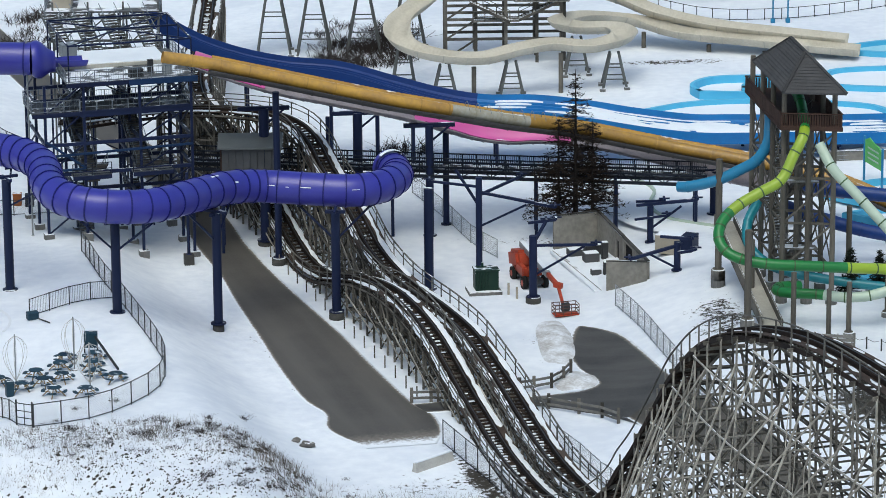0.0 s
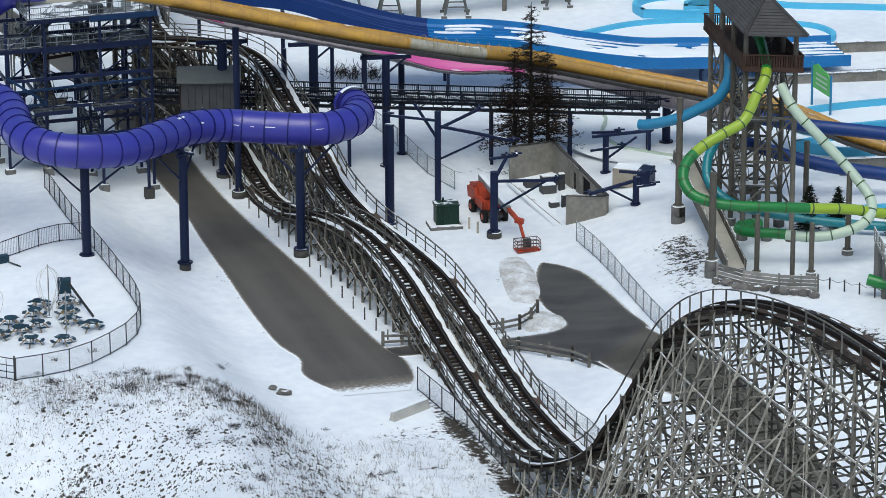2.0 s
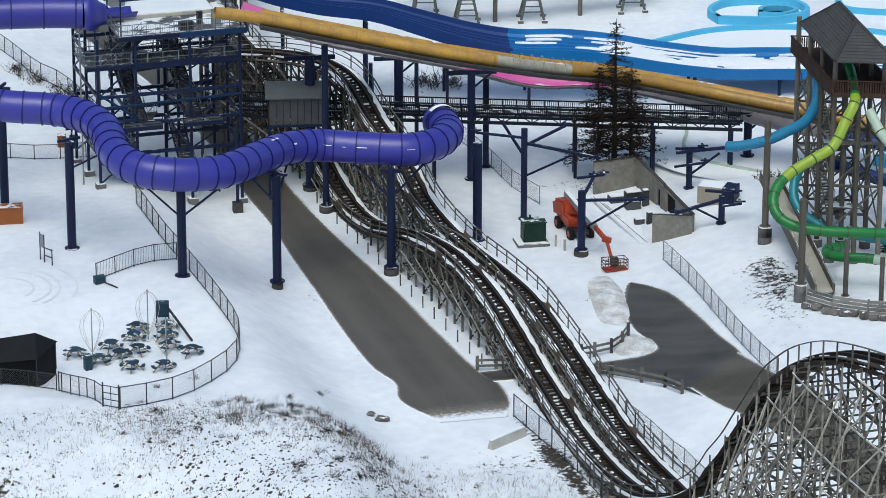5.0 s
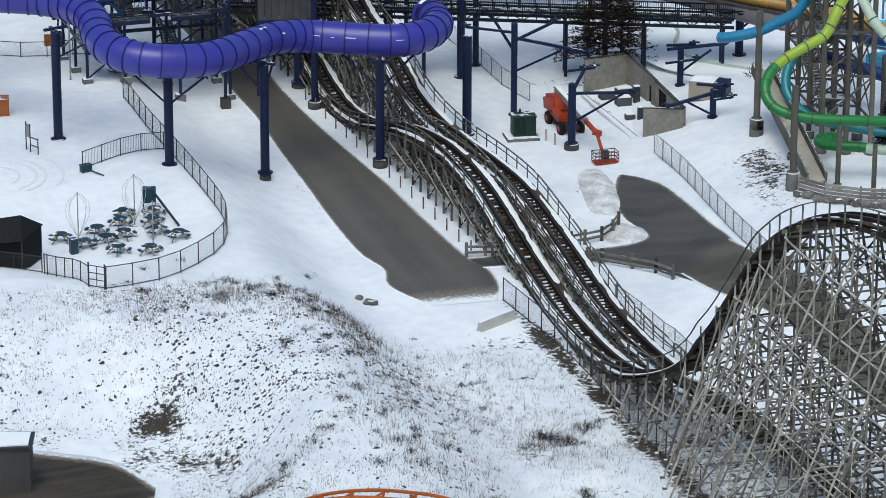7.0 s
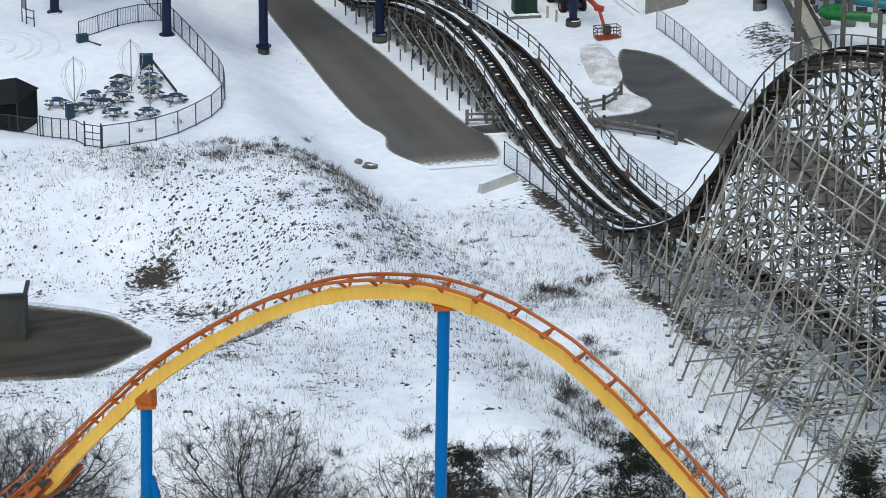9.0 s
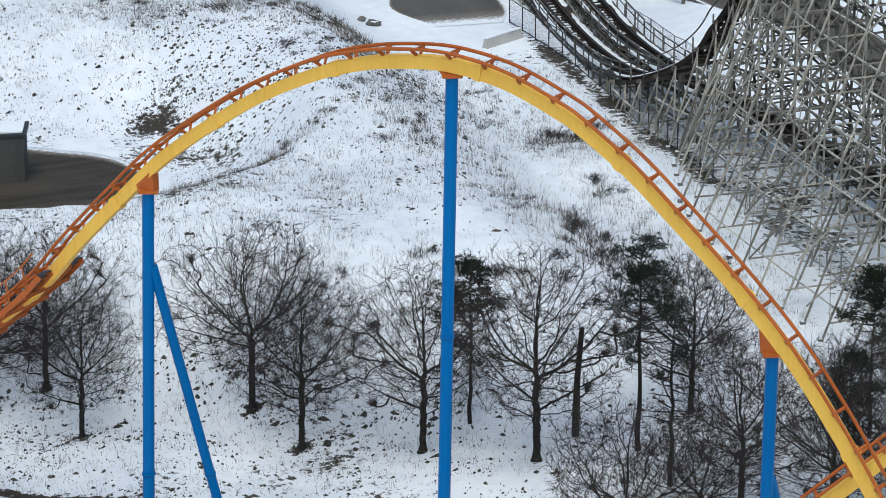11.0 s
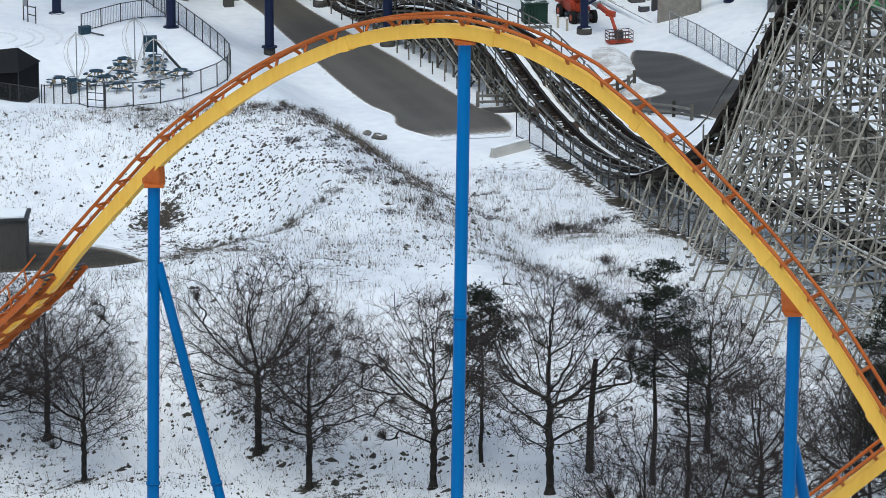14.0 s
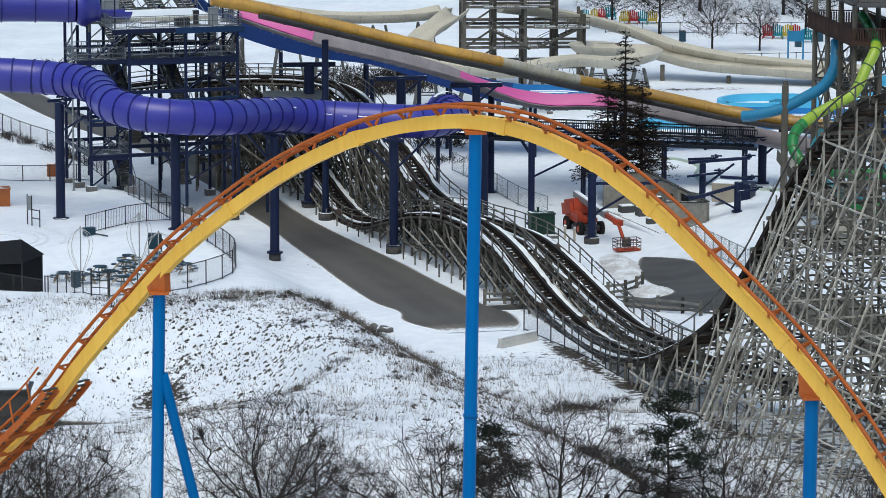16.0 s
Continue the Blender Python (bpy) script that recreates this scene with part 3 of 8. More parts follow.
pavement("road_front", [(-40, -116), (-16.7, -124.5), (-7.1, -129.6), (2.1, -134.5), (11, -139.6), (30, -151)],
         [(-40, -121.5), (-16.5, -129.2), (-7.1, -133.8), (2, -138.2), (10, -142.5), (30, -156)], WETROAD, "wet asphalt road with streaks of slush", lift=0.12, rows=90, margin=1.1)

# ---- the wooden roller coaster ----


def snow_strip(path, offset, width, lift, seed, parent, keep=0.9):
    """A ragged ribbon of snow lying along a walkway, with gaps where it has blown off."""
    rng = random.Random(seed)
    _, right, up = frames(path)
    verts, faces, run, w = [], [], 0, width
    gap, left = 0, 0
    for i in range(len(path)):
        if gap:
            gap -= 1
            run = 0
            continue
        w = min(width, max(width * 0.45, w + rng.gauss(0.02, width * 0.18)))
        if not run:
            w, left = width * 0.12, rng.randint(2, 5) if rng.random() > keep + 0.02 else rng.randint(4, int(1.9 / (1.001 - keep)))
        left -= 1
        if left <= 0:
            w = width * 0.10
        c = path[i] + right[i] * (offset + rng.gauss(0, width * 0.07)) + up[i] * lift
        for o, h in ((-0.5, 0.0), (-0.28, 0.07), (0.28, 0.07), (0.5, 0.0)):
            verts.append(tuple(c + right[i] * o * w + up[i] * h))
        if run:
            k = len(verts) - 8
            faces += [(k + q, k + q + 1, k + q + 5, k + q + 4) for q in range(3)]
        run += 1
        if left <= 0:
            gap = rng.randint(1, 2)
    return solid("walkway_snow", verts, faces, DRIFT, parent, "ragged strip of snow on the walkway boards", True, "stuff")


def timber_track(path, hill_rail, name="coaster_track", seed=0):
    """Laminated rails on ties, a snowy walkway either side and handrails; on the big hill only those in hill_rail."""
    at = path[len(path) // 2]
    track = thing(name, "dark timber coaster track with snow-dusted ties and grey handrails", "coaster track", at, "tracks of the wooden coaster")
    for s, name_ in ((-0.52, "left_rail"), (0.52, "right_rail")):
        sweep(name_, path, box(0.26, 0.36, s, -0.10), BROWNWOOD, track, closed=True, smooth=False, caps=True)
        sweep("running_plate", path, box(0.10, 0.02, s * 0.93, 0.09), DARKSTEEL, track, "worn steel running strip", closed=True, smooth=False)
    _, right, up = frames(path)
    rng = random.Random(seed + 5)
    ties, caps = [], []
    run = np.r_[0, np.cumsum(np.linalg.norm(np.diff(path, axis=0), axis=1))]
    low = max(i for i, p in enumerate(path) if p[1] > -57)
    thick = 0.3
    for d in np.arange(0.3, run[-1], 0.62):
        p = np.array([np.interp(d, run, path[:, k]) for k in range(3)])
        i = min(int(np.searchsorted(run, d)), len(path) - 1)
        r, u = right[i], up[i]
        ties.append((p - r * 1.0 - u * 0.40, p + r * 1.0 - u * 0.40, 0.22, 0.14))
        thick = min(0.85, max(0.05, thick + rng.gauss(0, 0.14)))
        if i < low and rng.random() < thick:
            a, b = rng.uniform(-0.34, 0.0), rng.uniform(0.05, 0.36)
            caps.append((p + r * a - u * 0.30, p + r * b - u * 0.30, rng.uniform(0.14, 0.34), 0.06))
    bars("tie", ties, TIE, track, limit=120)
    bars("tie_snow", caps, DRIFT, track, "small pads of snow caught on the ties")
    for s, side in ((-1, "left"), (1, "right")):
        sweep(side + "_walkway", path, box(0.62, 0.07, s * 1.05, -0.18), DECK, track, closed=True, smooth=False, caps=True)
        snow_strip(path[:low + 24], s * 1.04, 0.56, -0.13, seed + (3 if s > 0 else 1), track, 0.965)
        snow_strip(path[low + 24:], s * 1.04, 0.42, -0.13, seed + (8 if s > 0 else 6), track, 0.55)
        end = len(path) if side in hill_rail else low
        posts = []
        n = max(1, int(round(2.4 / np.linalg.norm(path[1] - path[0]))))
        for i in range(0, end, n):
            foot = path[i] + right[i] * s * 1.46 - up[i] * 0.9
            posts.append((foot, foot + np.array((0, 0, 1.95)), 0.11, 0.11))
        bars("handrail_post", posts, RAILWOOD, track, limit=60)
        rail = (path + right * s * 1.46)[:end]
        sweep(side + "_handrail", rail + (0, 0, 1.0), box(0.12, 0.07), RAILWOOD, track, closed=True, smooth=False)
        sweep(side + "_midrail", rail[:low] + (0, 0, 0.5), box(0.05, 0.08), WOOD, track, closed=True, smooth=False)
        sweep(side + "_stringer", rail - (0, 0, 0.55), box(0.10, 0.30), BROWNWOOD, track, closed=True, smooth=False)
    return track


RAILWOOD = material("grey_handrail_timber", (0.17, 0.165, 0.152), 0.85, other=(0.075, 0.07, 0.062), scale=0.8, fine=20, amount=0.9, bump=0.02, vary=0.4, snow=0.1)
DECK = material("dark_walkway_boards", (0.085, 0.064, 0.054), 0.85, other=(0.04, 0.031, 0.026), scale=1.1, fine=8, vary=0.2)
TIE = material("dark_tie", (0.034, 0.025, 0.02), 0.85, other=(0.085, 0.064, 0.052), scale=2.2, fine=9, vary=0.5)
TRACK_A = glide([(-3.8, 98, 10.5), (-3.6, 86, 10.4), (-3.6, 72, 10.2), (-4, 60, 9.8), (-3.4, 50, 9.2), (-1.4, 43, 8.6), (1.2, 37.2, 7.2), (3.4, 31.4, 4.6), (5.4, 26, 2.3), (7.4, 19.9, 0.75), (9.3, 14.2, 0.95), (11.1, 8.6, 2.3), (12.9, 3.2, 3.7), (15.1, -3.8, 4.7), (17.1, -10.5, 4.75), (18.7, -15.7, 4.0),
                 (19.9, -19.6, 2.9), (21.1, -23.5, 1.7), (22.2, -27.5, 0.9), (23.5, -34.2, 0.5), (25.1, -42.2, 0.7), (26.5, -49.8, 1.7), (27.7, -55.6, 3.3), (30.1, -62.2, 6.6), (31.7, -64.6, 10.0), (33.3, -66.6, 13.5), (34.7, -69.2, 17.2),
                 (35.6, -72.6, 20.0), (36.7, -78, 23.2), (38.3, -84.6, 25.9), (41.0, -93.3, 27.9), (43.8, -101.7, 28.5), (46.8, -110, 28.0), (49.8, -120, 26.0), (52.5, -130, 22)], 0.5)
TRACK_B = glide([(-16, 36.5, 9.8), (-10, 38, 10.3), (-5, 38, 10.7), (-1.6, 37.2, 10.9), (1.4, 36, 11), (4.2, 34.2, 11), (6.6, 31.2, 10.7), (8.2, 27.2, 10.0), (9.6, 22.3, 8.6), (11, 18, 7.6), (12.4, 13.9, 6.1), (13.7, 9.8, 4.6), (15.5, 4.5, 3.8), (17.3, -1, 3.8), (19.3, -7.7, 4.2),
                 (21.3, -14.2, 4.2), (22.8, -19.3, 3.5), (24.3, -24.2, 2.5), (25.7, -30.3, 1.7), (26.9, -36.7, 1.4), (28.1, -42.9, 1.5), (29.6, -49.8, 2.0), (31.0, -55.6, 2.4), (33.2, -62, 3.0), (36.2, -71, 3.6), (39.6, -81, 3.8), (43.2, -92, 3.8), (47, -104, 3.6), (51, -117, 3.2)], 0.5)
timber_track(TRACK_A, ("right",), seed=20)
timber_track(TRACK_B, (), seed=40)


# front ledgers: light on the open side is put into this pale colour
PALEWOOD = material("lit_pale_timber", (0.50, 0.48, 0.43), 0.85, other=(0.28, 0.265, 0.23), scale=0.9, fine=20, amount=0.8, bump=0.02, vary=0.45, snow=0.3)
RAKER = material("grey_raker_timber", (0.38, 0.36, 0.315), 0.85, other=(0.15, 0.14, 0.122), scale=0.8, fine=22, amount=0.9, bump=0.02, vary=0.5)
# inner timbers: wet, with the shade among them put into the dark colour
SHADED_LATTICE = material("shaded_lattice_timber", (0.18, 0.167, 0.143), 0.85, other=(0.05, 0.045, 0.038), scale=0.8, fine=22, amount=0.9, bump=0.02, vary=0.65)


def trestle(path, name, lo, hi, gap, lefts, batter, label, level=2.9):
    """Bents of posts under a track with ledgers, sway braces and raking legs, and ledgers from bent to bent.
    lefts: the posts' places across; batter: how far a raking leg steps out for each metre of height, or 0."""
    body = thing(name, label, "coaster trestle", (*path[(lo + hi) // 2][:2], land(*path[(lo + hi) // 2][:2])))
    _, right, _ = frames(path)
    posts, ledgers, braces, rakers, runs, feet, faces_ = [], [], [], [], [], [], []
    before = None
    for k in range(lo, hi, gap):
        p = np.array(path[k])
        r = right[k] * (-1, -1, 0)
        r = r / np.linalg.norm(r)
        top = p[2] - 0.5
        line = {}
        for s in lefts:
            q = p + r * s
            g = land(q[0], q[1])
            posts.append(((q[0], q[1], g - 0.2), (q[0], q[1], top), 0.2, 0.2))
            line[s] = (q, g)
        g0 = min(v[1] for v in line.values())
        tall = top - g0
        levels = [top - level * i for i in range(int(max(tall, 0.1) / level) + 1) if top - level * i > g0 + 0.5]
        legs = []
        if batter and tall > 2:
            for s, way, share in ((lefts[0], -1, 0.92), (lefts[0], -1, 0.5), (lefts[-1], 1, 0.7)):
                q = p + r * s
                foot = q + r * way * tall * share * batter
                gz = land(foot[0], foot[1])
                head = np.array((q[0], q[1], g0 + tall * share))
                rakers.append(((foot[0], foot[1], gz - 0.2), tuple(head), 0.17, 0.17))
                feet.append((foot[0], foot[1], gz))
                legs.append((q, foot, gz, head))
            q, foot, gz, head = legs[0]
            for k2, z in enumerate(levels):
                t = (head[2] - z) / (head[2] - gz)
                if 0.3 < t < 1 and k2 % 2:
                    e = q + (foot - q) * t
                    ledgers.append(((q[0], q[1], z), (e[0], e[1], z), 0.10, 0.18))
        marks = []
        for i, z in enumerate(levels):
            a, b = p + r * lefts[0], p + r * lefts[-1]
            a, b = np.array((a[0], a[1], z)), np.array((b[0], b[1], z))
            ledgers.append((tuple(a), tuple(b), 0.08, 0.17))
            marks.append((a, b))
            low = levels[i + 1] if i + 1 < len(levels) else g0 + 0.1
            for s0, s1 in zip(lefts[:-1], lefts[1:]):
                u, v = p + r * s0, p + r * s1
                braces.append(((u[0], u[1], z), (v[0], v[1], low), 0.05, 0.13))
                if k // gap % 2 == 0:
                    braces.append(((u[0], u[1], low), (v[0], v[1], z), 0.05, 0.13))
        out = None
        if legs:
            q, foot, gz, head = legs[0]
            out = q + (foot - q) * 0.62
            out = (out[0], out[1], head[2] + (gz - head[2]) * 0.62)
        if before is not None:
            pm, pline, pout = before
            for i in range(min(len(marks), len(pm))):
                for s in lefts:
                    u, v = pline[s][0], line[s][0]
                    runs.append(((u[0], u[1], pm[i][0][2]), (v[0], v[1], marks[i][0][2]), 0.08, 0.17))
                if i + 1 < min(len(marks), len(pm)) and (k // gap + i) % 2:
                    for s in (lefts[0], lefts[-1]):
                        u, v = pline[s][0], line[s][0]
                        runs.append(((u[0], u[1], pm[i][0][2]), (v[0], v[1], marks[i + 1][0][2]), 0.08, 0.15))
            if out and pout:
                runs.append((pout, out, 0.1, 0.18))
        before = (marks, line, out)
        faces_.append((top, {s: line[s] for s in (lefts[0], lefts[-1])}))
    long_ = []
    for i in range(0, len(faces_) - 4, 2):
        for s in (lefts[0], lefts[-1]):
            (z0, a), (z1, b) = faces_[i], faces_[i + 4]
            u, v = a[s][0], b[s][0]
            o = 0.14 if s > 0 else -0.14
            side = np.array((right[lo][0], right[lo][1], 0)) * -o
            if z0 - a[s][1] > 1.5 and z1 - b[s][1] > 0.6:
                long_.append((np.array((u[0], u[1], z0 - 0.25 * (z0 - a[s][1]))) + side, np.array((v[0], v[1], b[s][1] + 0.2 * (z1 - b[s][1]))) + side, 0.06, 0.16))
    bars("face_brace", long_, RAKER, body, limit=60)
    bars("post", posts, WOOD, body, limit=150)
    bars("raking_leg", rakers, WOOD, body, limit=100)
    bars("ledger", ledgers, WOOD, body, limit=120)
    bars("sway_brace", braces, WOOD, body, limit=100)
    bars("longitudinal_ledger", runs, WOOD, body, limit=120)
    for f in feet:
        block("footing", (f[0], f[1], f[2] + 0.12), (0.5, 0.5, 0.4), CONCRETE, body)
    return body


def reach(path, y0, y1):
    """The run of a path between two places along y."""
    k = [i for i, p in enumerate(path) if y1 <= p[1] <= y0]
    return k[0], k[-1]


trestle(TRACK_A, "coaster_trestle", *reach(TRACK_A, 96, -50), 4, (-1.5, 0, 1.5), 0, "weathered timber trestle under the low coaster hump", 2.2)
trestle(TRACK_B, "coaster_trestle", next(i for i, p in enumerate(TRACK_B) if p[0] > -7), reach(TRACK_B, 86, -50)[1], 4, (-1.5, 0, 1.5), 0, "weathered timber trestle under the curving coaster drop", 2.4)



def hill_trestle(path, lo, hi, gap, half, deep, batter, level):
    """The tall lattice: bents of posts, ledgers at even heights from bent to bent, and raking legs on the open side.
    half: the outer posts' distance from the track's middle; deep: how far the inner legs spread at the ground."""
    body = thing("coaster_trestle", "tall grey timber lattice carrying the coaster's big hill", "coaster trestle", (*path[(lo + hi) // 2][:2], land(*path[(lo + hi) // 2][:2])))
    _, right, _ = frames(path)
    outer, inner_legs, ledgers, outer_ledgers, braces, rakers, runs, inner, face, feet = [], [], [], [], [], [], [], [], [], []
    before = None
    rng = random.Random(77)
    for count, k in enumerate(range(lo, hi, gap)):
        p = np.array(path[k])
        r = right[k] * (-1, -1, 0)
        r = r / np.linalg.norm(r)
        top = p[2] - 0.6
        g0 = min(land(p[0] - r[0] * half, p[1]), land(p[0] + r[0] * deep, p[1]))
        at = lambda s, z, p=p, r=r: (p[0] + r[0] * s, p[1] + r[1] * s, z)
        far = lambda z, top=top, g0=g0: half + (deep - half) * min(1, (top - z) / 22)
        rake = lambda z, top=top, g0=g0: -half - max(0, (top - g0) * 0.93 - (z - g0)) * batter
        outer.append((at(-half, g0 - 0.3), at(-half, top), 0.13, 0.13))
        inner_legs.append((at(0.2, g0 - 0.3), at(0.2, top), 0.16, 0.16))
        inner_legs.append((at(far(g0), g0 - 0.3), at(half, top), 0.16, 0.16))
        heights = [z for z in np.arange(-1.0, 40, level) if g0 + 0.8 < z < top - 0.2]
        for i, z in enumerate(heights):
            ledgers.append((at(-half, z), at(far(z), z), 0.06, 0.13))
            if z + level < top:
                braces.append((at(-half, z), at(0.2, z + level), 0.06, 0.12) if (i + count) % 2 else (at(0.2, z), at(-half, z + level), 0.06, 0.12))
                if (i + count) % 2:
                    braces.append((at(far(z), z), at(0.2, z + level), 0.05, 0.11))
            if rake(z) < -half - 1.2 and (i + count) % 2:
                outer_ledgers.append((at(rake(z), z), at(-half, z), 0.05, 0.11))
        ledgers.append((at(-half - 0.3, top), at(half + 0.3, top), 0.12, 0.26))
        if top - g0 > 2:
            for share in ((1.0, 0.5) if count % 2 else (1.0, 0.72)):
                head = g0 + (top - g0) * 0.93 * share
                f = at(-half - (head - g0) * batter * rng.uniform(0.96, 1.04), 0)
                gz = land(f[0], f[1])
                rakers.append(((f[0], f[1], gz - 0.2), at(-half, head), 0.10, 0.12))
                if share == 1.0:
                    feet.append((f[0], f[1], gz))
        if before is not None:
            was, qh, qtop, qrake = before
            for i, z in enumerate(heights):
                if z not in qh:
                    continue
                if i % 2 == 0:
                    runs.append((was(-half - 0.12, z), at(-half - 0.12, z), 0.07, 0.13))
                    inner.append((was(half, z), at(half, z), 0.07, 0.15))
                inner.append((was(0.2, z), at(0.2, z), 0.07, 0.16))
                if (count + 2 * i) % 4 == 0 and z + level < min(top, qtop):
                    inner.append((was(-half, z + level), at(-half, z), 0.06, 0.13))
                if (count + i) % 3 == 0 and z + 2 * level < min(top, qtop):
                    face.append((was(qrake(z), z), at(rake(z + 2 * level), z + 2 * level), 0.05, 0.11))
                if (count + i) % 4 == 1 and z + 2 * level < min(top, qtop):
                    face.append((was(qrake(z + 2 * level), z + 2 * level), at(rake(z), z), 0.05, 0.11))
                for m, out in enumerate((2.6, 5.4, 8.2)):
                    if min(-rake(z), -qrake(z)) > half + out and (i + m) % 2 == 0:
                        runs.append((was(-half - out, z), at(-half - out, z), 0.06, 0.11))
        before = (at, heights, top, rake)
    # inner members get the shade-darkened colour, outer ones the lighter colours
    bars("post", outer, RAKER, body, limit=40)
    bars("inner_post", inner_legs, SHADED_LATTICE, body, limit=60)
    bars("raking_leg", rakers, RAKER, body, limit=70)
    bars("ledger", ledgers, SHADED_LATTICE, body, limit=100)
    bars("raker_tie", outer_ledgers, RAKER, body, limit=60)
    bars("sway_brace", braces, SHADED_LATTICE, body, limit=60)
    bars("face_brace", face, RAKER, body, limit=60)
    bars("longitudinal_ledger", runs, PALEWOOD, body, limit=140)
    bars("longitudinal_brace", inner, SHADED_LATTICE, body, limit=60)
    for f in feet:
        block("footing", (f[0], f[1], f[2] + 0.02), (0.34, 0.34, 0.3), CONCRETE, body)
    return body


hill_trestle(TRACK_A, *reach(TRACK_A, -51, -129), 6, 1.6, 6.0, 0.42, 1.9)

# ---- the yellow and orange steel roller coaster ----


def steel_track(path, name, label):
    body = thing(name, label, "coaster track", path[len(path) // 2])
    sweep("spine", path, box(0.50, 0.64, 0, -0.32), YELLOW, body, "yellow box-section spine", closed=True, smooth=False, caps=True)
    _, right, up = frames(path)
    for s, n in ((-0.55, "left_rail"), (0.55, "right_rail")):
        sweep(n, path + right * s + up * 0.42, ring(0.09, 10), ORANGE, body, "orange tubular running rail", closed=True)
    length = np.linalg.norm(path[1] - path[0])
    ties, flanges = [], []
    for i in range(2, len(path) - 1, max(1, int(round(1.8 / length)))):
        p, r, u = path[i], right[i], up[i]
        for s in (-1, 1):
            ties.append((p + u * 0.02 + r * s * 0.16, p + r * s * 0.55 + u * 0.36, 0.10, 0.16))
        ties.append((p + r * -0.52 + u * 0.34, p + r * 0.52 + u * 0.34, 0.08, 0.10))
    bars("tie", ties, ORANGE, body, limit=140)
    for i in range(12, len(path) - 1, max(1, int(round(8.6 / length)))):
        sweep("joint", path[i - 1:i + 2] * 0.5 + path[i] * 0.5, box(0.58, 0.74, 0, -0.32), YELLOW, body, closed=True, smooth=False, caps=True)
    return body


ARCH = glide([(-34, -119, -2), (-26, -125.2, 4.2), (-20.5, -129.5, 9.6), (-17.26, -132.1, 13.3), (-13.7, -134.9, 17.2), (-11.8, -136.4, 19.9), (-9.4, -138.2, 23.0), (-6.6, -140.5, 26.4), (-2.5, -143.7, 30.1), (0.8, -146.3, 32.3), (3, -148, 33.32),
              (5, -149.6, 33.9), (7.2, -151.3, 34.2), (9.8, -153.25, 33.87), (12.3, -155.2, 32.9), (13.3, -155.9, 32.3), (15.4, -157.4, 30.7), (17.4, -158.9, 28.8), (20.1, -161, 26.1), (22.4, -162.7, 23.4), (24.3, -164.2, 20.6),
              (26, -165.45, 17.7), (28.5, -167.3, 13), (32, -170, 6.5)], 0.4)
steel_track(ARCH, "coaster_track", "yellow-spined steel coaster hill with orange rails")
steel_track(glide([(-26, -128, 8.1), (-21.5, -131.4, 5.5), (-18, -134.2, 3.8), (-16.05, -136.2, 2.8), (-14.2, -138, 2.05), (-12.4, -140, 1.65), (-9.0, -143, 1.45), (-4, -147, 1.5)], 0.4), "coaster_track", "low yellow coaster track with orange rails by the road")
steel_track(glide([(34, -154, 18.5), (30, -154.3, 15.8), (27.06, -154.5, 13.6), (23.7, -154.5, 10.9), (21.2, -154.5, 9.2), (16.8, -154.8, 6.6), (12, -155.5, 4.2)], 0.4), "coaster_track", "lower yellow coaster track with orange rails crossing behind")


def column(name, foot, head, d, mat, label, category="support column", base=None, group=""):
    body = thing(name, label, category, foot, group)
    bar("shaft", foot, head, d, d, mat, body, "round")
    f, h = Vector(foot), Vector(head)
    way = (h - f).normalized()
    bar("base_plate", f, f + way * 0.12, d * 1.7, d * 1.7, mat, body, "round")
    n = int((h - f).length / 12)
    for i in range(n):
        c = f + way * (12 * (i + 1) - 5)
        bar("splice_flange", c - way * 0.06, c + way * 0.06, d * 1.18, d * 1.18, mat, body, "round")
    if base:
        bar("pedestal", f - Vector((0, 0, 0.9)), f + Vector((0, 0, 0.02)), base, base, DARKCONC if mat == NAVY else CONCRETE, body, "round", "round concrete pedestal")
        cap = bar("snow_cap", f + Vector((0.04, -0.05, 0)), f + Vector((0.04, -0.05, 0.09)), base * 0.9, base * 0.86, DRIFT, body, "round", "cap of snow round the foot")
    return body


for foot, head, cx in (((-8.2, -139.6, 0.9), (-7.73, -139.6, 23.75), -7.7), ((6.75, -151.3, 0.9), (7.22, -151.3, 33.42), 7.2), ((21.4, -162.1, 0.9), (21.58, -162.1, 23.0), 21.6)):
    c = column("support_column", foot, head, 0.62, SKYBLUE, "tall bright blue tubular steel coaster column", base=1.3, group="columns of the steel coaster")
    i = int(np.argmin(np.abs(ARCH[:, 0] - cx)))
    bm = bmesh.new()
    top, way = Vector(ARCH[i]) - Vector((0, 0, 0.55)), Vector(ARCH[i + 1] - ARCH[i - 1]).normalized()
    side = Vector((way.y, -way.x, 0)).normalized() * 0.24
    lo = Vector(head)
    ring_ = []
    for sgn in (-1, 1):
        ring_ += [bm.verts.new(v) for v in (lo + Vector((-0.42, 0.3, 0)) + side * sgn, lo + Vector((0.42, -0.3, 0)) + side * sgn, top + way * 0.75 + side * sgn, top - way * 0.75 + side * sgn)]
    a, b = ring_[:4], ring_[4:]
    bm.faces.new(a), bm.faces.new(b)
    for k in range(4):
        bm.faces.new((a[k], a[(k + 1) % 4], b[(k + 1) % 4], b[k]))
    part("saddle", bm, ORANGE, c, "orange wedge saddle under the track")
    bar("cap_plate", lo - Vector((0, 0, 0.08)), lo + Vector((0, 0, 0.06)), 1.0, 1.0, ORANGE, c)
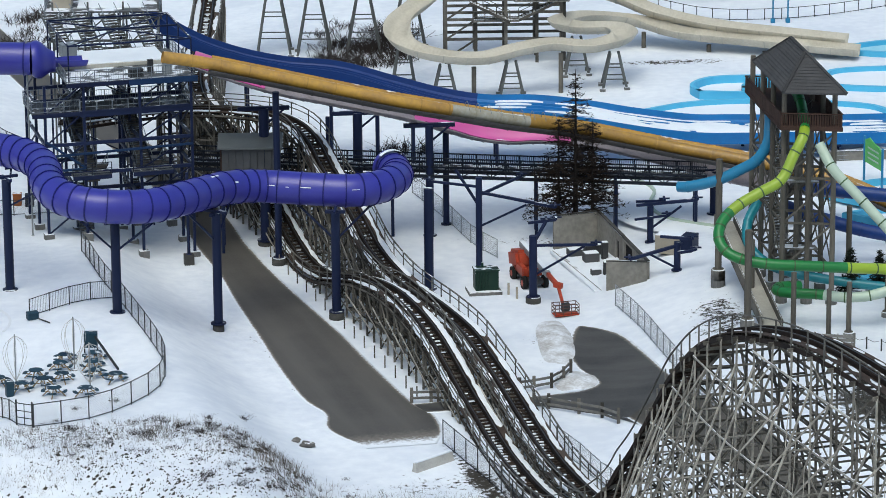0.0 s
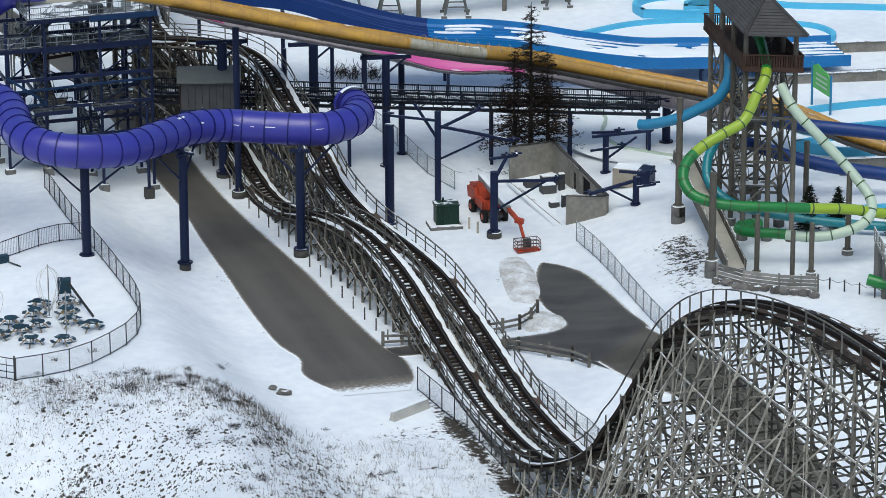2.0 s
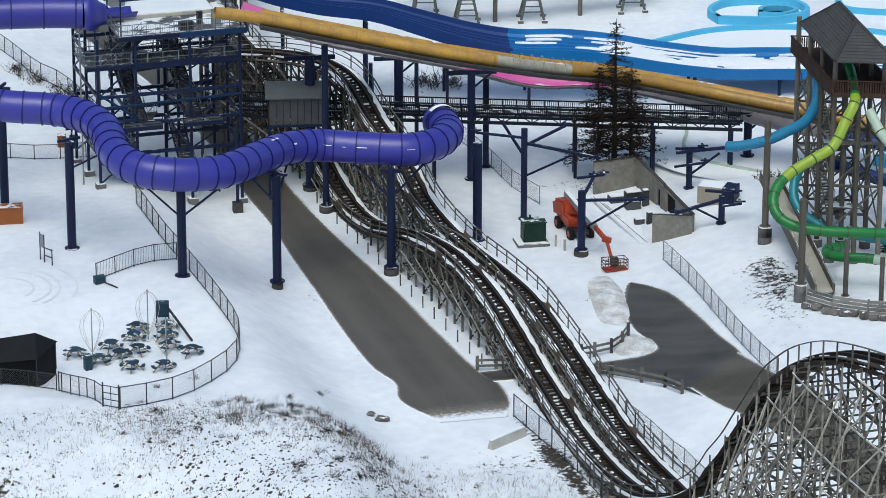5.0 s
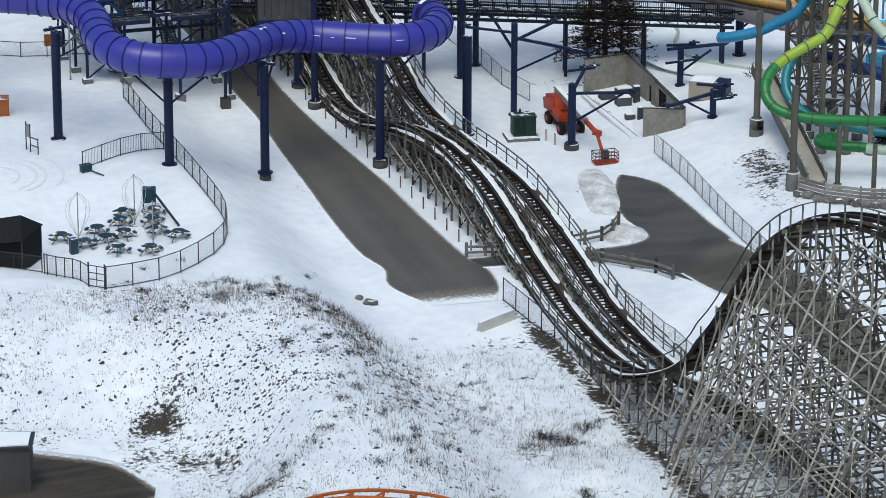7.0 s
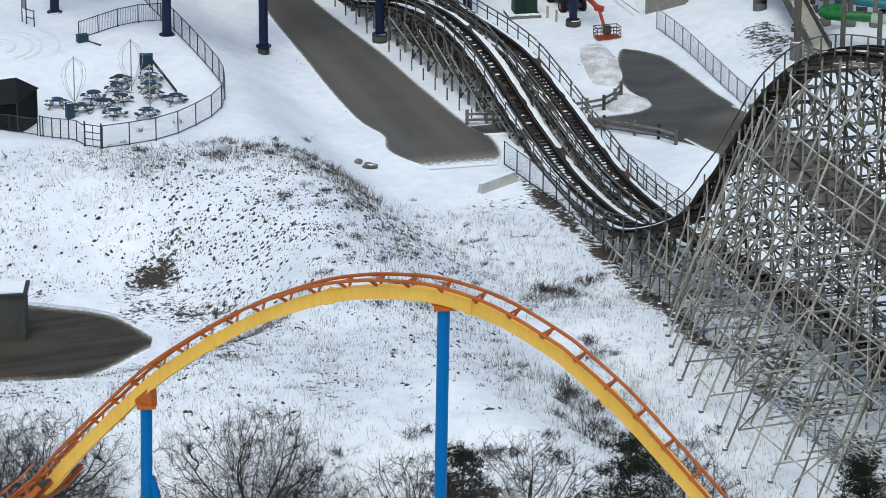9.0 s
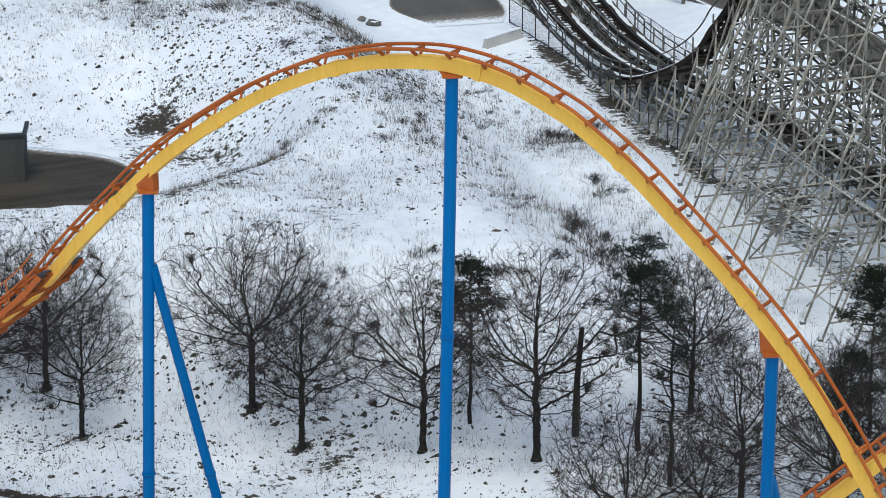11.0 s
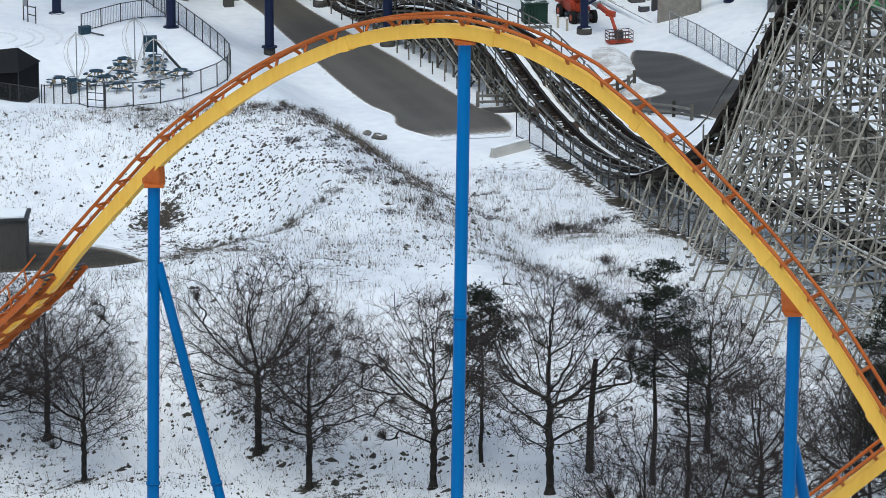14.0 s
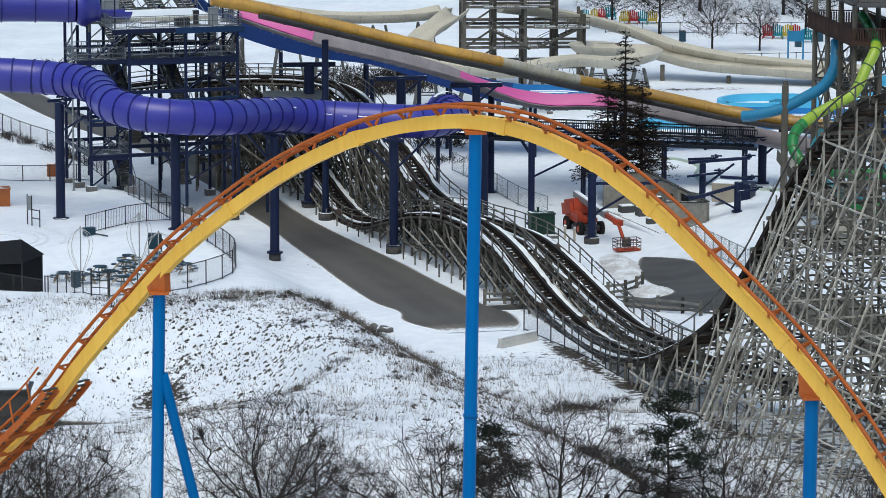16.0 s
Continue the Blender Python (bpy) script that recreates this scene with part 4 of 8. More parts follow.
for foot, head in (((-3.2, -139.5, 1.0), (-7.6, -139.6, 19.6)), ((25.4, -158.5, 1.0), (21.7, -162, 16.6))):
    column("raking_strut", foot, head, 0.52, SKYBLUE, "slanting bright blue tubular strut braced against a column", base=1.5, group="struts of the steel coaster")
column("support_column", (28.3, -163.5, 1), (28.3, -163.5, 13.4), 0.6, SKYBLUE, "bright blue steel coaster column beside the falling track", base=1.3, group="columns of the steel coaster")

# ---- the purple tube slide ----


def tube_slide(points, radius, mat, rim, name, label, gap=1.55, colours=None, parent=None):
    """A fibreglass tube with raised joint flanges; colours: (share of the length, material) from the start."""
    path = glide(points, 0.3)
    body = thing(name, label, "water slide", path[len(path) // 2])
    done = 0
    for share, m in colours or [(1.0, mat)]:
        end = int(round(share * (len(path) - 1)))
        sweep("tube", path[done:end + 1], ring(radius, 28), m, body, closed=True, level=False)
        done = end
    _, right, up = frames(path, False)
    run = 0
    for i in range(1, len(path) - 1):
        bend = np.linalg.norm(path[i + 1] - 2 * path[i] + path[i - 1])
        run += np.linalg.norm(path[i] - path[i - 1]) * (1 + min(1.0, max(0, bend - 0.008) * 60))
        if run > gap:
            run = 0
            sweep("flange", np.array([path[i] * 0.8 + path[i - 1] * 0.2, path[i] * 0.8 + path[i + 1] * 0.2]), ring(radius * 1.055, 28), rim or next(m for share, m in colours or [(1.0, mat)] if i <= share * (len(path) - 1)), body, closed=True, level=False, caps=True, smooth=False)
    return body, path


tube, TUBE = tube_slide([(-34, 10.5, 15.6), (-25.7, 7.6, 15.3), (-23.2, 6.9, 15.2), (-19.8, 6.6, 15.0), (-17.2, 5.1, 14.9), (-15.4, 2.4, 14.8), (-14.6, -0.3, 14.6), (-14.2, -3.1, 14.4), (-13.2, -6.0, 14.2), (-11.2, -7.8, 13.9), (-8.2, -8.1, 13.6), (-4.8, -6.4, 13.25), (-1.7, -1.4, 12.7), (0.9, 3.0, 12.15),
                   (3.9, 5.4, 11.6), (8, 5.2, 11.35), (11.9, 5, 11.2), (14.4, 6.8, 11.1), (15.7, 10, 11.0), (15.6, 12.6, 10.95), (15.2, 14.0, 10.9)], 1.45, PURPLE, PURPLE_RIM, "tube_slide", "large glossy purple tube slide with flanged joints", 1.9)
sweep("end_collar", TUBE[-3:], ring(1.66, 28), PURPLE, tube, "wide flange at the cut-off end of the tube", closed=True, level=False)
sweep("end_snow", TUBE[-4:-1], [(1.7 * math.cos(a), 1.7 * math.sin(a)) for a in np.linspace(0.7, 2.3, 9)], DRIFT, tube, "crust of snow on the end flange", level=True)
for x0, x1, a0, a1 in ((4.0, 5.2, 0.30, 0.34), (5.9, 6.5, 0.27, 0.31), (7.2, 8.4, 0.30, 0.35), (-0.9, -0.2, 1.15, 1.3), (0.4, 0.9, 0.45, 0.55), (11.5, 12.3, 0.28, 0.31)):
    crust = np.array([p for p in TUBE if x0 < p[0] < x1 and p[1] < 8])
    if len(crust) > 1:
        sweep("snow_crust", crust, [(1.475 * math.cos(a), 1.475 * math.sin(a)) for a in np.linspace(a0, a1, 4)], DRIFT, tube, "thin line of snow left on the tube")

# ---- the catwalk on the steel coaster ----
catwalk = thing("maintenance_catwalk", "orange steel catwalk with steps and handrails beside the yellow track", "catwalk", (-16, -133, 13))
low = ARCH[(ARCH[:, 0] < -12.6) & (ARCH[:, 0] > -27)]
_, cr, cu = frames(low)
for s in (-1, 1):
    sweep("stringer", low + cr * s * 0.75 - cu * 0.45, box(0.12, 0.3), ORANGE, catwalk, closed=True, smooth=False, caps=True)
    sweep("stringer", low + cr * s * 1.75 - cu * 0.45, box(0.12, 0.3), ORANGE, catwalk, closed=True, smooth=False, caps=True)
    sweep("handrail", low + cr * s * 1.8 + (0, 0, 1.0), box(0.08, 0.08), ORANGE, catwalk, closed=True, smooth=False, caps=True)
    bars("tread", [(p + r * s * 0.75 - u * 0.32, p + r * s * 1.75 - u * 0.32, 0.24, 0.06) for p, r, u in zip(low, cr, cu)], DARKSTEEL, catwalk, limit=60)
    bars("rail_post", [(p + r * s * 1.8 - u * 0.4, p + r * s * 1.8 + np.array((0, 0, 1.0)), 0.07, 0.07) for p, r, u in zip(low[::4], cr[::4], cu[::4])], ORANGE, catwalk, limit=60)
bars("cross_beam", [(p - r * 1.8 - u * 0.62, p + r * 1.8 - u * 0.62, 0.14, 0.22) for p, r, u in zip(low[::5], cr[::5], cu[::5])], ORANGE, catwalk, limit=30)

# ---- columns and arms in navy steel ----
for x, y, z, top, base in ((-18.2, 2.0, 0, 13.5, 0), (-8.3, -7.2, 0, 12.0, 0), (0, 0, 0, 10.7, 1.0), (10.3, 3.2, 0, 9.8, 1.35), (-24.8, 15, 0, 14.4, 0)):
    g = land(x, y)
    c = column("support_column", (x, y, g - 0.05 + (0.7 if base else 0)), (x, y, top), 0.8, NAVY, "navy-painted tubular steel column under the purple tube slide", base=base, group="columns of the purple slide")
    k = int(np.argmin(np.hypot(TUBE[:, 0] - x, TUBE[:, 1] - y)))
    way = Vector(TUBE[min(k + 3, len(TUBE) - 1)] - TUBE[max(k - 3, 0)]).normalized()
    flat = Vector((way.x, way.y, 0)).normalized()
    head = Vector((x, y, top))
    bar("saddle_beam", head - flat * 0.9, head + flat * 0.9, 0.3, 0.3, NAVY, c)
    side = Vector((-flat.y, flat.x, 0))
    bar("cradle", head - side * 1.1 + Vector((0, 0, 0.15)), head + side * 1.1 + Vector((0, 0, 0.15)), 0.24, 0.24, NAVY, c)
    for s in (-1, 1):
        i = min(max(k + s * 11, 0), len(TUBE) - 1)
        t = Vector(TUBE[i]) - Vector((0, 0, 1.5))
        bar("raking_brace", head - Vector((0, 0, 2.6)), t, 0.16, 0.16, NAVY, c)
        bar("hanger", t - side * 0.6, t + side * 0.6, 0.14, 0.14, NAVY, c)
for x, y, z0, top, d, base in ((3.6, 26.4, 0.4, 13.4, 0.95, 1.5), (4.9, 20.5, 0.6, 16.4, 0.62, 1.3), (12.3, 33, 0, 11.2, 0.9, 0), (20.6, 31, 0, 10.6, 0.6, 0), (19.0, 28, 0, 11.2, 0.75, 0), (18.6, 12, 0, 9.4, 0.85, 0), (46, 31, 0, 5.6, 0.8, 0), (9.5, 30.5, 0, 11.5, 0.4, 0), (14.2, 37, 0, 10.5, 0.4, 0)):
    g = land(x, y)
    c = column("support_column", (x, y, g + z0), (x, y, top), d, NAVY, "navy-painted steel column carrying the open slides", base=base, group="columns of the open slides")
    if d > 0.7 and y > 20:
        bar("crosshead", (x - 2.4, y - 0.2, top), (x + 2.4, y + 0.2, top), 0.34, 0.4, NAVY, c)
        bar("knee_brace", (x, y, top - 1.7), (x + 1.9, y, top - 0.1), 0.18, 0.18, NAVY, c)


def armed_column(x, y, top, arms, base):
    g = land(x, y)
    c = column("support_column", (x, y, g + (0.5 if base else 0)), (x, y, top), 0.72 if base else 0.6, NAVY, "navy steel column with bare cantilever arms", base=base, group="bare armed columns")
    for a, b, w in arms:
        bar("arm", a, b, w, w, NAVY, c)
    for a, b, w in arms[:3]:
        e = Vector(b)
        bar("end_bracket", e - Vector((0, 0.55, -0.2)), e + Vector((0, 0.55, 0.2)), 0.2, 0.22, NAVY, c)
        bar("end_plate", e + Vector((-0.5, 0, 0.22)), e + Vector((0.5, 0, 0.22)), 0.24, 0.12, NAVY, c)


armed_column(23.3, 17.5, 8.9, [((23.3, 17.5, 7.5), (30.2, 16, 6.4), 0.26), ((23.3, 17.5, 7.2), (27.3, 20, 8.3), 0.24), ((23.3, 17.5, 8.0), (18.8, 17.5, 8.6), 0.22), ((23.4, 17.4, 4.3), (27.6, 16.6, 6.5), 0.18), ((23.3, 17.5, 6.2), (21.2, 18.5, 9.4), 0.22)], 0)
armed_column(27.8, 7.3, 6.2, [((27.8, 7.3, 5.3), (33.4, 7.3, 5.3), 0.24), ((27.9, 7.3, 5.6), (29, 8.5, 7.2), 0.24), ((27.4, 8.3, 7.1), (29.9, 8.7, 7.25), 0.24), ((28, 7.3, 2.6), (32.4, 7.3, 5.2), 0.18)], 1.35)
armed_column(40.7, 8.2, 5.2, [((41.2, 8.2, 5.0), (36.4, 7.6, 3.8), 0.28), ((39.2, 8.6, 5.6), (42, 8, 5.5), 0.24), ((40.7, 7.6, 4.4), (42.3, 7.6, 4.6), 0.2), ((40.6, 8.2, 2.8), (38.1, 8, 4.2), 0.18)], 0)
armed_column(39.3, 22, 4.7, [((38, 22, 4.8), (43.7, 22.6, 5.1), 0.28), ((37.8, 21.4, 3.6), (40.8, 21.6, 3.9), 0.2), ((38, 22.6, 5.0), (40.6, 22.4, 5.1), 0.22), ((39.4, 22, 2.6), (42.2, 22.3, 4.6), 0.18)], 0)
e = column("support_column", (-3.4, 21, land(-3.4, 21) + 0.9), (-3.4, 21, 8.8), 0.3, NAVY, "slim navy steel post on a square concrete pier", group="columns of the slide tower")
block("pier", (-3.4, 21, land(-3.4, 21) + 0.4), (0.9, 0.9, 1.1), DARKCONC, e, 10, "square concrete pier with snow on top")

# ---- the open slides ----


def trough(width, depth, flare=0.15, thick=0.07, n=9):
    """A U-shaped profile with rolled lips and thickness."""
    line = []
    for i in range(n):
        u = -1 + 2 * i / (n - 1)
        line.append((u * width / 2 * (1 + flare * abs(u) ** 3), depth * (abs(u) ** 3.2)))
    return shell(line, thick)


def open_slide(points, profile, mat, name, label, rims=0.0, rimmat=None, step=0.6):
    path = glide(points, step)
    body = thing(name, label, "water slide", path[len(path) // 2])
    sweep("trough", path, profile, mat, body, closed=True, caps=True)
    if rims:
        q = np.array(profile)
        n = len(q) // 2
        low = [(x * 1.03, z - 0.05) for x, z in q[n:]]
        for i in range(int(rims / step), len(path) - 1, int(rims / step)):
            sweep("rib", np.array([path[i] - (path[i + 1] - path[i]) * 0.12, path[i] + (path[i + 1] - path[i]) * 0.12]), low, rimmat or mat, body, smooth=False)
    return body, path


GOLDLINE = [(-5.2, 18.4, 20.3), (-1, 19.3, 19.4), (5.5, 20.2, 17.75), (10.7, 21.0, 16.4), (15.8, 21.6, 15.15), (21, 22.8, 13.9), (26.3, 25.4, 12.3), (31.7, 28, 10.9), (37, 28.5, 9.7), (42.4, 28.6, 8.5), (47.4, 27, 7.9), (52, 25.5, 7.3), (57, 24.2, 6.2), (62, 22.5, 4.4), (66, 21, 3.4)]
gold, GP = tube_slide(GOLDLINE, 0.55, GOLD, None, "body_slide", "weathered gold fibreglass tube slide with a faded pale stretch", gap=2.6, colours=[(0.36, GOLD), (0.47, FADED), (1.0, GOLD)])
for off, w, mat, label in ((1.35, 1.1, GOLD, "weathered gold open slide trough beside the gold tube"), (-0.75, 1.2, DARKSHELL, "dark faded slide trough under the gold tube")):
    open_slide([(x + 0.1 * off, y + off, z - (0.15 if off > 0 else 0.75)) for x, y, z in GOLDLINE[1:]], trough(w, 0.5), mat, "body_slide", label, 2.4, DARKSHELL)
hoops = thing("slide_cage", "thin steel hoops over the gold slide", "cage", GP[60])
for i in range(96, 136, 4):
    p = GP[i]
    arc = [(p[0] + 0.05 * k, p[1] + 0.7 * math.cos(math.pi * k / 8), p[2] + 0.35 + 0.7 * math.sin(math.pi * k / 8)) for k in range(9)]
    sweep("hoop", np.array(arc), ring(0.03, 6), STEEL, hoops, closed=True, level=False)
PINKLINE = [(-3, 25.5, 17.7), (4, 24.9, 15.4), (10, 25.8, 13.8), (16, 28.0, 11.9), (20.5, 30.6, 9.9), (23.3, 31.6, 8.9), (26.5, 31.8, 8.4), (30, 31.8, 8.4), (35, 31.6, 7.8), (40, 31, 6.7), (44, 30.4, 5.7), (48, 29.6, 4.8), (53, 28.6, 4.1), (58, 28, 3.7)]
# the trough is banked: its outer wall stands higher than the inner one
bank_ = lambda u: abs(u) ** 2.6 * (0.42 if u > 0 else 1.25)
pinkhull, _ = open_slide(PINKLINE, shell([(u * 1.25, bank_(u)) for u in np.linspace(-1, 1, 11)], 0.1), PALEHULL, "open_slide", "open slide with a bright pink lining in a pale faded shell", 1.7, PALEHULL)
lining = glide([(x, y, z + 0.11) for x, y, z in PINKLINE], 0.6)
for x0, x1 in ((-3.5, 4), (17.5, 33)):
    sweep("lining", lining[(lining[:, 0] > x0) & (lining[:, 0] < x1)], [(u * 1.16, bank_(u * 0.96)) for u in np.linspace(-1, 1, 11)], PINK, pinkhull, "bright pink inside of the slide")
BLUELINE = [(-15.5, 53, 24.5), (-12, 51, 20.6), (-8.6, 50, 17.5), (-4.4, 50, 14.6), (0, 50, 12.8), (5, 50, 11.6), (10.5, 50, 10.9), (16.1, 50, 9.2), (20.5, 50, 7.9), (25, 50, 7.05), (30, 50, 6.9), (35, 50, 6.3), (40.1, 50, 5.4), (45.7, 50, 4.7), (50.8, 50.4, 4.5), (58, 51, 4.2), (66, 52, 4.0)]


def racer(points, width, walls, name, label):
    """A wide racing slide of several lanes with low dividers and high side walls."""
    path = glide(points, 0.6)
    body = thing(name, label, "water slide", path[len(path) // 2])
    cut = int(len(path) * 0.52)
    half = width / 2
    lane = [(-half - 0.12, walls), (-half, walls), (-half + 0.12, 0.25), (-half + 0.4, 0)]
    for k in range(1, 6):
        c = -half + width * k / 6
        lane += [(c - 0.12, 0.0), (c - 0.06, 0.24), (c + 0.06, 0.24), (c + 0.12, 0)]
    lane += [(half - 0.4, 0), (half - 0.12, 0.25), (half, walls), (half + 0.12, walls), (half + 0.12, -0.4), (-half - 0.12, -0.4)]
    taper = 0.45 + 0.55 * rise(-4, 32, path[:, 0])
    sweep("upper_chute", path[:cut + 1], lane, DEEPBLUE, body, "deep blue upper lanes", closed=True, caps=True, smooth=False, widths=taper[:cut + 1])
    sweep("lower_chute", path[cut:], lane, SLIDEBLUE, body, "brighter blue lower lanes", closed=True, caps=True, smooth=False, widths=taper[cut:])
    rng = random.Random(4)
    last = len(path)
    for k in range(6):
        c = -half + width * (k + 0.5) / 6
        i0 = cut + rng.randint(0, 8)
        while i0 < last - 5:
            far = (i0 - cut) / (last - cut)
            n = min(rng.randint(4, 14), last - i0 - 1)
            if rng.random() < (0.35 if far < 0.15 else 0.97):
                run = path[i0:i0 + n + 1]
                _, r_, u_ = frames(run)
                wl, wr = rng.uniform(0.3, 0.7), rng.uniform(0.3, 0.7)
                verts, faces = [], []
                for j in range(n + 1):
                    thin = math.sin(math.pi * (j + 0.15) / (n + 0.3)) ** 0.5
                    wl, wr = min(0.78, max(0.12, wl + rng.gauss(0.01, 0.16))), min(0.78, max(0.12, wr + rng.gauss(0.01, 0.16)))
                    for o, h in ((-wl * thin, 0.03), (-wl * thin * 0.7, 0.22), (wr * thin * 0.7, 0.25), (wr * thin, 0.03)):
                        verts.append(tuple(run[j] + r_[j] * (c + o) + u_[j] * h))
                for j in range(n):
                    faces += [(j * 4 + q, j * 4 + q + 1, j * 4 + q + 5, j * 4 + q + 4) for q in range(3)]
                solid("snow_patch", verts, faces, DRIFT, body, "streak of old snow lying in a lane", True)
            i0 += n + rng.randint(-3, 2)
    for _ in range(16):
        n = rng.randint(5, 13)
        i0 = rng.randint(cut + 8, last - n - 2)
        run = path[i0:i0 + n + 1]
        _, r_, u_ = frames(run)
        c, wl, wr = rng.uniform(-half * 0.5, half * 0.6), rng.uniform(0.5, 1.6), rng.uniform(0.5, 1.6)
        verts, faces = [], []
        for j in range(n + 1):
            thin = math.sin(math.pi * (j + 0.1) / (n + 0.2)) ** 0.6
            wl, wr = min(2.0, max(0.3, wl + rng.gauss(0, 0.4))), min(2.0, max(0.3, wr + rng.gauss(0, 0.4)))
            for o, h in ((-wl * thin, 0.20), (-wl * thin * 0.7, 0.30), (wr * thin * 0.7, 0.31), (wr * thin, 0.20)):
                verts.append(tuple(run[j] + r_[j] * max(-half + 0.3, min(half - 0.3, c + o)) + u_[j] * h))
        for j in range(n):
            faces += [(j * 4 + q, j * 4 + q + 1, j * 4 + q + 5, j * 4 + q + 4) for q in range(3)]
        solid("snow_patch", verts, faces, DRIFT, body, "drift of old snow across the lanes", True)
    _, right, _ = frames(path)
    for i in range(8, len(path), 14):
        for s in (-half + 0.8, half - 0.8):
            p = path[i] + right[i] * s
            g = land(p[0], p[1])
            if p[2] - g > 0.8:
                bar("leg", (p[0], p[1], g), (p[0], p[1], p[2] - 0.4), 0.32, 0.32, NAVY, body, "round")
        if path[i][2] - land(*path[i][:2]) > 0.8:
            bar("cross_beam", path[i] + right[i] * -half - (0, 0, 0.55), path[i] + right[i] * half - (0, 0, 0.55), 0.25, 0.3, NAVY, body)
    return body


racer(BLUELINE, 7.4, 0.75, "racing_slide", "wide blue multi-lane racing slide with snow lying in its lanes")

# ---- the walkway bridge ----
BRIDGEDECK = material("steel_deck", (0.035, 0.038, 0.045), 0.6, 0.2, other=(0.06, 0.065, 0.075), scale=1.0, vary=0.1, snow=0.3)
bridge = thing("footbridge", "dark navy truss footbridge with close balusters and a snowy deck", "footbridge", (27, 27.7, 1))
A0, B0 = np.array((-3.5, 27.95, 7.86)), np.array((45, 27.5, 5.7))
N = 36
near = [A0 + (B0 - A0) * i / N for i in range(N + 1)]
for off, tag in ((0, "near"), (1.9, "far")):
    o = np.array((0, off, 0))
    bar("bottom_chord", A0 + o - (0, 0, 0.55), B0 + o - (0, 0, 0.55), 0.22, 0.3, NAVY_RAIL, bridge)
    bar("top_chord", A0 + o + (0, 0, 0.35), B0 + o + (0, 0, 0.35), 0.16, 0.2, NAVY_RAIL, bridge)
    bar("handrail", A0 + o + (0, 0, 1.2), B0 + o + (0, 0, 1.2), 0.1, 0.12, NAVY_RAIL, bridge)
    web = []
    for i in range(N):
        a, b = near[i] + o, near[i + 1] + o
        web.append((a - (0, 0, 0.5), b + (0, 0, 0.35), 0.09, 0.09) if i % 2 else (a + (0, 0, 0.35), b - (0, 0, 0.5), 0.09, 0.09))
        web.append((a - (0, 0, 0.5), a + (0, 0, 1.2), 0.1, 0.1))
    bars("web_member", web, NAVY_RAIL, bridge, limit=82)
    bal = [((A0 + (B0 - A0) * i / 240 + o + (0, 0, 0.3)), (A0 + (B0 - A0) * i / 240 + o + (0, 0, 1.18)), 0.05, 0.05) for i in range(241)]
    bars("baluster", bal, NAVY_RAIL, bridge, limit=100 if off == 0 else 0)
bar("deck", A0 + (0, 0.95, 0.1), B0 + (0, 0.95, 0.1), 1.8, 0.12, BRIDGEDECK, bridge)
for x in (8.5, 15.5, 29, 36.5, 44):
    p = A0 + (B0 - A0) * (x - A0[0]) / (B0[0] - A0[0])
    for off in (0.2, 1.7):
        bar("leg", (x, p[1] + off, land(x, p[1])), (x, p[1] + off, p[2] - 0.5), 0.3, 0.3, NAVY, bridge)
    bar("leg_tie", (x, p[1] + 0.2, p[2] - 2.2), (x, p[1] + 1.7, p[2] - 0.7), 0.14, 0.14, NAVY, bridge)

# ---- the hut by the bridge ----
hut = thing("hut", "grey boarded hut with a pale sheet roof beside the footbridge", "hut", (2.4, 25, land(2.4, 25)))
for i in range(8):
    block("wall_board", (0.05 + i * 0.66, 24.0, 8.9), (0.63, 0.12, 2.7), HUT, hut)
block("side_wall", (-0.35, 25.4, 8.9), (0.14, 2.6, 2.7), REDWOOD, hut, label="red-brown boarded end wall")
block("side_wall", (5.05, 25.4, 8.9), (0.14, 2.6, 2.7), HUT, hut)
block("back_wall", (2.35, 26.7, 8.9), (5.3, 0.12, 2.7), HUT, hut)
rm = bmesh.new()
bmesh.ops.create_cube(rm, size=1)
bmesh.ops.scale(rm, vec=(6.0, 3.6, 0.16), verts=rm.verts)
bmesh.ops.transform(rm, matrix=pose(2.35, 25.3, 10.55, 9, 0, 0), verts=rm.verts)
part("roof", rm, HUTROOF, hut, "pale sheet-metal lean-to roof")
for x in (-0.3, 5.0):
    for y in (24.1, 26.6):
        bar("stilt", (x, y, land(x, y)), (x, y, 7.5), 0.25, 0.25, NAVY, hut)
bar("floor_beam", (-0.4, 24.1, 7.45), (5.1, 24.1, 7.45), 0.3, 0.3, NAVY, hut)

# ---- the slide tower with its stairs ----
TOWERRAIL = material("grey_blue_rail", (0.20, 0.225, 0.25), 0.5, 0.3, other=(0.12, 0.14, 0.165), vary=0.3)
PLATFORM = material("snowy_platform", (0.11, 0.115, 0.12), 0.7, other=(0.06, 0.062, 0.068), scale=0.55, fine=9, amount=0.8, vary=0.1, snow=0.36)
FASCIA = material("blue_edge_beam", (0.012, 0.035, 0.095), 0.45, other=(0.01, 0.026, 0.07), vary=0.1)
GRATING = material("steel_grating", (0.075, 0.082, 0.09), 0.6, 0.3, other=(0.085, 0.09, 0.10), scale=1.2, fine=14, vary=0.2, snow=0.1)
STEELDARK = material("weathered_grey_steel", (0.13, 0.135, 0.13), 0.6, 0.3, other=(0.08, 0.08, 0.075), vary=0.2)
STARTSTEP = material("snow_dusted_tread", (0.11, 0.11, 0.11), 0.75, other=(0.06, 0.06, 0.06), vary=0.3, snow=0.3)
STAIRWOOD = material("worn_stair_riser", (0.17, 0.15, 0.128), 0.8, other=(0.07, 0.062, 0.054), vary=0.2)
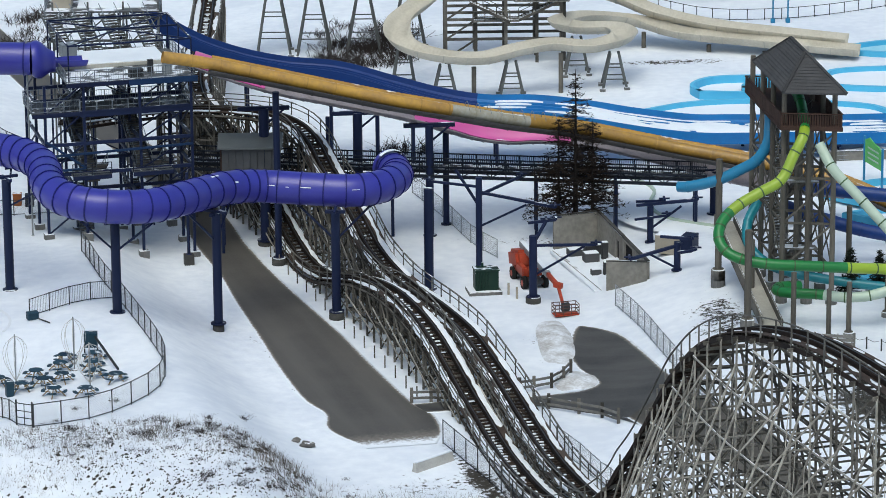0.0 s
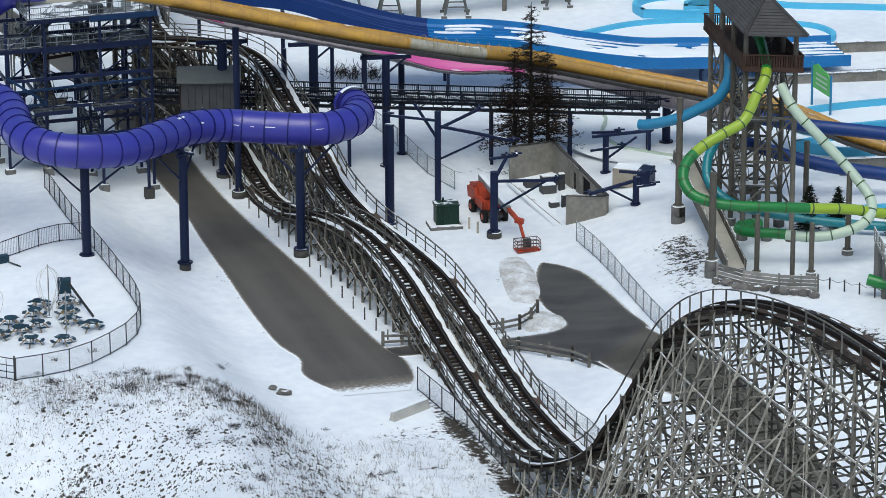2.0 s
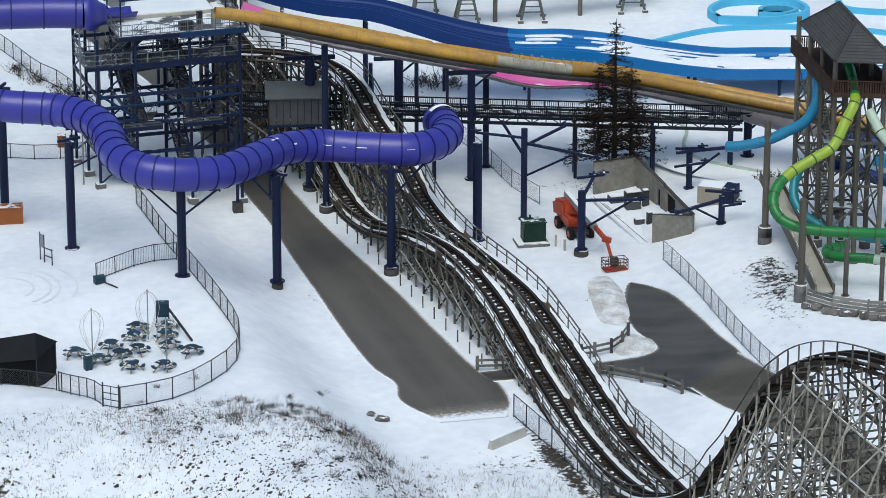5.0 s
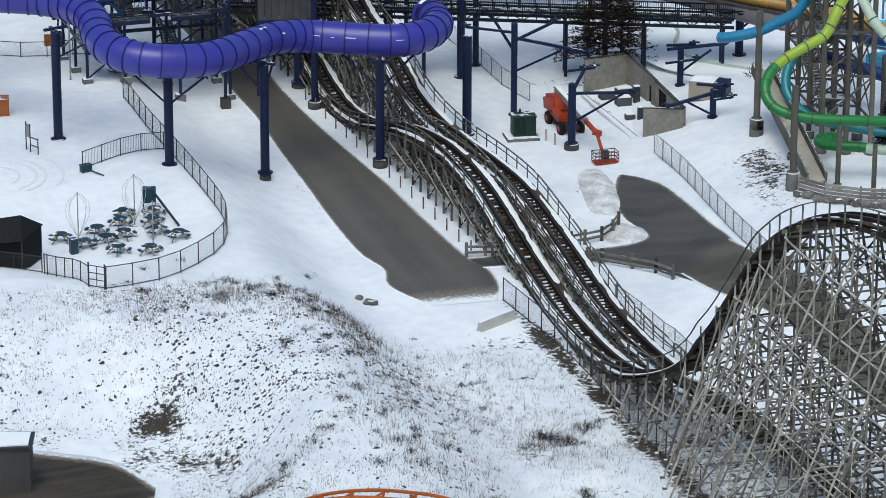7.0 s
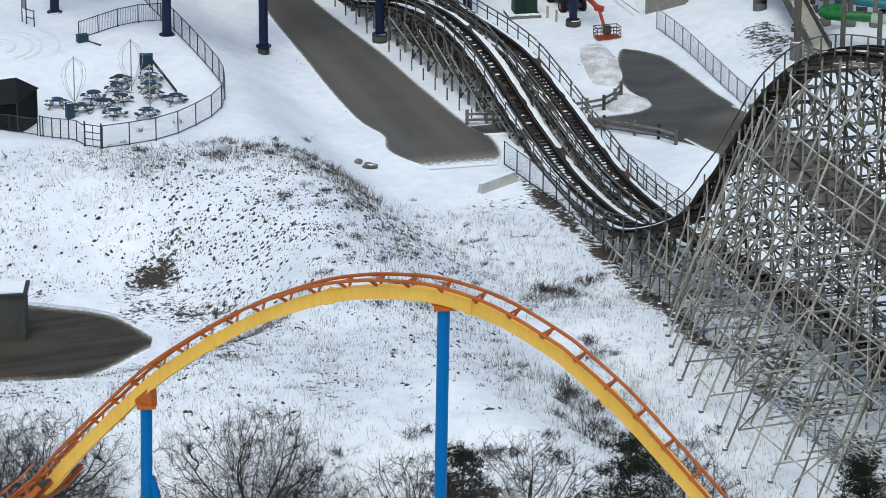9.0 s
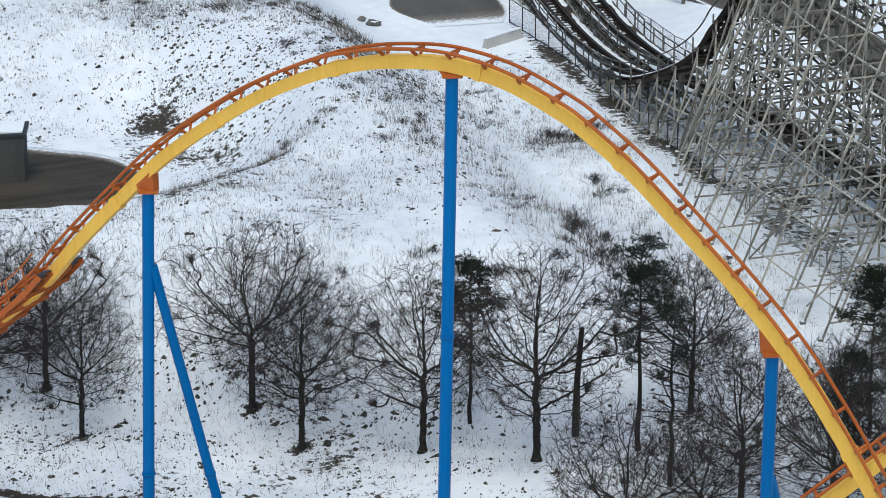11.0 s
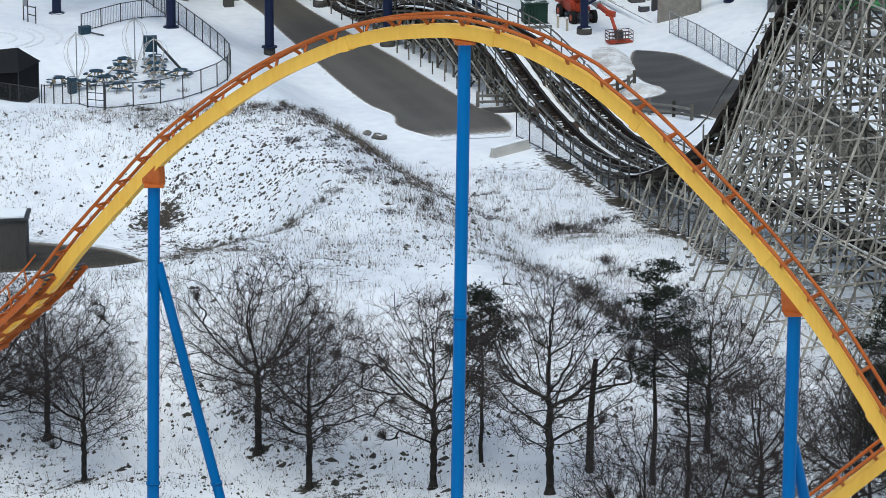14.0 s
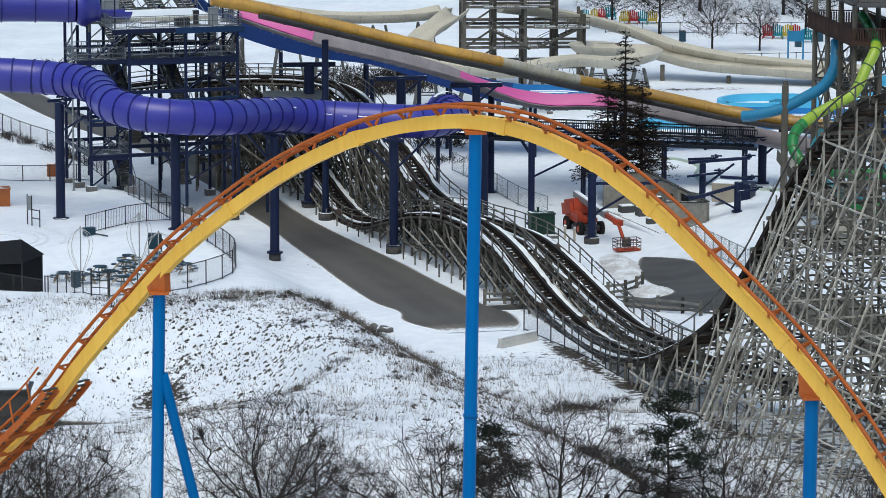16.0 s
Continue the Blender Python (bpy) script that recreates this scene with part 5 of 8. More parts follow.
tower = thing("slide_tower", "open navy steel slide tower with stairs, landings and railings", "slide tower", (-9, 25, land(-9, 25)))
XS, YS, LV = (-16.2, -12.6, -7.4, -2.6), (20.3, 25.5, 31), (5.9, 8.8, 11.6, 14.5, 17.2)
for x in XS:
    for y in YS:
        bar("leg", (x, y, land(x, y)), (x, y, 17.2), 0.25, 0.25, NAVY, tower)
        bar("leg_pier", (x, y, land(x, y) - 0.3), (x, y, land(x, y) + 0.5), 0.9, 0.9, CONCRETE, tower)
for z in LV[:-1]:
    for y in YS if z != 11.6 else YS[:1]:
        bar("floor_beam", (XS[0], y, z), (XS[-1], y, z), 0.22, 0.32, NAVY, tower)
    for x in XS:
        bar("floor_beam", (x, YS[0], z), (x, YS[-1], z), 0.22, 0.32, NAVY, tower)
for z0, z1 in zip((3.2,) + LV[:-1], LV):
    for (xa, xb), y in (((XS[0], XS[1]), YS[0]), ((XS[2], XS[3]), YS[2]), ((XS[2], XS[3]), YS[0])):
        bar("cross_brace", (xa, y, z0), (xb, y, z1), 0.13, 0.13, NAVY, tower)
    bar("cross_brace", (XS[-1], YS[0], z1), (XS[-1], YS[1], z0), 0.13, 0.13, NAVY, tower)
    bar("cross_brace", (XS[0], YS[1], z1), (XS[0], YS[2], z0), 0.13, 0.13, NAVY, tower)


def railing(parent, a, b, z, mat, high=1.1, gap=1.3, pickets=True):
    a, b = Vector((*a, z)), Vector((*b, z))
    n = max(1, int((b - a).length / gap))
    rows = [(a.lerp(b, i / n), a.lerp(b, i / n) + Vector((0, 0, high)), 0.07, 0.07) for i in range(n + 1)]
    bars("rail_post", rows, mat, parent, limit=len(rows))
    for h in (high, high * 0.5, 0.12):
        bar("rail", a + Vector((0, 0, h)), b + Vector((0, 0, h)), 0.06, 0.06, mat, parent)
    if pickets:
        m = int((b - a).length / 0.22)
        bars("picket", [(a.lerp(b, i / m) + Vector((0, 0, 0.12)), a.lerp(b, i / m) + Vector((0, 0, high)), 0.016, 0.016) for i in range(m + 1)], mat, parent)


cabinets = []


def kit(x, y, z, size, mat, label):
    t = thing("control_cabinet", label, "cabinet", (x, y, z))
    cabinets.append(t)
    block("casing", (x, y, z + size[2] / 2), size, mat, t, 8)
    block("lid", (x, y, z + size[2] + 0.03), (size[0] * 1.06, size[1] * 1.06, 0.06), mat, t, 8)


def landing(parent, x0, x1, y0, y1, z, mat=GRATING, sides="fblr"):
    block("landing", ((x0 + x1) / 2, (y0 + y1) / 2, z), (x1 - x0, y1 - y0, 0.14), mat, parent)
    block("fascia", ((x0 + x1) / 2, y0 - 0.06, z - 0.16), (x1 - x0, 0.1, 0.4), NAVY, parent)
    for k, (a, b) in {"f": ((x0, y0), (x1, y0)), "b": ((x0, y1), (x1, y1)), "l": ((x0, y0), (x0, y1)), "r": ((x1, y0), (x1, y1))}.items():
        if k in sides:
            railing(parent, a, b, z + 0.07, TOWERRAIL)


def stair(parent, a, b, width, mat=GRATING, rail=TOWERRAIL, stringer=NAVY_RAIL):
    """A straight flight from a up to b."""
    a, b = Vector(a), Vector(b)
    n = max(3, int(round(abs(b.z - a.z) / 0.18)))
    flat = Vector((b.x - a.x, b.y - a.y, 0)).normalized()
    side = Vector((-flat.y, flat.x, 0)) * width / 2
    rows = []
    for i in range(n):
        c = a.lerp(b, (i + 0.5) / n)
        rows.append((c - side, c + side, 0.30, 0.06))
    bars("tread", rows, mat, parent, limit=len(rows))
    bars("riser", [(p - Vector((0, 0, 0.09)), q - Vector((0, 0, 0.09)), 0.03, 0.17) for p, q, _, _ in rows], STAIRWOOD, parent, limit=len(rows))
    for s in (-1, 1):
        bar("stringer", a + side * s, b + side * s, 0.08, 0.28, stringer, parent)
        bar("stair_rail", a + side * s + Vector((0, 0, 1.0)), b + side * s + Vector((0, 0, 1.0)), 0.06, 0.06, rail, parent)
        for i in range(0, n + 1, 4):
            c = a.lerp(b, i / n) + side * s
            bar("rail_post", c, c + Vector((0, 0, 1.0)), 0.05, 0.05, rail, parent)


landing(tower, -14.2, -2.3, 20, 31.4, 17.3, PLATFORM, sides="flr")
block("fascia", (-5.2, 19.86, 17.1), (6.4, 0.1, 0.55), FASCIA, tower, label="blue steel edge beam")
landing(tower, -17.4, -13, 20.2, 25, 14.6)
landing(tower, -12.9, -2.6, 20.3, 24.2, 14.4)
landing(tower, -14, -10.4, 19.1, 20.9, 8.8, sides="")
railing(tower, (-14, 19.1), (-10.4, 19.1), 8.87, NAVY_RAIL, pickets=False)
landing(tower, -8.4, -4.6, 19.1, 20.9, 8.8, sides="")
railing(tower, (-8.4, 19.1), (-4.6, 19.1), 8.87, NAVY_RAIL, pickets=False)
for z0, z1, flip in ((2.6, 5.9, 0), (5.9, 8.8, 1)):
    for x in (-12.2, -7.0):
        y0, y1 = (23.2, 28.2) if not flip else (28.2, 23.2)
        stair(tower, (x + 1.5 * flip, y0, z0), (x + 1.5 * flip, y1, z1), 1.4)
for x in (-12.2, -7.0):
    stair(tower, (x, 20.9, 8.9), (x - 0.7, 28.6, 14.4), 1.5)
for a, b in (((-15.6, 20.1, 10.6), (-2.6, 20.1, 10.9)), ((-16.2, 20.2, 12), (-12.6, 20.2, 9.3)), ((-16.2, 20.2, 9.2), (-12.6, 20.2, 9.2))):
    bar("tie_beam", a, b, 0.16, 0.22, FASCIA, tower, "box", "blue steel tie")
stair(tower, (-14.6, 20.9, 14.7), (-11.6, 20.9, 17.2), 1.2)
for z0, z1 in zip(LV[1:-1], LV[2:]):
    bar("cross_brace", (XS[1], YS[1], z1), (XS[2], YS[1], z0), 0.12, 0.12, NAVY, tower)
landing(tower, -16.4, -12.8, 20.3, 24, 5.9, sides="flr")
for x in (-13.9, -2.5):
    for y in (20.2, 26, 31.2):
        bar("canopy_post", (x, y, 17.3), (x, y, 20.8), 0.12, 0.12, NAVY, tower)
for a, b in (((-13.9, 20.2), (-2.5, 20.2)), ((-13.9, 31.2), (-2.5, 31.2)), ((-13.9, 20.2), (-13.9, 31.2)), ((-2.5, 20.2), (-2.5, 31.2)), ((-13.9, 26), (-2.5, 26))):
    bar("canopy_beam", (*a, 20.8), (*b, 20.8), 0.14, 0.16, NAVY, tower)
for x, y, size, mat_ in ((-7.6, 20.8, (1.3, 0.7, 0.7), DARKSTEEL), (-4.6, 21.2, (0.8, 0.6, 1.5), STEEL), (-6.0, 22.0, (0.5, 0.4, 1.2), DARKSTEEL), (-12.4, 29, (1.4, 1.2, 1.6), STEEL)):
    kit(x, y, 17.38, size, mat_, "grey steel control cabinet on the snowy slide platform")
for a, b in (((-13.9, 20.2), (-8.2, 26)), ((-2.5, 20.2), (-8.2, 26)), ((-13.9, 31.2), (-8.2, 26)), ((-2.5, 31.2), (-8.2, 26))):
    bar("canopy_beam", (*a, 20.75), (*b, 20.75), 0.1, 0.12, NAVY, tower)
tub = thing("slide_start_tub", "snow-filled launch tub at the head of the slides", "tub", (-9, 25, land(-9, 25)))
block("tub", (-8.8, 28.0, 17.55), (10.2, 5.4, 0.34), CREAMRIM, tub)
block("snow", (-8.8, 28.0, 17.76), (9.9, 5.1, 0.16), DRIFT, tub, label="smooth snow filling the tub")
# the whole tower stands turned a little from the axes
swing = pose(-10.3, 26.7, 0, 0, 0, 14) @ Matrix.Translation((9, -25, 0))
for ob in (tower, tub, *cabinets):
    ob.matrix_basis = swing @ ob.matrix_basis
upper, UP = tube_slide([(-33, 20.6, 19.3), (-27, 21.6, 19.5), (-21, 22.2, 19.45), (-17.4, 22.3, 19.35)], 1.5, PURPLE, PURPLE_RIM, "tube_slide", "upper purple tube slide with a bell end at the tower platform", 3.0)
bell, around = [], np.linspace(0, 2 * math.pi, 28, endpoint=False)
for k, r in enumerate((1.5, 1.68, 1.76, 1.72, 1.55, 1.32, 1.12, 1.0, 0.97)):
    bell += [(-17.4 + 0.26 * k - 0.5 * r * math.cos(a) * 0.3, 22.3 + 0.15 * k + r * math.cos(a), 19.35 - 0.07 * k + r * math.sin(a)) for a in around]
solid("bell_end", bell, [(k * 28 + q, k * 28 + (q + 1) % 28, (k + 1) * 28 + (q + 1) % 28, (k + 1) * 28 + q) for k in range(8) for q in range(28)] + [tuple(range(224, 252))], PURPLE, upper, "rounded purple bell at the end of the tube", True)
sweep("outlet_trough", glide([(-16.2, 24.2, 18.2), (-14.6, 25.8, 17.8), (-12.8, 26.6, 17.7)], 0.4), trough(1.7, 0.7), PURPLE, upper, "open purple trough running to the platform", closed=True, caps=True)
post_ = column("support_column", (-17.8, 22.2, land(-17.8, 22.2)), (-17.8, 22.2, 21.4), 0.16, STEEL, "slim pale steel mast beside the upper purple tube")
column("support_column", (-26, 21.6, land(-26, 21.6)), (-26, 21.6, 18), 0.8, NAVY, "navy column under the upper purple tube slide", group="columns of the purple slide")

# ---- the stairs and start frame behind the slide tower ----
start = thing("start_tower", "weathered steel start tower with snowy stairs behind the slide platform", "stair tower", (-12, 44, land(-12, 44)))
for x in (-17, -13.6, -10.2, -6.8):
    for y, z in ((39.5, 17.4), (44, 18.6), (49, 19.4)):
        bar("post", ground_point(x, y, -0.1), (x, y, z + (1.2 if y > 40 else 0)), 0.18, 0.18, NAVY if y < 40 else STEELDARK, start)
        if x < -7:
            bar("beam", (x, y, z - 0.4), (x + 3.4, y, z - 0.4), 0.14, 0.24, STEELDARK, start)
            bar("beam", (x, y, z - 3.4), (x + 3.4, y, z - 3.4), 0.14, 0.22, STEELDARK, start)
            bar("cross_brace", (x, y, z - 3.4), (x + 3.4, y, z - 0.4), 0.1, 0.12, STEELDARK, start)
    bar("beam", (x, 35, 16), (x, 49, 19), 0.16, 0.28, STEELDARK, start)
    bar("beam", (x, 39.5, 14), (x, 49, 15.6), 0.14, 0.22, STEELDARK, start)
for x in (-16.2, -13.4, -10.6, -7.8):
    stair(start, (x + 2.4, 33.5, 14.6), (x - 1.2, 43.5, 18.8), 1.5, STARTSTEP, TOWERRAIL, STEELDARK)
block("landing", (-12.2, 46.2, 18.9), (11.0, 5.4, 0.16), PLATFORM, start)
for a, b in (((-17.7, 43.6), (-17.7, 48.9)), ((-17.7, 48.9), (-6.7, 48.9)), ((-6.7, 43.6), (-6.7, 48.9))):
    railing(start, a, b, 18.98, TOWERRAIL)
block("booth", (-16.2, 46.4, 19.9), (1.9, 2.6, 1.9), BEIGE, start, label="beige booth on the start platform")
block("booth_roof", (-16.2, 46.4, 20.95), (2.3, 3.0, 0.16), HUTROOF, start)
block("snow_drift", (-11.6, 46.6, 19.05), (6.2, 3.8, 0.16), DRIFT, start, label="snow lying on the start platform", bevel=0.07)

# ---- the tall wooden slide tower ----
pole = thing("pole_tower", "tall grey timber pole tower with railed deck and dark shingled roof", "slide tower", (49.5, 0, land(49.5, 0)))
F, RX, BY = Vector((48.5, -5.2, 0)), Vector((4.6, -0.7, 0)), Vector((-1.6, 12.8, 0))


def deck_at(u, v, z):
    p = F + RX * u + BY * v
    return Vector((p.x, p.y, z))


for u in (0.04, 0.5, 0.96):
    for v in (0.03, 0.35, 0.66, 0.97):
        p = deck_at(u, v, 0)
        g = land(p.x, p.y)
        bar("pole", (p.x, p.y, g), (p.x, p.y, 22.4 if u != 0.5 else 19.3), 0.46, 0.42, GREYPOLE, pole, "round")
        bar("pole_base", (p.x, p.y, g - 0.4), (p.x, p.y, g + 0.7), 1.0, 1.0, CONCRETE, pole, "round")
for z in (6.5, 10.5, 14.5):
    for v in (0.03, 0.35, 0.66, 0.97):
        bar("tie_beam", deck_at(0.04, v, z), deck_at(0.96, v, z), 0.12, 0.22, GREYPOLE, pole)
        bar("cross_brace", deck_at(0.04, v, z), deck_at(0.96, v, z + 4), 0.09, 0.16, GREYPOLE, pole)
    for u in (0.04, 0.96):
        for v0, v1 in ((0.03, 0.35), (0.35, 0.66), (0.66, 0.97)):
            bar("tie_beam", deck_at(u, v0, z), deck_at(u, v1, z), 0.12, 0.22, GREYPOLE, pole)
            bar("cross_brace", deck_at(u, v0, z + 4), deck_at(u, v1, z), 0.09, 0.16, GREYPOLE, pole)
            bar("cross_brace", deck_at(u, v0, z), deck_at(u, v1, z + 4), 0.09, 0.16, GREYPOLE, pole)


def slab(name, pts, z0, z1, mat, parent, label=""):
    """An upright prism over a polygon."""
    n = len(pts)
    v = [(p[0], p[1], z0) for p in pts] + [(p[0], p[1], z1) for p in pts]
    f = [tuple(range(n))[::-1], tuple(range(n, 2 * n))] + [(i, (i + 1) % n, n + (i + 1) % n, n + i) for i in range(n)]
    return solid(name, v, f, mat, parent, label)


slab("deck", [deck_at(u, v, 0) for u, v in ((-0.06, -0.03), (1.06, -0.03), (1.06, 1.03), (-0.06, 1.03))], 19.1, 19.35, REDWOOD, pole)
for (ua, va), (ub, vb), n in (((-0.06, -0.03), (1.06, -0.03), 24), ((-0.06, -0.03), (-0.06, 1.03), 60), ((1.06, -0.03), (1.06, 1.03), 60), ((-0.06, 1.03), (1.06, 1.03), 24)):
    a, b = deck_at(ua, va, 19.0), deck_at(ub, vb, 19.0)
    solidish = ua == ub == -0.06
    for i in range(n):
        c = a.lerp(b, (i + 0.5) / n)
        w = (b - a).length / n
        d = (b - a).normalized() * (w * (0.48 if solidish else 0.3))
        bar("cladding_board", c - d + Vector((0, 0, 0.62)), c + d + Vector((0, 0, 0.62)), 0.05, 1.5 if solidish else 1.25, REDWOOD, pole)
    bar("deck_rail", a + Vector((0, 0, 1.35)), b + Vector((0, 0, 1.35)), 0.16, 0.10, REDWOOD, pole)
    bar("rim_joist", a + Vector((0, 0, 0.05)), b + Vector((0, 0, 0.05)), 0.12, 0.36, REDWOOD, pole)
E0 = [deck_at(u, v, 22.4) for u, v in ((-0.06, -0.09), (1.09, -0.09), (1.09, 0.82), (-0.06, 0.82))]
R0, R1 = deck_at(0.5, 0.17, 25.2), deck_at(0.5, 0.6, 25.2)
roof = solid("roof", [*E0, R0, R1, *[e - Vector((0, 0, 0.18)) for e in E0]], [(0, 1, 4), (1, 2, 5, 4), (2, 3, 5), (3, 0, 4, 5), (0, 6, 7, 1), (1, 7, 8, 2), (2, 8, 9, 3), (3, 9, 6, 0), (6, 9, 8, 7)], SHINGLE, pole, "dark grey shingled hip roof")
for lo0, lo1, h0, h1 in ((E0[0], E0[1], R0, R0), (E0[3], E0[0], R1, R0), (E0[1], E0[2], R0, R1)):
    for k in range(1, 13):
        t = k / 13
        a, b = lo0.lerp(h0, t), lo1.lerp(h1, t)
        if (b - a).length > 0.3:
            bar("shingle_course", a + Vector((0, 0, 0.008)), b + Vector((0, 0, 0.008)), 0.10, 0.022, SHINGLE, roof)
for a, b in ((E0[0], R0), (E0[1], R0), (E0[3], R1), (R0, R1)):
    bar("ridge_cap", a, b, 0.28, 0.12, SHINGLE, roof)
for i in range(5):
    z = 4.2 + i * 3
    stair(pole, deck_at(0.3 if i % 2 else 0.7, 0.42 if i % 2 else 0.9, z), deck_at(0.3 if i % 2 else 0.7, 0.9 if i % 2 else 0.42, z + 3), 1.1, GREYWOOD, GREYWOOD, GREYWOOD)
    slab("stair_landing", [deck_at(u, v, 0) for u, v in ((0.1, 0.9 if i % 2 else 0.32), (0.9, 0.9 if i % 2 else 0.32), (0.9, 1.0 if i % 2 else 0.42), (0.1, 1.0 if i % 2 else 0.42))], z + 2.9, z + 3.05, GREYWOOD, pole)
for x, y, top, d, pb in ((43.7, 0.9, 14.7, 0.6, 1.25), (44.8, -14.4, 12.6, 0.6, 1.2), (45.9, -6.5, 9.5, 0.5, 1.0), (48.6, -14.8, 9.0, 0.45, 0.9), (53.2, -15.2, 8.2, 0.45, 0.9), (57.2, -9.5, 11, 0.5, 1.0), (60.5, -12, 7.5, 0.5, 1.0), (51.2, -17.8, 8.4, 0.42, 0.9), (55.5, 4, 9.5, 0.5, 1.0)):
    g = land(x, y)
    column("support_column", (x, y, g + 1.5 if d > 0.55 else g + 0.4), (x, y, top), d, GREYPOLE, "grey round slide post on a pale concrete pedestal", base=pb, group="posts of the tower slides")
    if d > 0.55:
        bar("pedestal", (x, y, g - 0.3), (x, y, g + 1.5), pb, pb, CONCRETE, thing("pedestal_block", "tall round concrete pedestal with a snow cap", "pedestal", (x, y, g)), "round")
tube_slide([(50.3, 1.5, 20.6), (50.5, -1.5, 19.9), (50.2, -6.4, 18.9), (49.2, -7.6, 17.2), (48.1, -8.4, 15.3), (46.2, -9.2, 14.4), (44.3, -10, 13.5), (42.9, -11.2, 12.5), (42.5, -12.4, 11.4), (43.1, -13.2, 10.4), (44.6, -13.7, 9.8), (46.9, -13.9, 9.45), (50, -13.7, 9.2), (53.8, -13.1, 8.8), (57, -12, 8.3), (61, -10.5, 7.2), (65, -9, 6.2)], 0.46, LIME, JOINT, "tube_slide", "lime and green fibreglass tube slide curling round the tower", 2.3,
           [(0.17, GREEN), (0.40, LIME), (0.72, GREEN), (1.0, LIME)])
tube_slide([(51.6, -5.6, 17.6), (52.7, -7, 15.7), (54.9, -8, 13.4), (57.7, -9.6, 10.4), (58.9, -11, 8.6), (58.2, -12.2, 7.2), (55.8, -12.8, 6.4), (53.4, -12.6, 6.1), (50.9, -11.9, 6.2), (49.0, -11.2, 6.1), (47.8, -9.8, 5.9), (48.2, -7.6, 5.6), (50, -6, 5.2)], 0.44, PALEGREEN, JOINT, "tube_slide", "pale mint tube slide ending in a green coil", 2.3,
           [(0.70, PALEGREEN), (1.0, GREEN)])
tube_slide([(48.1, 1.6, 18.4), (48, 0.8, 17.4), (47.8, 0.4, 16.2), (46.9, 0.4, 14.7), (45.4, 0.8, 13.7), (43.5, 1.2, 12.7), (41.2, 1.9, 12.0), (40.3, 2.4, 11.85)], 0.48, CYAN, None, "tube_slide", "bright cyan tube slide cut off in mid-air", 2.4)
tube_slide([(47.2, 2, 10.5), (46.2, 0.6, 9), (46.2, -0.8, 7.4), (47.8, -2, 6.0), (50.5, -2.6, 5.2), (55, -3.4, 4.6), (60, -4.5, 4.3), (66, -5, 4.1)], 0.42, TEAL, None, "tube_slide", "dark teal tube slide low among the tower poles", 2.3)
tube_slide([(52, 12, 9.4), (56, 11, 8.9), (61, 10.2, 8.5), (66, 9.6, 8)], 0.62, DEEPBLUE, None, "tube_slide", "dark blue tube slide behind the tower", 2.3)
tube_slide([(50, 7.5, 8.6), (54, 7, 7.3), (58, 6.6, 6.3), (62.5, 6.4, 5.6), (64.5, 6.2, 5.2)], 0.6, DEEPBLUE, None, "tube_slide", "navy tube slide with an open flared end", 2.2)
tube_slide([(57.2, -20.5, 4.9), (58.2, -20.9, 4.7), (59.6, -21.2, 4.4)], 0.5, GREEN, None, "tube_slide", "short green slide outlet on the snow", 1.2)
walk_ = thing("ramp_stair", "long pale stair with timber sides climbing to the footbridge", "stair", (46, -6, 4))
stair(walk_, (47.0, -13.6, 3.6), (44.6, 5.5, 7.6), 1.5, CONCRETE, GREYWOOD, REDWOOD)
for s in (-0.85, 0.85):
    bar("side_panel", (47.0 + s, -13.6, 4.0), (44.6 + s, 5.5, 8.0), 0.08, 1.0, GREYPOLE, walk_)
bar("ramp_deck", (47.0, -13.6, 3.75), (44.6, 5.5, 7.75), 1.55, 0.1, CREAMRIM, walk_)
bank = thing("timber_barrier", "weathered timber barrier along the foot of the tower", "barrier", (49, -17, 3.4))
pts = [(45.2, -15.2), (47.2, -17.3), (50, -18.6), (53.2, -19.2)]
for a, b in zip(pts[:-1], pts[1:]):
    for k in range(4):
        bar("plank", (*a, land(*a) + 0.3 + k * 0.33), (*b, land(*b) + 0.3 + k * 0.33), 0.06, 0.27, GREYWOOD, bank)
for a in pts:
    bar("post", (*a, land(*a) - 0.2), (*a, land(*a) + 1.6), 0.16, 0.16, GREYWOOD, bank)
rng = random.Random(7)


def boulder(x, y, size, name="boulder", label="grey boulder with snow in its hollows"):
    bm = bmesh.new()
    bmesh.ops.create_icosphere(bm, subdivisions=2, radius=0.5)
    for v in bm.verts:
        v.co *= 0.8 + 0.5 * noise.noise(v.co * 2.2 + Vector((x, y, 3)))
    bmesh.ops.transform(bm, matrix=Matrix.Translation((x, y, land(x, y) + size[2] * 0.3)) @ Matrix.Diagonal((*size, 1)), verts=bm.verts)
    return tagged(part(name, bm, ROCK), label, "boulder", "boulders by the tower")


for i in range(11):
    t = i / 10
    boulder(45.0 + 7.6 * t, -16.2 - 4.2 * t ** 0.7 + rng.uniform(-0.3, 0.3), (rng.uniform(1, 1.5), rng.uniform(0.8, 1.2), rng.uniform(0.7, 1.0)))
posts_ = thing("bollard_chain", "row of dark bollards with a slack chain", "bollards", (55, -19, 3.4))
line = [(52 + 1.15 * i, -17.6 - 0.35 * i - 0.06 * i * i) for i in range(8)]
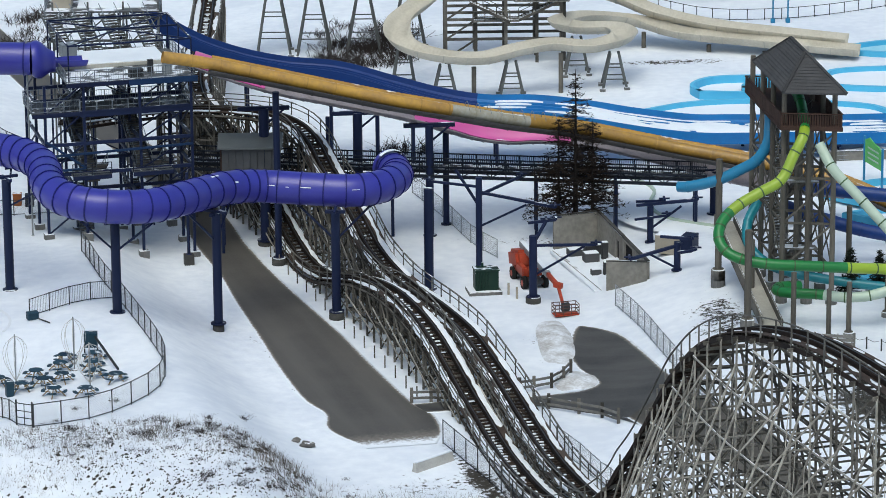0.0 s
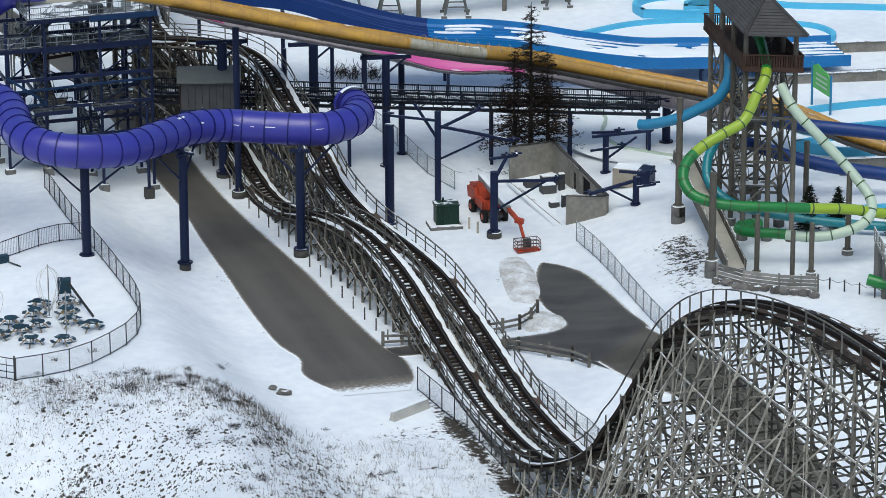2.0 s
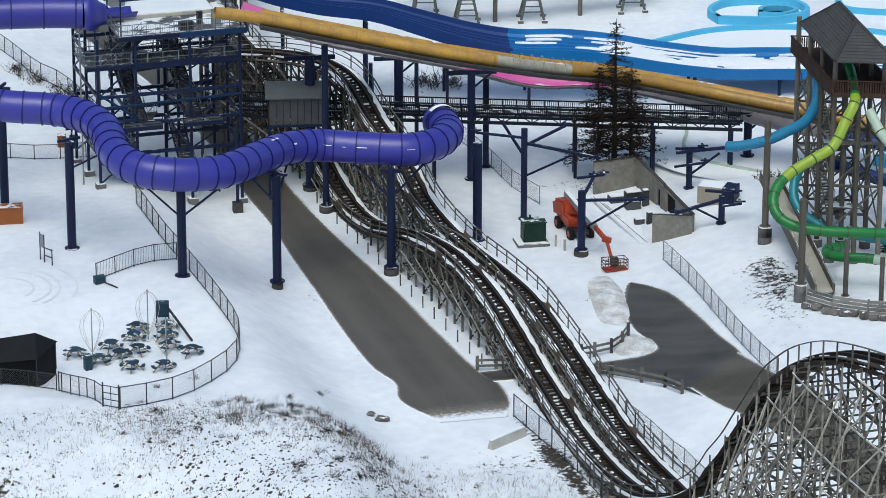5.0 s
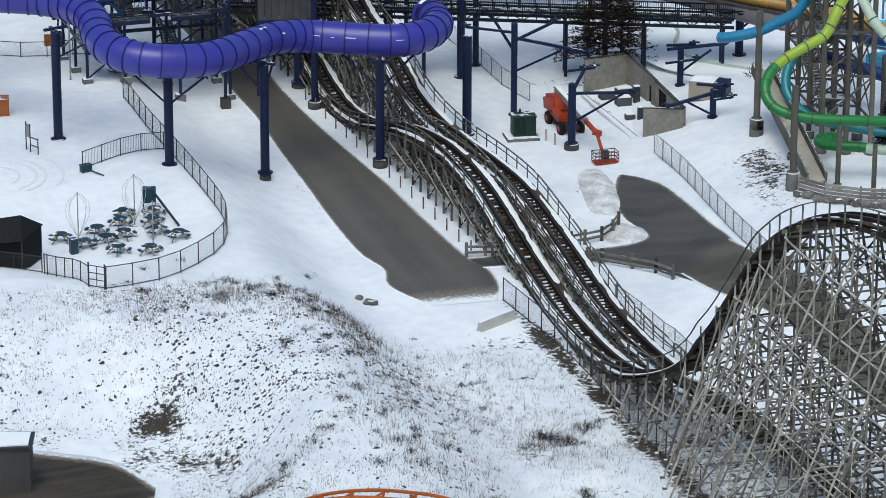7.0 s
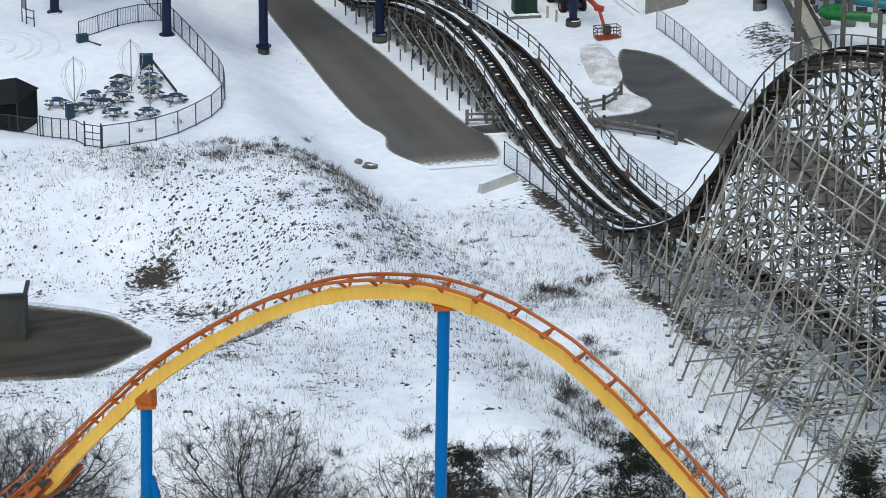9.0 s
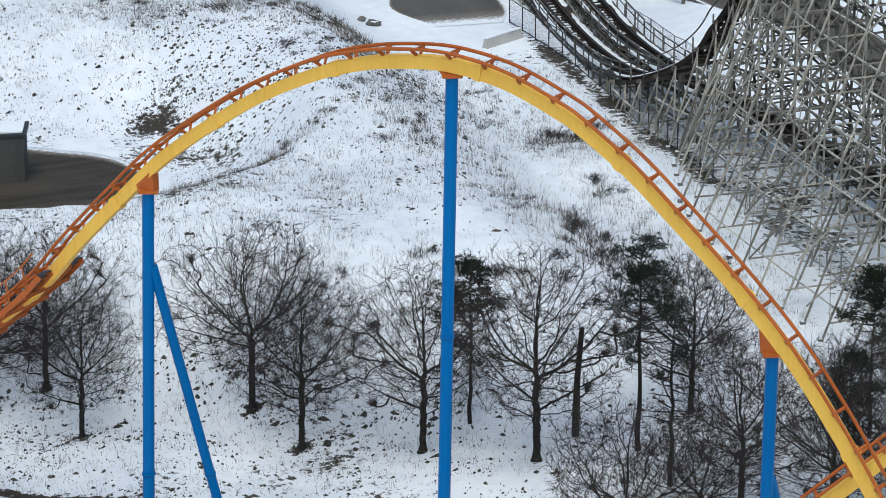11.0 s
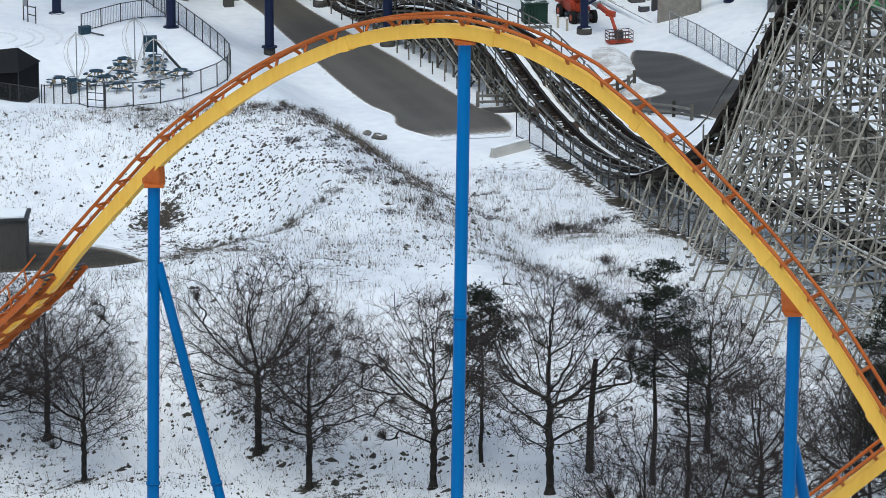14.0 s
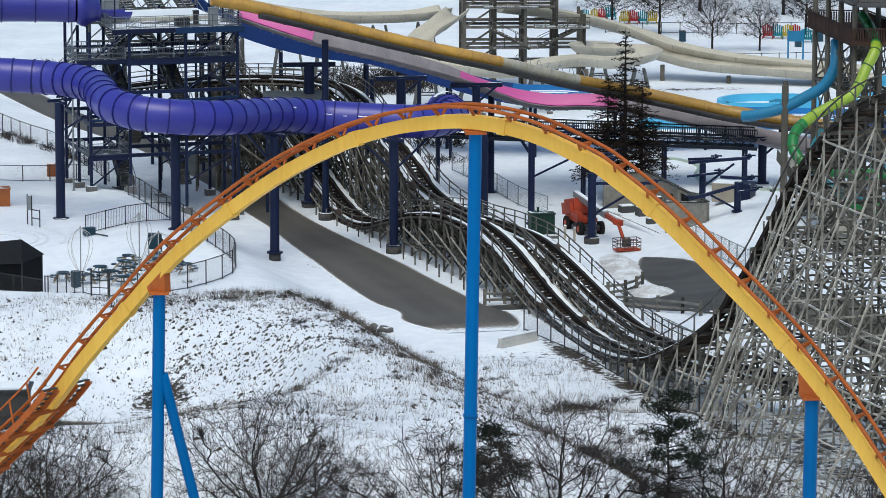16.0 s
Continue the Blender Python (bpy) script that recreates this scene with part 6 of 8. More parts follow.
for a, b in zip(line[:-1], line[1:]):
    bar("bollard", ground_point(*a, -0.1), ground_point(*a, 1.05), 0.12, 0.12, DARKSTEEL, posts_)
    m = ((a[0] + b[0]) / 2, (a[1] + b[1]) / 2)
    bar("chain", ground_point(*a, 0.9), ground_point(*m, 0.7), 0.03, 0.03, DARKSTEEL, posts_)
    bar("chain", ground_point(*m, 0.7), ground_point(*b, 0.9), 0.03, 0.03, DARKSTEEL, posts_)
plat = thing("stair_platform", "grey timber stair platform on concrete stubs", "platform", (60, -20, 3.4))
block("platform_deck", (61.5, -19, 7.0), (6.4, 5, 0.2), GREYWOOD, plat)
railing(plat, (58.3, -21.5), (64.7, -21.5), 7.1, GREYWOOD, 1.1, 1.2)
railing(plat, (58.3, -16.5), (58.3, -21.5), 7.1, GREYWOOD, 1.1, 1.2)
stair(plat, (58.9, -28.2, 4.3), (59.1, -21.7, 7.0), 1.5, GREYWOOD, GREYWOOD, GREYWOOD)
block("platform_deck", (59.4, -29.4, 4.3), (3, 2.4, 0.16), GREYWOOD, plat)
railing(plat, (57.9, -30.6), (60.9, -30.6), 4.35, GREYWOOD, 1.1, 1.0)
railing(plat, (57.9, -30.6), (57.9, -28.2), 4.35, GREYWOOD, 1.1, 1.0)
for x, y, t in ((58.6, -21, 6.9), (64, -21, 6.9), (58.6, -17, 6.9), (58.4, -30, 4.2), (60.5, -28.6, 4.2)):
    bar("stub", ground_point(x, y, -0.2), (x, y, t), 0.7, 0.7, CONCRETE, plat, "round")

# ---- the works yard: bare walls, lift, boxes ----
ruin = thing("unfinished_building", "roofless shell of stained concrete walls with snow inside", "building", (34, 16, 0.5))


def wall_run(a, b, z0, z1, thick, parent, holes=(), name="wall", mat=RAW):
    """Wall panels from a to b; holes: (start, end, sill, head) along it in metres."""
    a, b = Vector((*a, 0)), Vector((*b, 0))
    d, length = (b - a).normalized(), (b - a).length
    turn = math.degrees(math.atan2(d.y, d.x))
    cuts = sorted({0.0, length, *[h[0] for h in holes], *[h[1] for h in holes]})
    for s, e in zip(cuts[:-1], cuts[1:]):
        hole = next((h for h in holes if h[0] <= s < h[1]), None)
        for lo, hi in ([(z0, z1)] if not hole else [(z0, z0 + hole[2]), (z0 + hole[3], z1)]):
            if hi - lo > 0.05:
                c = a + d * (s + e) / 2
                block(name, (c.x, c.y, (lo + hi) / 2), (e - s - 0.01, thick, hi - lo), mat, parent, turn)


wall_run((30.4, 23.8), (34.6, 25.2), -0.2, 3.35, 0.3, ruin)
wall_run((34.7, 25.1), (36.4, 16.7), 0.2, 3.3, 0.3, ruin, [(6.6, 7.7, 0.3, 2.4)])
wall_run((36.42, 16.6), (38.1, 8.2), 0.2, 3.35, 0.3, ruin, [(0.9, 3.6, 0.5, 2.9)])
block("blocked_opening", (36.2, 18.0, 1.6), (1.1, 0.12, 2.3), BLACK, ruin, -78.6, "dark boarded doorway")
block("blocked_opening", (36.95, 14.4, 1.95), (2.7, 0.12, 2.5), BLACK, ruin, -78.6, "dark boarded window opening")
for a, b in (((30.4, 23.8), (34.6, 25.2)), ((34.7, 25.1), (36.4, 16.7)), ((36.42, 16.6), (38.1, 8.2)), ((34.4, 8.6), (38.0, 8.0))):
    bar("wall_cap", (*a, 3.42), (*b, 3.46), 0.34, 0.1, DARKCONC, ruin, "box", "dark weathered top edge")
wall_run((34.4, 8.6), (38.0, 8.0), 0.2, 3.5, 0.3, ruin)
wall_run((30.4, 22.2), (34.2, 8.9), -0.2, 0.55, 0.35, ruin, name="kerb_wall")
block("floor_slab", (33.8, 16.3, 0.35), (4.4, 13.8, 0.3), DRIFT, ruin, 14, "snow-covered floor slab")
for x, y, w, d, h in ((32.2, 20.6, 1.3, 1.0, 0.6), (33.9, 20.9, 1.6, 0.9, 0.9), (33.6, 18.6, 1.4, 1.0, 0.8), (35.6, 11.2, 1.4, 0.9, 0.6), (34.9, 19.2, 0.6, 0.5, 1.6), (34.7, 13.7, 0.5, 0.4, 1.3), (33.8, 14.2, 0.9, 0.6, 0.5)):
    t = thing("plant_unit", "snow-capped grey machinery box inside the bare walls", "machinery", (x, y, 0.5), "machinery boxes")
    block("casing", (x, y, 0.5 + h / 2), (w, d, h), DARKSTEEL if h > 0.85 else HUT, t, 14)
    block("snow_cap", (x, y, 0.54 + h), (w * 0.92, d * 0.9, 0.1), DRIFT, t, 14, "cap of snow")
    bar("foot_rail", (x - w / 2, y, 0.52), (x + w / 2, y, 0.52), 0.12, 0.12, DARKSTEEL, t)

BASKET = material("worn_basket_paint", (0.13, 0.075, 0.065), 0.6, other=(0.09, 0.075, 0.07), vary=0.2)
lift = thing("boom_lift", "orange-red telescopic boom lift with its basket lowered to the snow", "boom lift", (28.3, 12.6, land(28.3, 12.6)))
LM = pose(27.7, 13.6, land(27.7, 13.6), 0, 0, -75.6) @ Matrix.Diagonal((1.0, 0.84, 0.84, 1))


def lift_block(name, c, s, mat, label="", tilt=0):
    bm = bmesh.new()
    bmesh.ops.create_cube(bm, size=1)
    bmesh.ops.scale(bm, vec=s, verts=bm.verts)
    bmesh.ops.bevel(bm, geom=list(bm.edges), offset=min(s) * 0.18, segments=2, affect="EDGES")
    bmesh.ops.transform(bm, matrix=LM @ pose(*c, 0, tilt, 0), verts=bm.verts)
    return part(name, bm, mat, lift, label)


def lift_bar(name, a, b, w, h, mat, kind="box"):
    return bar(name, LM @ Vector(a), LM @ Vector(b), w, h, mat, lift, kind)


lift_block("chassis", (0, 0, 0.75), (4.6, 1.7, 0.5), DARKSTEEL)
lift_block("turntable", (-0.4, 0, 1.3), (3.0, 2.2, 0.6), LIFTRED)
lift_block("counterweight_hood", (-2.0, 0.0, 2.15), (3.0, 2.4, 1.9), LIFTRED, "rounded orange-red counterweight and engine hood", -14)
lift_block("engine_cover", (0.1, -0.85, 1.75), (2.2, 0.6, 0.8), LIFTRED)
for x in (-1.7, 1.7):
    for y in (-1.15, 1.15):
        w = lift_bar("wheel", (x, y - 0.24, 0.62), (x, y + 0.24, 0.62), 1.24, 1.24, RUBBER, "round")
        hub = new("rim", unit_mesh("round", LIFTRED))
        a, b = LM @ Vector((x, y - 0.27, 0.62)), LM @ Vector((x, y + 0.27, 0.62))
        hub.matrix_basis = span(a, b, 0.6, 0.6)
        place(hub, w)
lift_bar("boom", (-2.6, 0.1, 3.5), (5.6, 0.1, 2.75), 0.46, 0.55, STEEL)
lift_bar("boom_snow", (-2.4, 0.1, 3.84), (5.2, 0.1, 3.1), 0.40, 0.08, DRIFT)
lift_bar("inner_boom", (5.4, 0.1, 2.77), (8.6, 0.1, 2.5), 0.32, 0.4, LIFTRED)
lift_bar("jib", (8.5, 0.1, 2.55), (10.3, 0.1, 0.75), 0.24, 0.26, LIFTRED)
lift_bar("jib_head", (8.3, -0.2, 2.65), (8.9, 0.4, 2.55), 0.4, 0.5, LIFTRED)
lift_bar("lift_cylinder", (0.6, 0.1, 1.5), (3.6, 0.1, 2.6), 0.2, 0.2, DARKSTEEL, "round")
lift_block("basket_floor", (10.8, 0.1, 0.22), (1.1, 2.6, 0.14), LIFTRED)
for z in (0.6, 1.0, 1.35):
    for a, b in (((10.25, -1.2, z), (10.25, 1.4, z)), ((11.35, -1.2, z), (11.35, 1.4, z)), ((10.25, -1.2, z), (11.35, -1.2, z)), ((10.25, 1.4, z), (11.35, 1.4, z))):
        lift_bar("basket_rail", a, b, 0.06, 0.06, BASKET)
for x in (10.25, 11.35):
    for y in (-1.2, -0.35, 0.55, 1.4):
        lift_bar("basket_post", (x, y, 0.25), (x, y, 1.38), 0.06, 0.06, BASKET)
lift_block("control_box", (10.5, 0.2, 0.85), (0.4, 0.9, 0.9), DARKSTEEL)

cab = thing("transformer_cabinet", "dark green ribbed transformer cabinet with snow on its lid", "cabinet", (23.7, 11.2, 0))
block("slab", (23.5, 10.8, 0.12), (3.0, 2.4, 0.3), CONCRETE, cab, 8)
block("casing", (23.7, 11.1, 1.15), (2.1, 1.5, 1.8), DARKGREEN, cab, 8)
for i in range(5):
    block("cooling_rib", (22.75 + 0.28 * i, 10.22 + 0.04 * i, 1.15), (0.07, 0.2, 1.5), DARKGREEN, cab, 8)
block("lid", (23.7, 11.1, 2.1), (2.25, 1.65, 0.14), DARKGREEN, cab, 8)
bar("pipe_cap", (23.4, 11.3, 2.1), (23.4, 11.3, 2.6), 0.2, 0.2, DARKGREEN, cab, "round")
for x, y in ((25.7, 9.9), (26.4, 8.6)):
    p = thing("marker_post", "short yellow-brown marker post in the snow", "post", ground_point(x, y), "marker posts")
    bar("post", ground_point(x, y, -0.1), ground_point(x, y, 1.15), 0.2, 0.2, BEIGE, p)
    bar("cap", ground_point(x, y, 1.13), ground_point(x, y, 1.2), 0.22, 0.22, DRIFT, p)
crate = thing("site_container", "beige and navy storage container behind the armed column", "container", (41.5, 14, 2))
block("body", (40.6, 14.4, land(41, 14) + 0.8), (2.4, 1.9, 1.7), BEIGE, crate, -22)
block("end_section", (42.2, 13.6, land(41, 14) + 0.85), (1.2, 2.0, 1.8), NAVY, crate, -22)
block("snow_cap", (40.6, 14.4, land(41, 14) + 1.68), (2.3, 1.8, 0.1), DRIFT, crate, -22)

# ---- the ploughed heap by the turning area ----
HEAPSNOW = material("gritty_snow", (0.74, 0.76, 0.79), 0.85, other=(0.34, 0.32, 0.30), scale=0.7, fine=4, amount=0.8, bump=0.05, vary=0)


def snow_heap(x, y, rx, ry, high, seed):
    """A lumpy ploughed bank of old snow that runs out flat at its rim."""
    n, m = 14, 40
    verts, faces = [(x, y, land(x, y) + high)], []
    for k in range(1, n + 1):
        for q in range(m):
            a = 2 * math.pi * q / m
            r = k / n
            wide = 0.75 + 0.5 * float(lumps(np.array(seed + 1.6 * math.cos(a)), np.array(1.6 * math.sin(a))))
            u, v = x + math.cos(a) * r * rx * wide, y + math.sin(a) * r * ry * wide
            rough = 0.55 + 0.9 * float(lumps(np.array(u * 1.3 + seed), np.array(v * 1.3)))
            verts.append((u, v, land(u, v) + high * (1 - r * r) ** 1.6 * rough + (0.03 if k < n else -0.08)))
    for q in range(m):
        faces.append((0, 1 + q, 1 + (q + 1) % m))
        faces += [(1 + k * m + q, 1 + (k + 1) * m + q, 1 + (k + 1) * m + (q + 1) % m, 1 + k * m + (q + 1) % m) for k in range(n - 1)]
    ob = solid("snow_bank", verts, faces, HEAPSNOW, None, "grey gritty bank of ploughed snow beside the asphalt", True)
    return tagged(ob, "grey gritty bank of ploughed snow beside the asphalt", "snow bank", "ploughed snow banks")


for x, y, rx, ry, high, seed in ((29.3, -4.6, 1.7, 7.0, 0.5, 3), (30.3, -15.6, 1.9, 2.8, 0.4, 23)):
    snow_heap(x, y, rx, ry, high, seed)

# ---- fences ----


def chain_fence(line, high, gap, name, label, mat=DARKSTEEL, wire=WIRE, mesh=True, pickets=0.0):
    path = glide([(*p, 0) for p in line], 0.25)[:, :2]
    fence = thing(name, label, "fence", ground_point(*path[len(path) // 2]))
    n = max(1, int(round(gap / 0.25)))
    at = [path[i] for i in range(0, len(path), n)]
    if np.linalg.norm(at[-1] - path[-1]) > 0.4:
        at.append(path[-1])
    bars("post", [(ground_point(*p, -0.1), ground_point(*p, high + 0.05), 0.09, 0.09) for p in at], mat, fence, limit=len(at))
    for h in (high, 0.12):
        bars("top_rail" if h == high else "bottom_rail", [(ground_point(*a, h), ground_point(*b, h), 0.06, 0.06) for a, b in zip(at[:-1], at[1:])], mat, fence, limit=100)
    net = []
    for a, b in zip(at[:-1], at[1:]):
        d = b - a
        length = np.linalg.norm(d)
        if pickets:
            for k in range(1, int(length / pickets)):
                p = a + d * k * pickets / length
                net.append((ground_point(*p, 0.1), ground_point(*p, high), 0.025, 0.025))
        elif mesh:
            k = int(length / 0.2)
            for i in range(-int(high / 0.2), k):
                s0, s1 = i * 0.2, i * 0.2 + high
                h0, h1 = 0.12, high
                if s0 < 0:
                    h0, s0 = 0.12 - s0, 0
                if s1 > length:
                    h1, s1 = high - (s1 - length), length
                if h1 > h0:
                    p, q = a + d * s0 / length, a + d * s1 / length
                    net.append((ground_point(*p, h0), ground_point(*q, h1), 0.006, 0.006))
                    net.append((ground_point(*p, high + 0.12 - h0), ground_point(*q, high + 0.12 - h1), 0.006, 0.006))
    bars("wire_mesh" if not pickets else "picket", net, wire, fence)
    return fence


chain_fence([(-12.7, 13.4), (-10.4, 3.2), (-8.0, -4.9), (-5.5, -13.8), (-3.7, -21.5), (-3.5, -26.6), (-4.4, -30.0), (-6, -32.8), (-7.9, -35.4), (-10.3, -37.4), (-13, -38.6)], 1.9, 2.6, "chain_fence", "dark chain-link fence curving round the snowy terrace")
chain_fence([(-15.8, -6.9), (-12.4, -4.4), (-10.4, -3.4), (-8.6, -3.1)], 1.6, 2.0, "picket_fence", "dark metal picket fence across the terrace", pickets=0.16)
chain_fence([(-14.4, -37.6), (-16.5, -33.5), (-18.2, -30.6)], 1.7, 1.6, "chain_fence", "short dark chain-link fence by the black tent")
chain_fence([(-18.4, -30.4), (-20.6, -30.4), (-25, -31.8)], 1.4, 2.2, "chain_fence", "low chain-link fence in front of the black tent")
chain_fence([(-30, 31), (-24.8, 32.5), (-22.6, 31.7), (-19.5, 32), (-16.5, 33)], 1.5, 2.4, "chain_fence", "pale mesh fence across the back of the terrace")
chain_fence([(-31, 75), (-27.8, 69), (-23.8, 60), (-20.8, 56), (-17, 46), (-15, 36)], 1.8, 2.6, "chain_fence", "chain-link fence along the far service road")
chain_fence([(34.9, 3.5), (36.5, -4.6), (37.9, -14.3), (39.2, -22.9), (40.6, -30.5)], 1.9, 2.5, "chain_fence", "chain-link fence beside the asphalt turning area", STEEL)
chain_fence([(17.5, 40), (21, 31), (22.9, 25.5), (25.2, 21.2)], 1.8, 2.4, "chain_fence", "grey chain-link fence behind the works yard", STEEL)
chain_fence([(27.9, -33), (29.6, -37.4), (31.3, -42.9), (32.8, -48)], 1.9, 2.2, "chain_fence", "chain-link fence beside the coaster valley", STEEL)
chain_fence([(18.9, -31.3), (20.6, -36), (22.9, -42.4), (24.6, -48), (26.3, -56.4), (28.5, -69), (30.4, -77)], 2.0, 2.6, "chain_fence", "dark netted fence along the foot of the coaster", DARKSTEEL)
chain_fence([(30.4, -77), (32, -83.9), (34.1, -90.4), (36.3, -99.9), (39.6, -114)], 2.0, 2.5, "chain_fence", "grey netted fence along the foot of the coaster lattice", STEEL)
chain_fence([(-22, -127.3), (-15.8, -130.7), (-10.6, -133.7), (-5.4, -136.4), (-0.6, -138.9), (8, -143.2), (18, -148.6)], 1.9, 2.5, "wire_fence", "plain wire fence with slim steel posts beside the road", STEEL, mesh=False)
g = thing("gate", "narrow dark metal gate standing ajar in the fence", "gate", ground_point(-13.7, -38.1))
for p, q in (((-14.4, -37.7), (-13.1, -38.6)),):
    for h in (0.15, 0.7, 1.25, 1.85):
        bar("gate_bar", ground_point(*p, h), ground_point(*q, h), 0.06, 0.06, DARKSTEEL, g)
    for e in (p, q):
        bar("gate_post", ground_point(*e, -0.1), ground_point(*e, 2.1), 0.13, 0.13, DARKSTEEL, g)
    m = (np.array(p) + np.array(q)) / 2
    bar("stile", ground_point(*m, 0.15), ground_point(*m, 1.85), 0.06, 0.06, DARKSTEEL, g)


def guard(line, name="guard_rail"):
    rail = thing(name, "dark weathered timber guard rail with snow on top", "guard rail", ground_point(*line[0]), "timber guard rails")
    for a, b in zip(line[:-1], line[1:]):
        for h in (0.45, 0.95):
            bar("beam", ground_point(*a, h), ground_point(*b, h), 0.12, 0.20, RAILWOOD, rail)
    for a in line:
        bar("post", ground_point(a[0] + 0.15, a[1] + 0.1, -0.2), ground_point(a[0] + 0.15, a[1] + 0.1, 1.3), 0.26, 0.26, WOOD, rail)


guard([(25.4, -18.6), (26.6, -18.2), (28.1, -17.4), (29.2, -15.7), (29.9, -13.7)])
guard([(26.4, -22.6), (27.6, -22.9), (30, -24.3), (31.8, -25.8), (33, -27.9)])
guard([(16.4, -20.9), (18, -20.8), (19.6, -20.9)])
stakes = thing("edge_stakes", "row of short grey stakes along the road's edge", "stakes", (10, -5, 0))
for i in range(16):
    t = i / 15
    x, y = 3.4 + 12.9 * t, 22.5 - 42.5 * t
    bar("stake", ground_point(x + 0.7, y + 0.3, -0.1), ground_point(x + 0.7, y + 0.3, 1.1), 0.12, 0.12, WOOD, stakes)
PALESTONE = material("pale_concrete", (0.46, 0.45, 0.42), 0.85, other=(0.32, 0.31, 0.29), scale=0.9, fine=10, amount=0.8, bump=0.02, vary=0.1, snow=0.5)
jb = thing("concrete_barrier", "low pale concrete barrier in the snow", "barrier", ground_point(18, -36.7))
bm = bmesh.new()
prof = [(-0.3, 0), (0.3, 0), (0.2, 0.25), (0.1, 0.75), (-0.1, 0.75), (-0.2, 0.25)]
a, b = Vector((16.5, -38.1, 0)), Vector((19.5, -35.2, 0))
n = (b - a).normalized().cross(Vector((0, 0, 1)))
ends = [[bm.verts.new(e + n * x + Vector((0, 0, land(e.x, e.y) + z))) for x, z in prof] for e in (a, b)]
bm.faces.new(ends[0]), bm.faces.new(ends[1][::-1])
for k in range(6):
    bm.faces.new((ends[0][k], ends[0][(k + 1) % 6], ends[1][(k + 1) % 6], ends[1][k]))
part("block", bm, PALESTONE, jb)
bar("snow_cap", (16.6, -38.0, land(16.6, -38) + 0.78), (19.4, -35.3, land(19.4, -35.3) + 0.78), 0.26, 0.1, DRIFT, jb, "box", "ridge of snow on top")

# ---- the picnic terrace ----


TAN = material("tan_table_legs", (0.36, 0.26, 0.14), 0.6, other=(0.26, 0.19, 0.11), vary=0.1)


def picnic_table():
    t = thing("picnic_table", "round blue-grey picnic table with four curved seats and pale legs", "picnic table", (0, 0, 0), "picnic tables on the terrace")
    bar("tabletop", (0, 0, 0.71), (0, 0, 0.77), 1.15, 1.15, TABLEBLUE, t, "round")
    for k in range(4):
        a = math.pi / 4 + k * math.pi / 2
        c, s = math.cos(a), math.sin(a)
        arc = np.array([(0.92 * math.cos(a + d), 0.92 * math.sin(a + d), 0.45) for d in np.linspace(-0.42, 0.42, 7)])
        sweep("seat", arc, box(0.3, 0.05), TABLEBLUE, t, closed=True, smooth=False, caps=True)
        bar("leg", (0.25 * c, 0.25 * s, 0.7), (0.95 * c, 0.95 * s, 0), 0.08, 0.08, TAN, t)
        bar("seat_arm", (0.3 * c, 0.3 * s, 0.3), (0.95 * c, 0.95 * s, 0.43), 0.07, 0.07, TAN, t)
    return t


table = None
for i, (x, y) in enumerate([(-17.2, -22.4), (-14.2, -21.6), (-13.4, -24.1), (-12, -18.2), (-12.3, -20.3), (-11.9, -23.3), (-15.1, -24.6), (-12.3, -26.9), (-9.7, -27.6), (-7.4, -25.3), (-9.5, -18.8), (-9.6, -20.6), (-9.2, -22.9)]):
    m = pose(x, y, land(x, y), 0, 0, i * 31)
    if table is None:
        table = picnic_table()
        table.matrix_basis = m
    else:
        copy_thing(table, m)


def sail_mast(x, y, high, bulge):
    m = thing("umbrella_mast", "pale mast with slack ropes where a canopy was taken off", "mast", ground_point(x, y), "bare canopy masts")
    bar("mast", ground_point(x, y, -0.1), ground_point(x, y, high), 0.1, 0.1, STEEL, m, "round")
    bar("foot", ground_point(x, y, -0.05), ground_point(x, y, 0.12), 0.5, 0.5, CONCRETE, m, "round")
    for k in range(8):
        a = k * math.pi / 4
        pts = [ground_point(x + bulge * math.sin(math.pi * t ** 0.7) * math.cos(a), y + bulge * math.sin(math.pi * t ** 0.7) * math.sin(a), high - 0.1 - (high - 0.5) * t) for t in np.linspace(0, 1, 9)]
        sweep("rope", np.array(pts), ring(0.018, 5), ROPE, m, closed=True, level=False)


sail_mast(-15.7, -22.9, 4.4, 1.0)
sail_mast(-11.1, -20.4, 4.6, 1.0)
sail_mast(-9.5, -25.4, 3.9, 1.1)
frame_ = thing("climbing_frame", "dark blue play frame with a slide rail, half buried in snow", "play frame", ground_point(-10, -19))
bar("cabin", ground_point(-9.9, -17.6, 0.8), ground_point(-9.9, -17.6, 2.0), 1.1, 0.9, TABLEBLUE, frame_)
bar("leg", ground_point(-10.4, -18, 0), ground_point(-10.4, -18, 1.0), 0.12, 0.12, DARKSTEEL, frame_)
bar("leg", ground_point(-9.4, -17.2, 0), ground_point(-9.4, -17.2, 1.0), 0.12, 0.12, DARKSTEEL, frame_)
bar("slide_rail", ground_point(-9.5, -18, 1.7), ground_point(-7.4, -22.3, 0.1), 0.14, 0.2, DARKSTEEL, frame_)
litter = thing("waste_bin", "blue waste bin standing in the snow", "waste bin", ground_point(-16, -25.5))
block("body", (-16, -25.5, land(-16, -25.5) + 0.55), (0.62, 0.62, 1.1), TABLEBLUE, litter, 20)
block("hood", (-16, -25.5, land(-16, -25.5) + 1.2), (0.68, 0.68, 0.25), TABLEBLUE, litter, 20, bevel=0.1)
CANVAS = material("charcoal_canvas", (0.010, 0.011, 0.013), 0.8, other=(0.018, 0.019, 0.022), scale=0.8, bump=0.03, vary=0.1, snow=0.05)
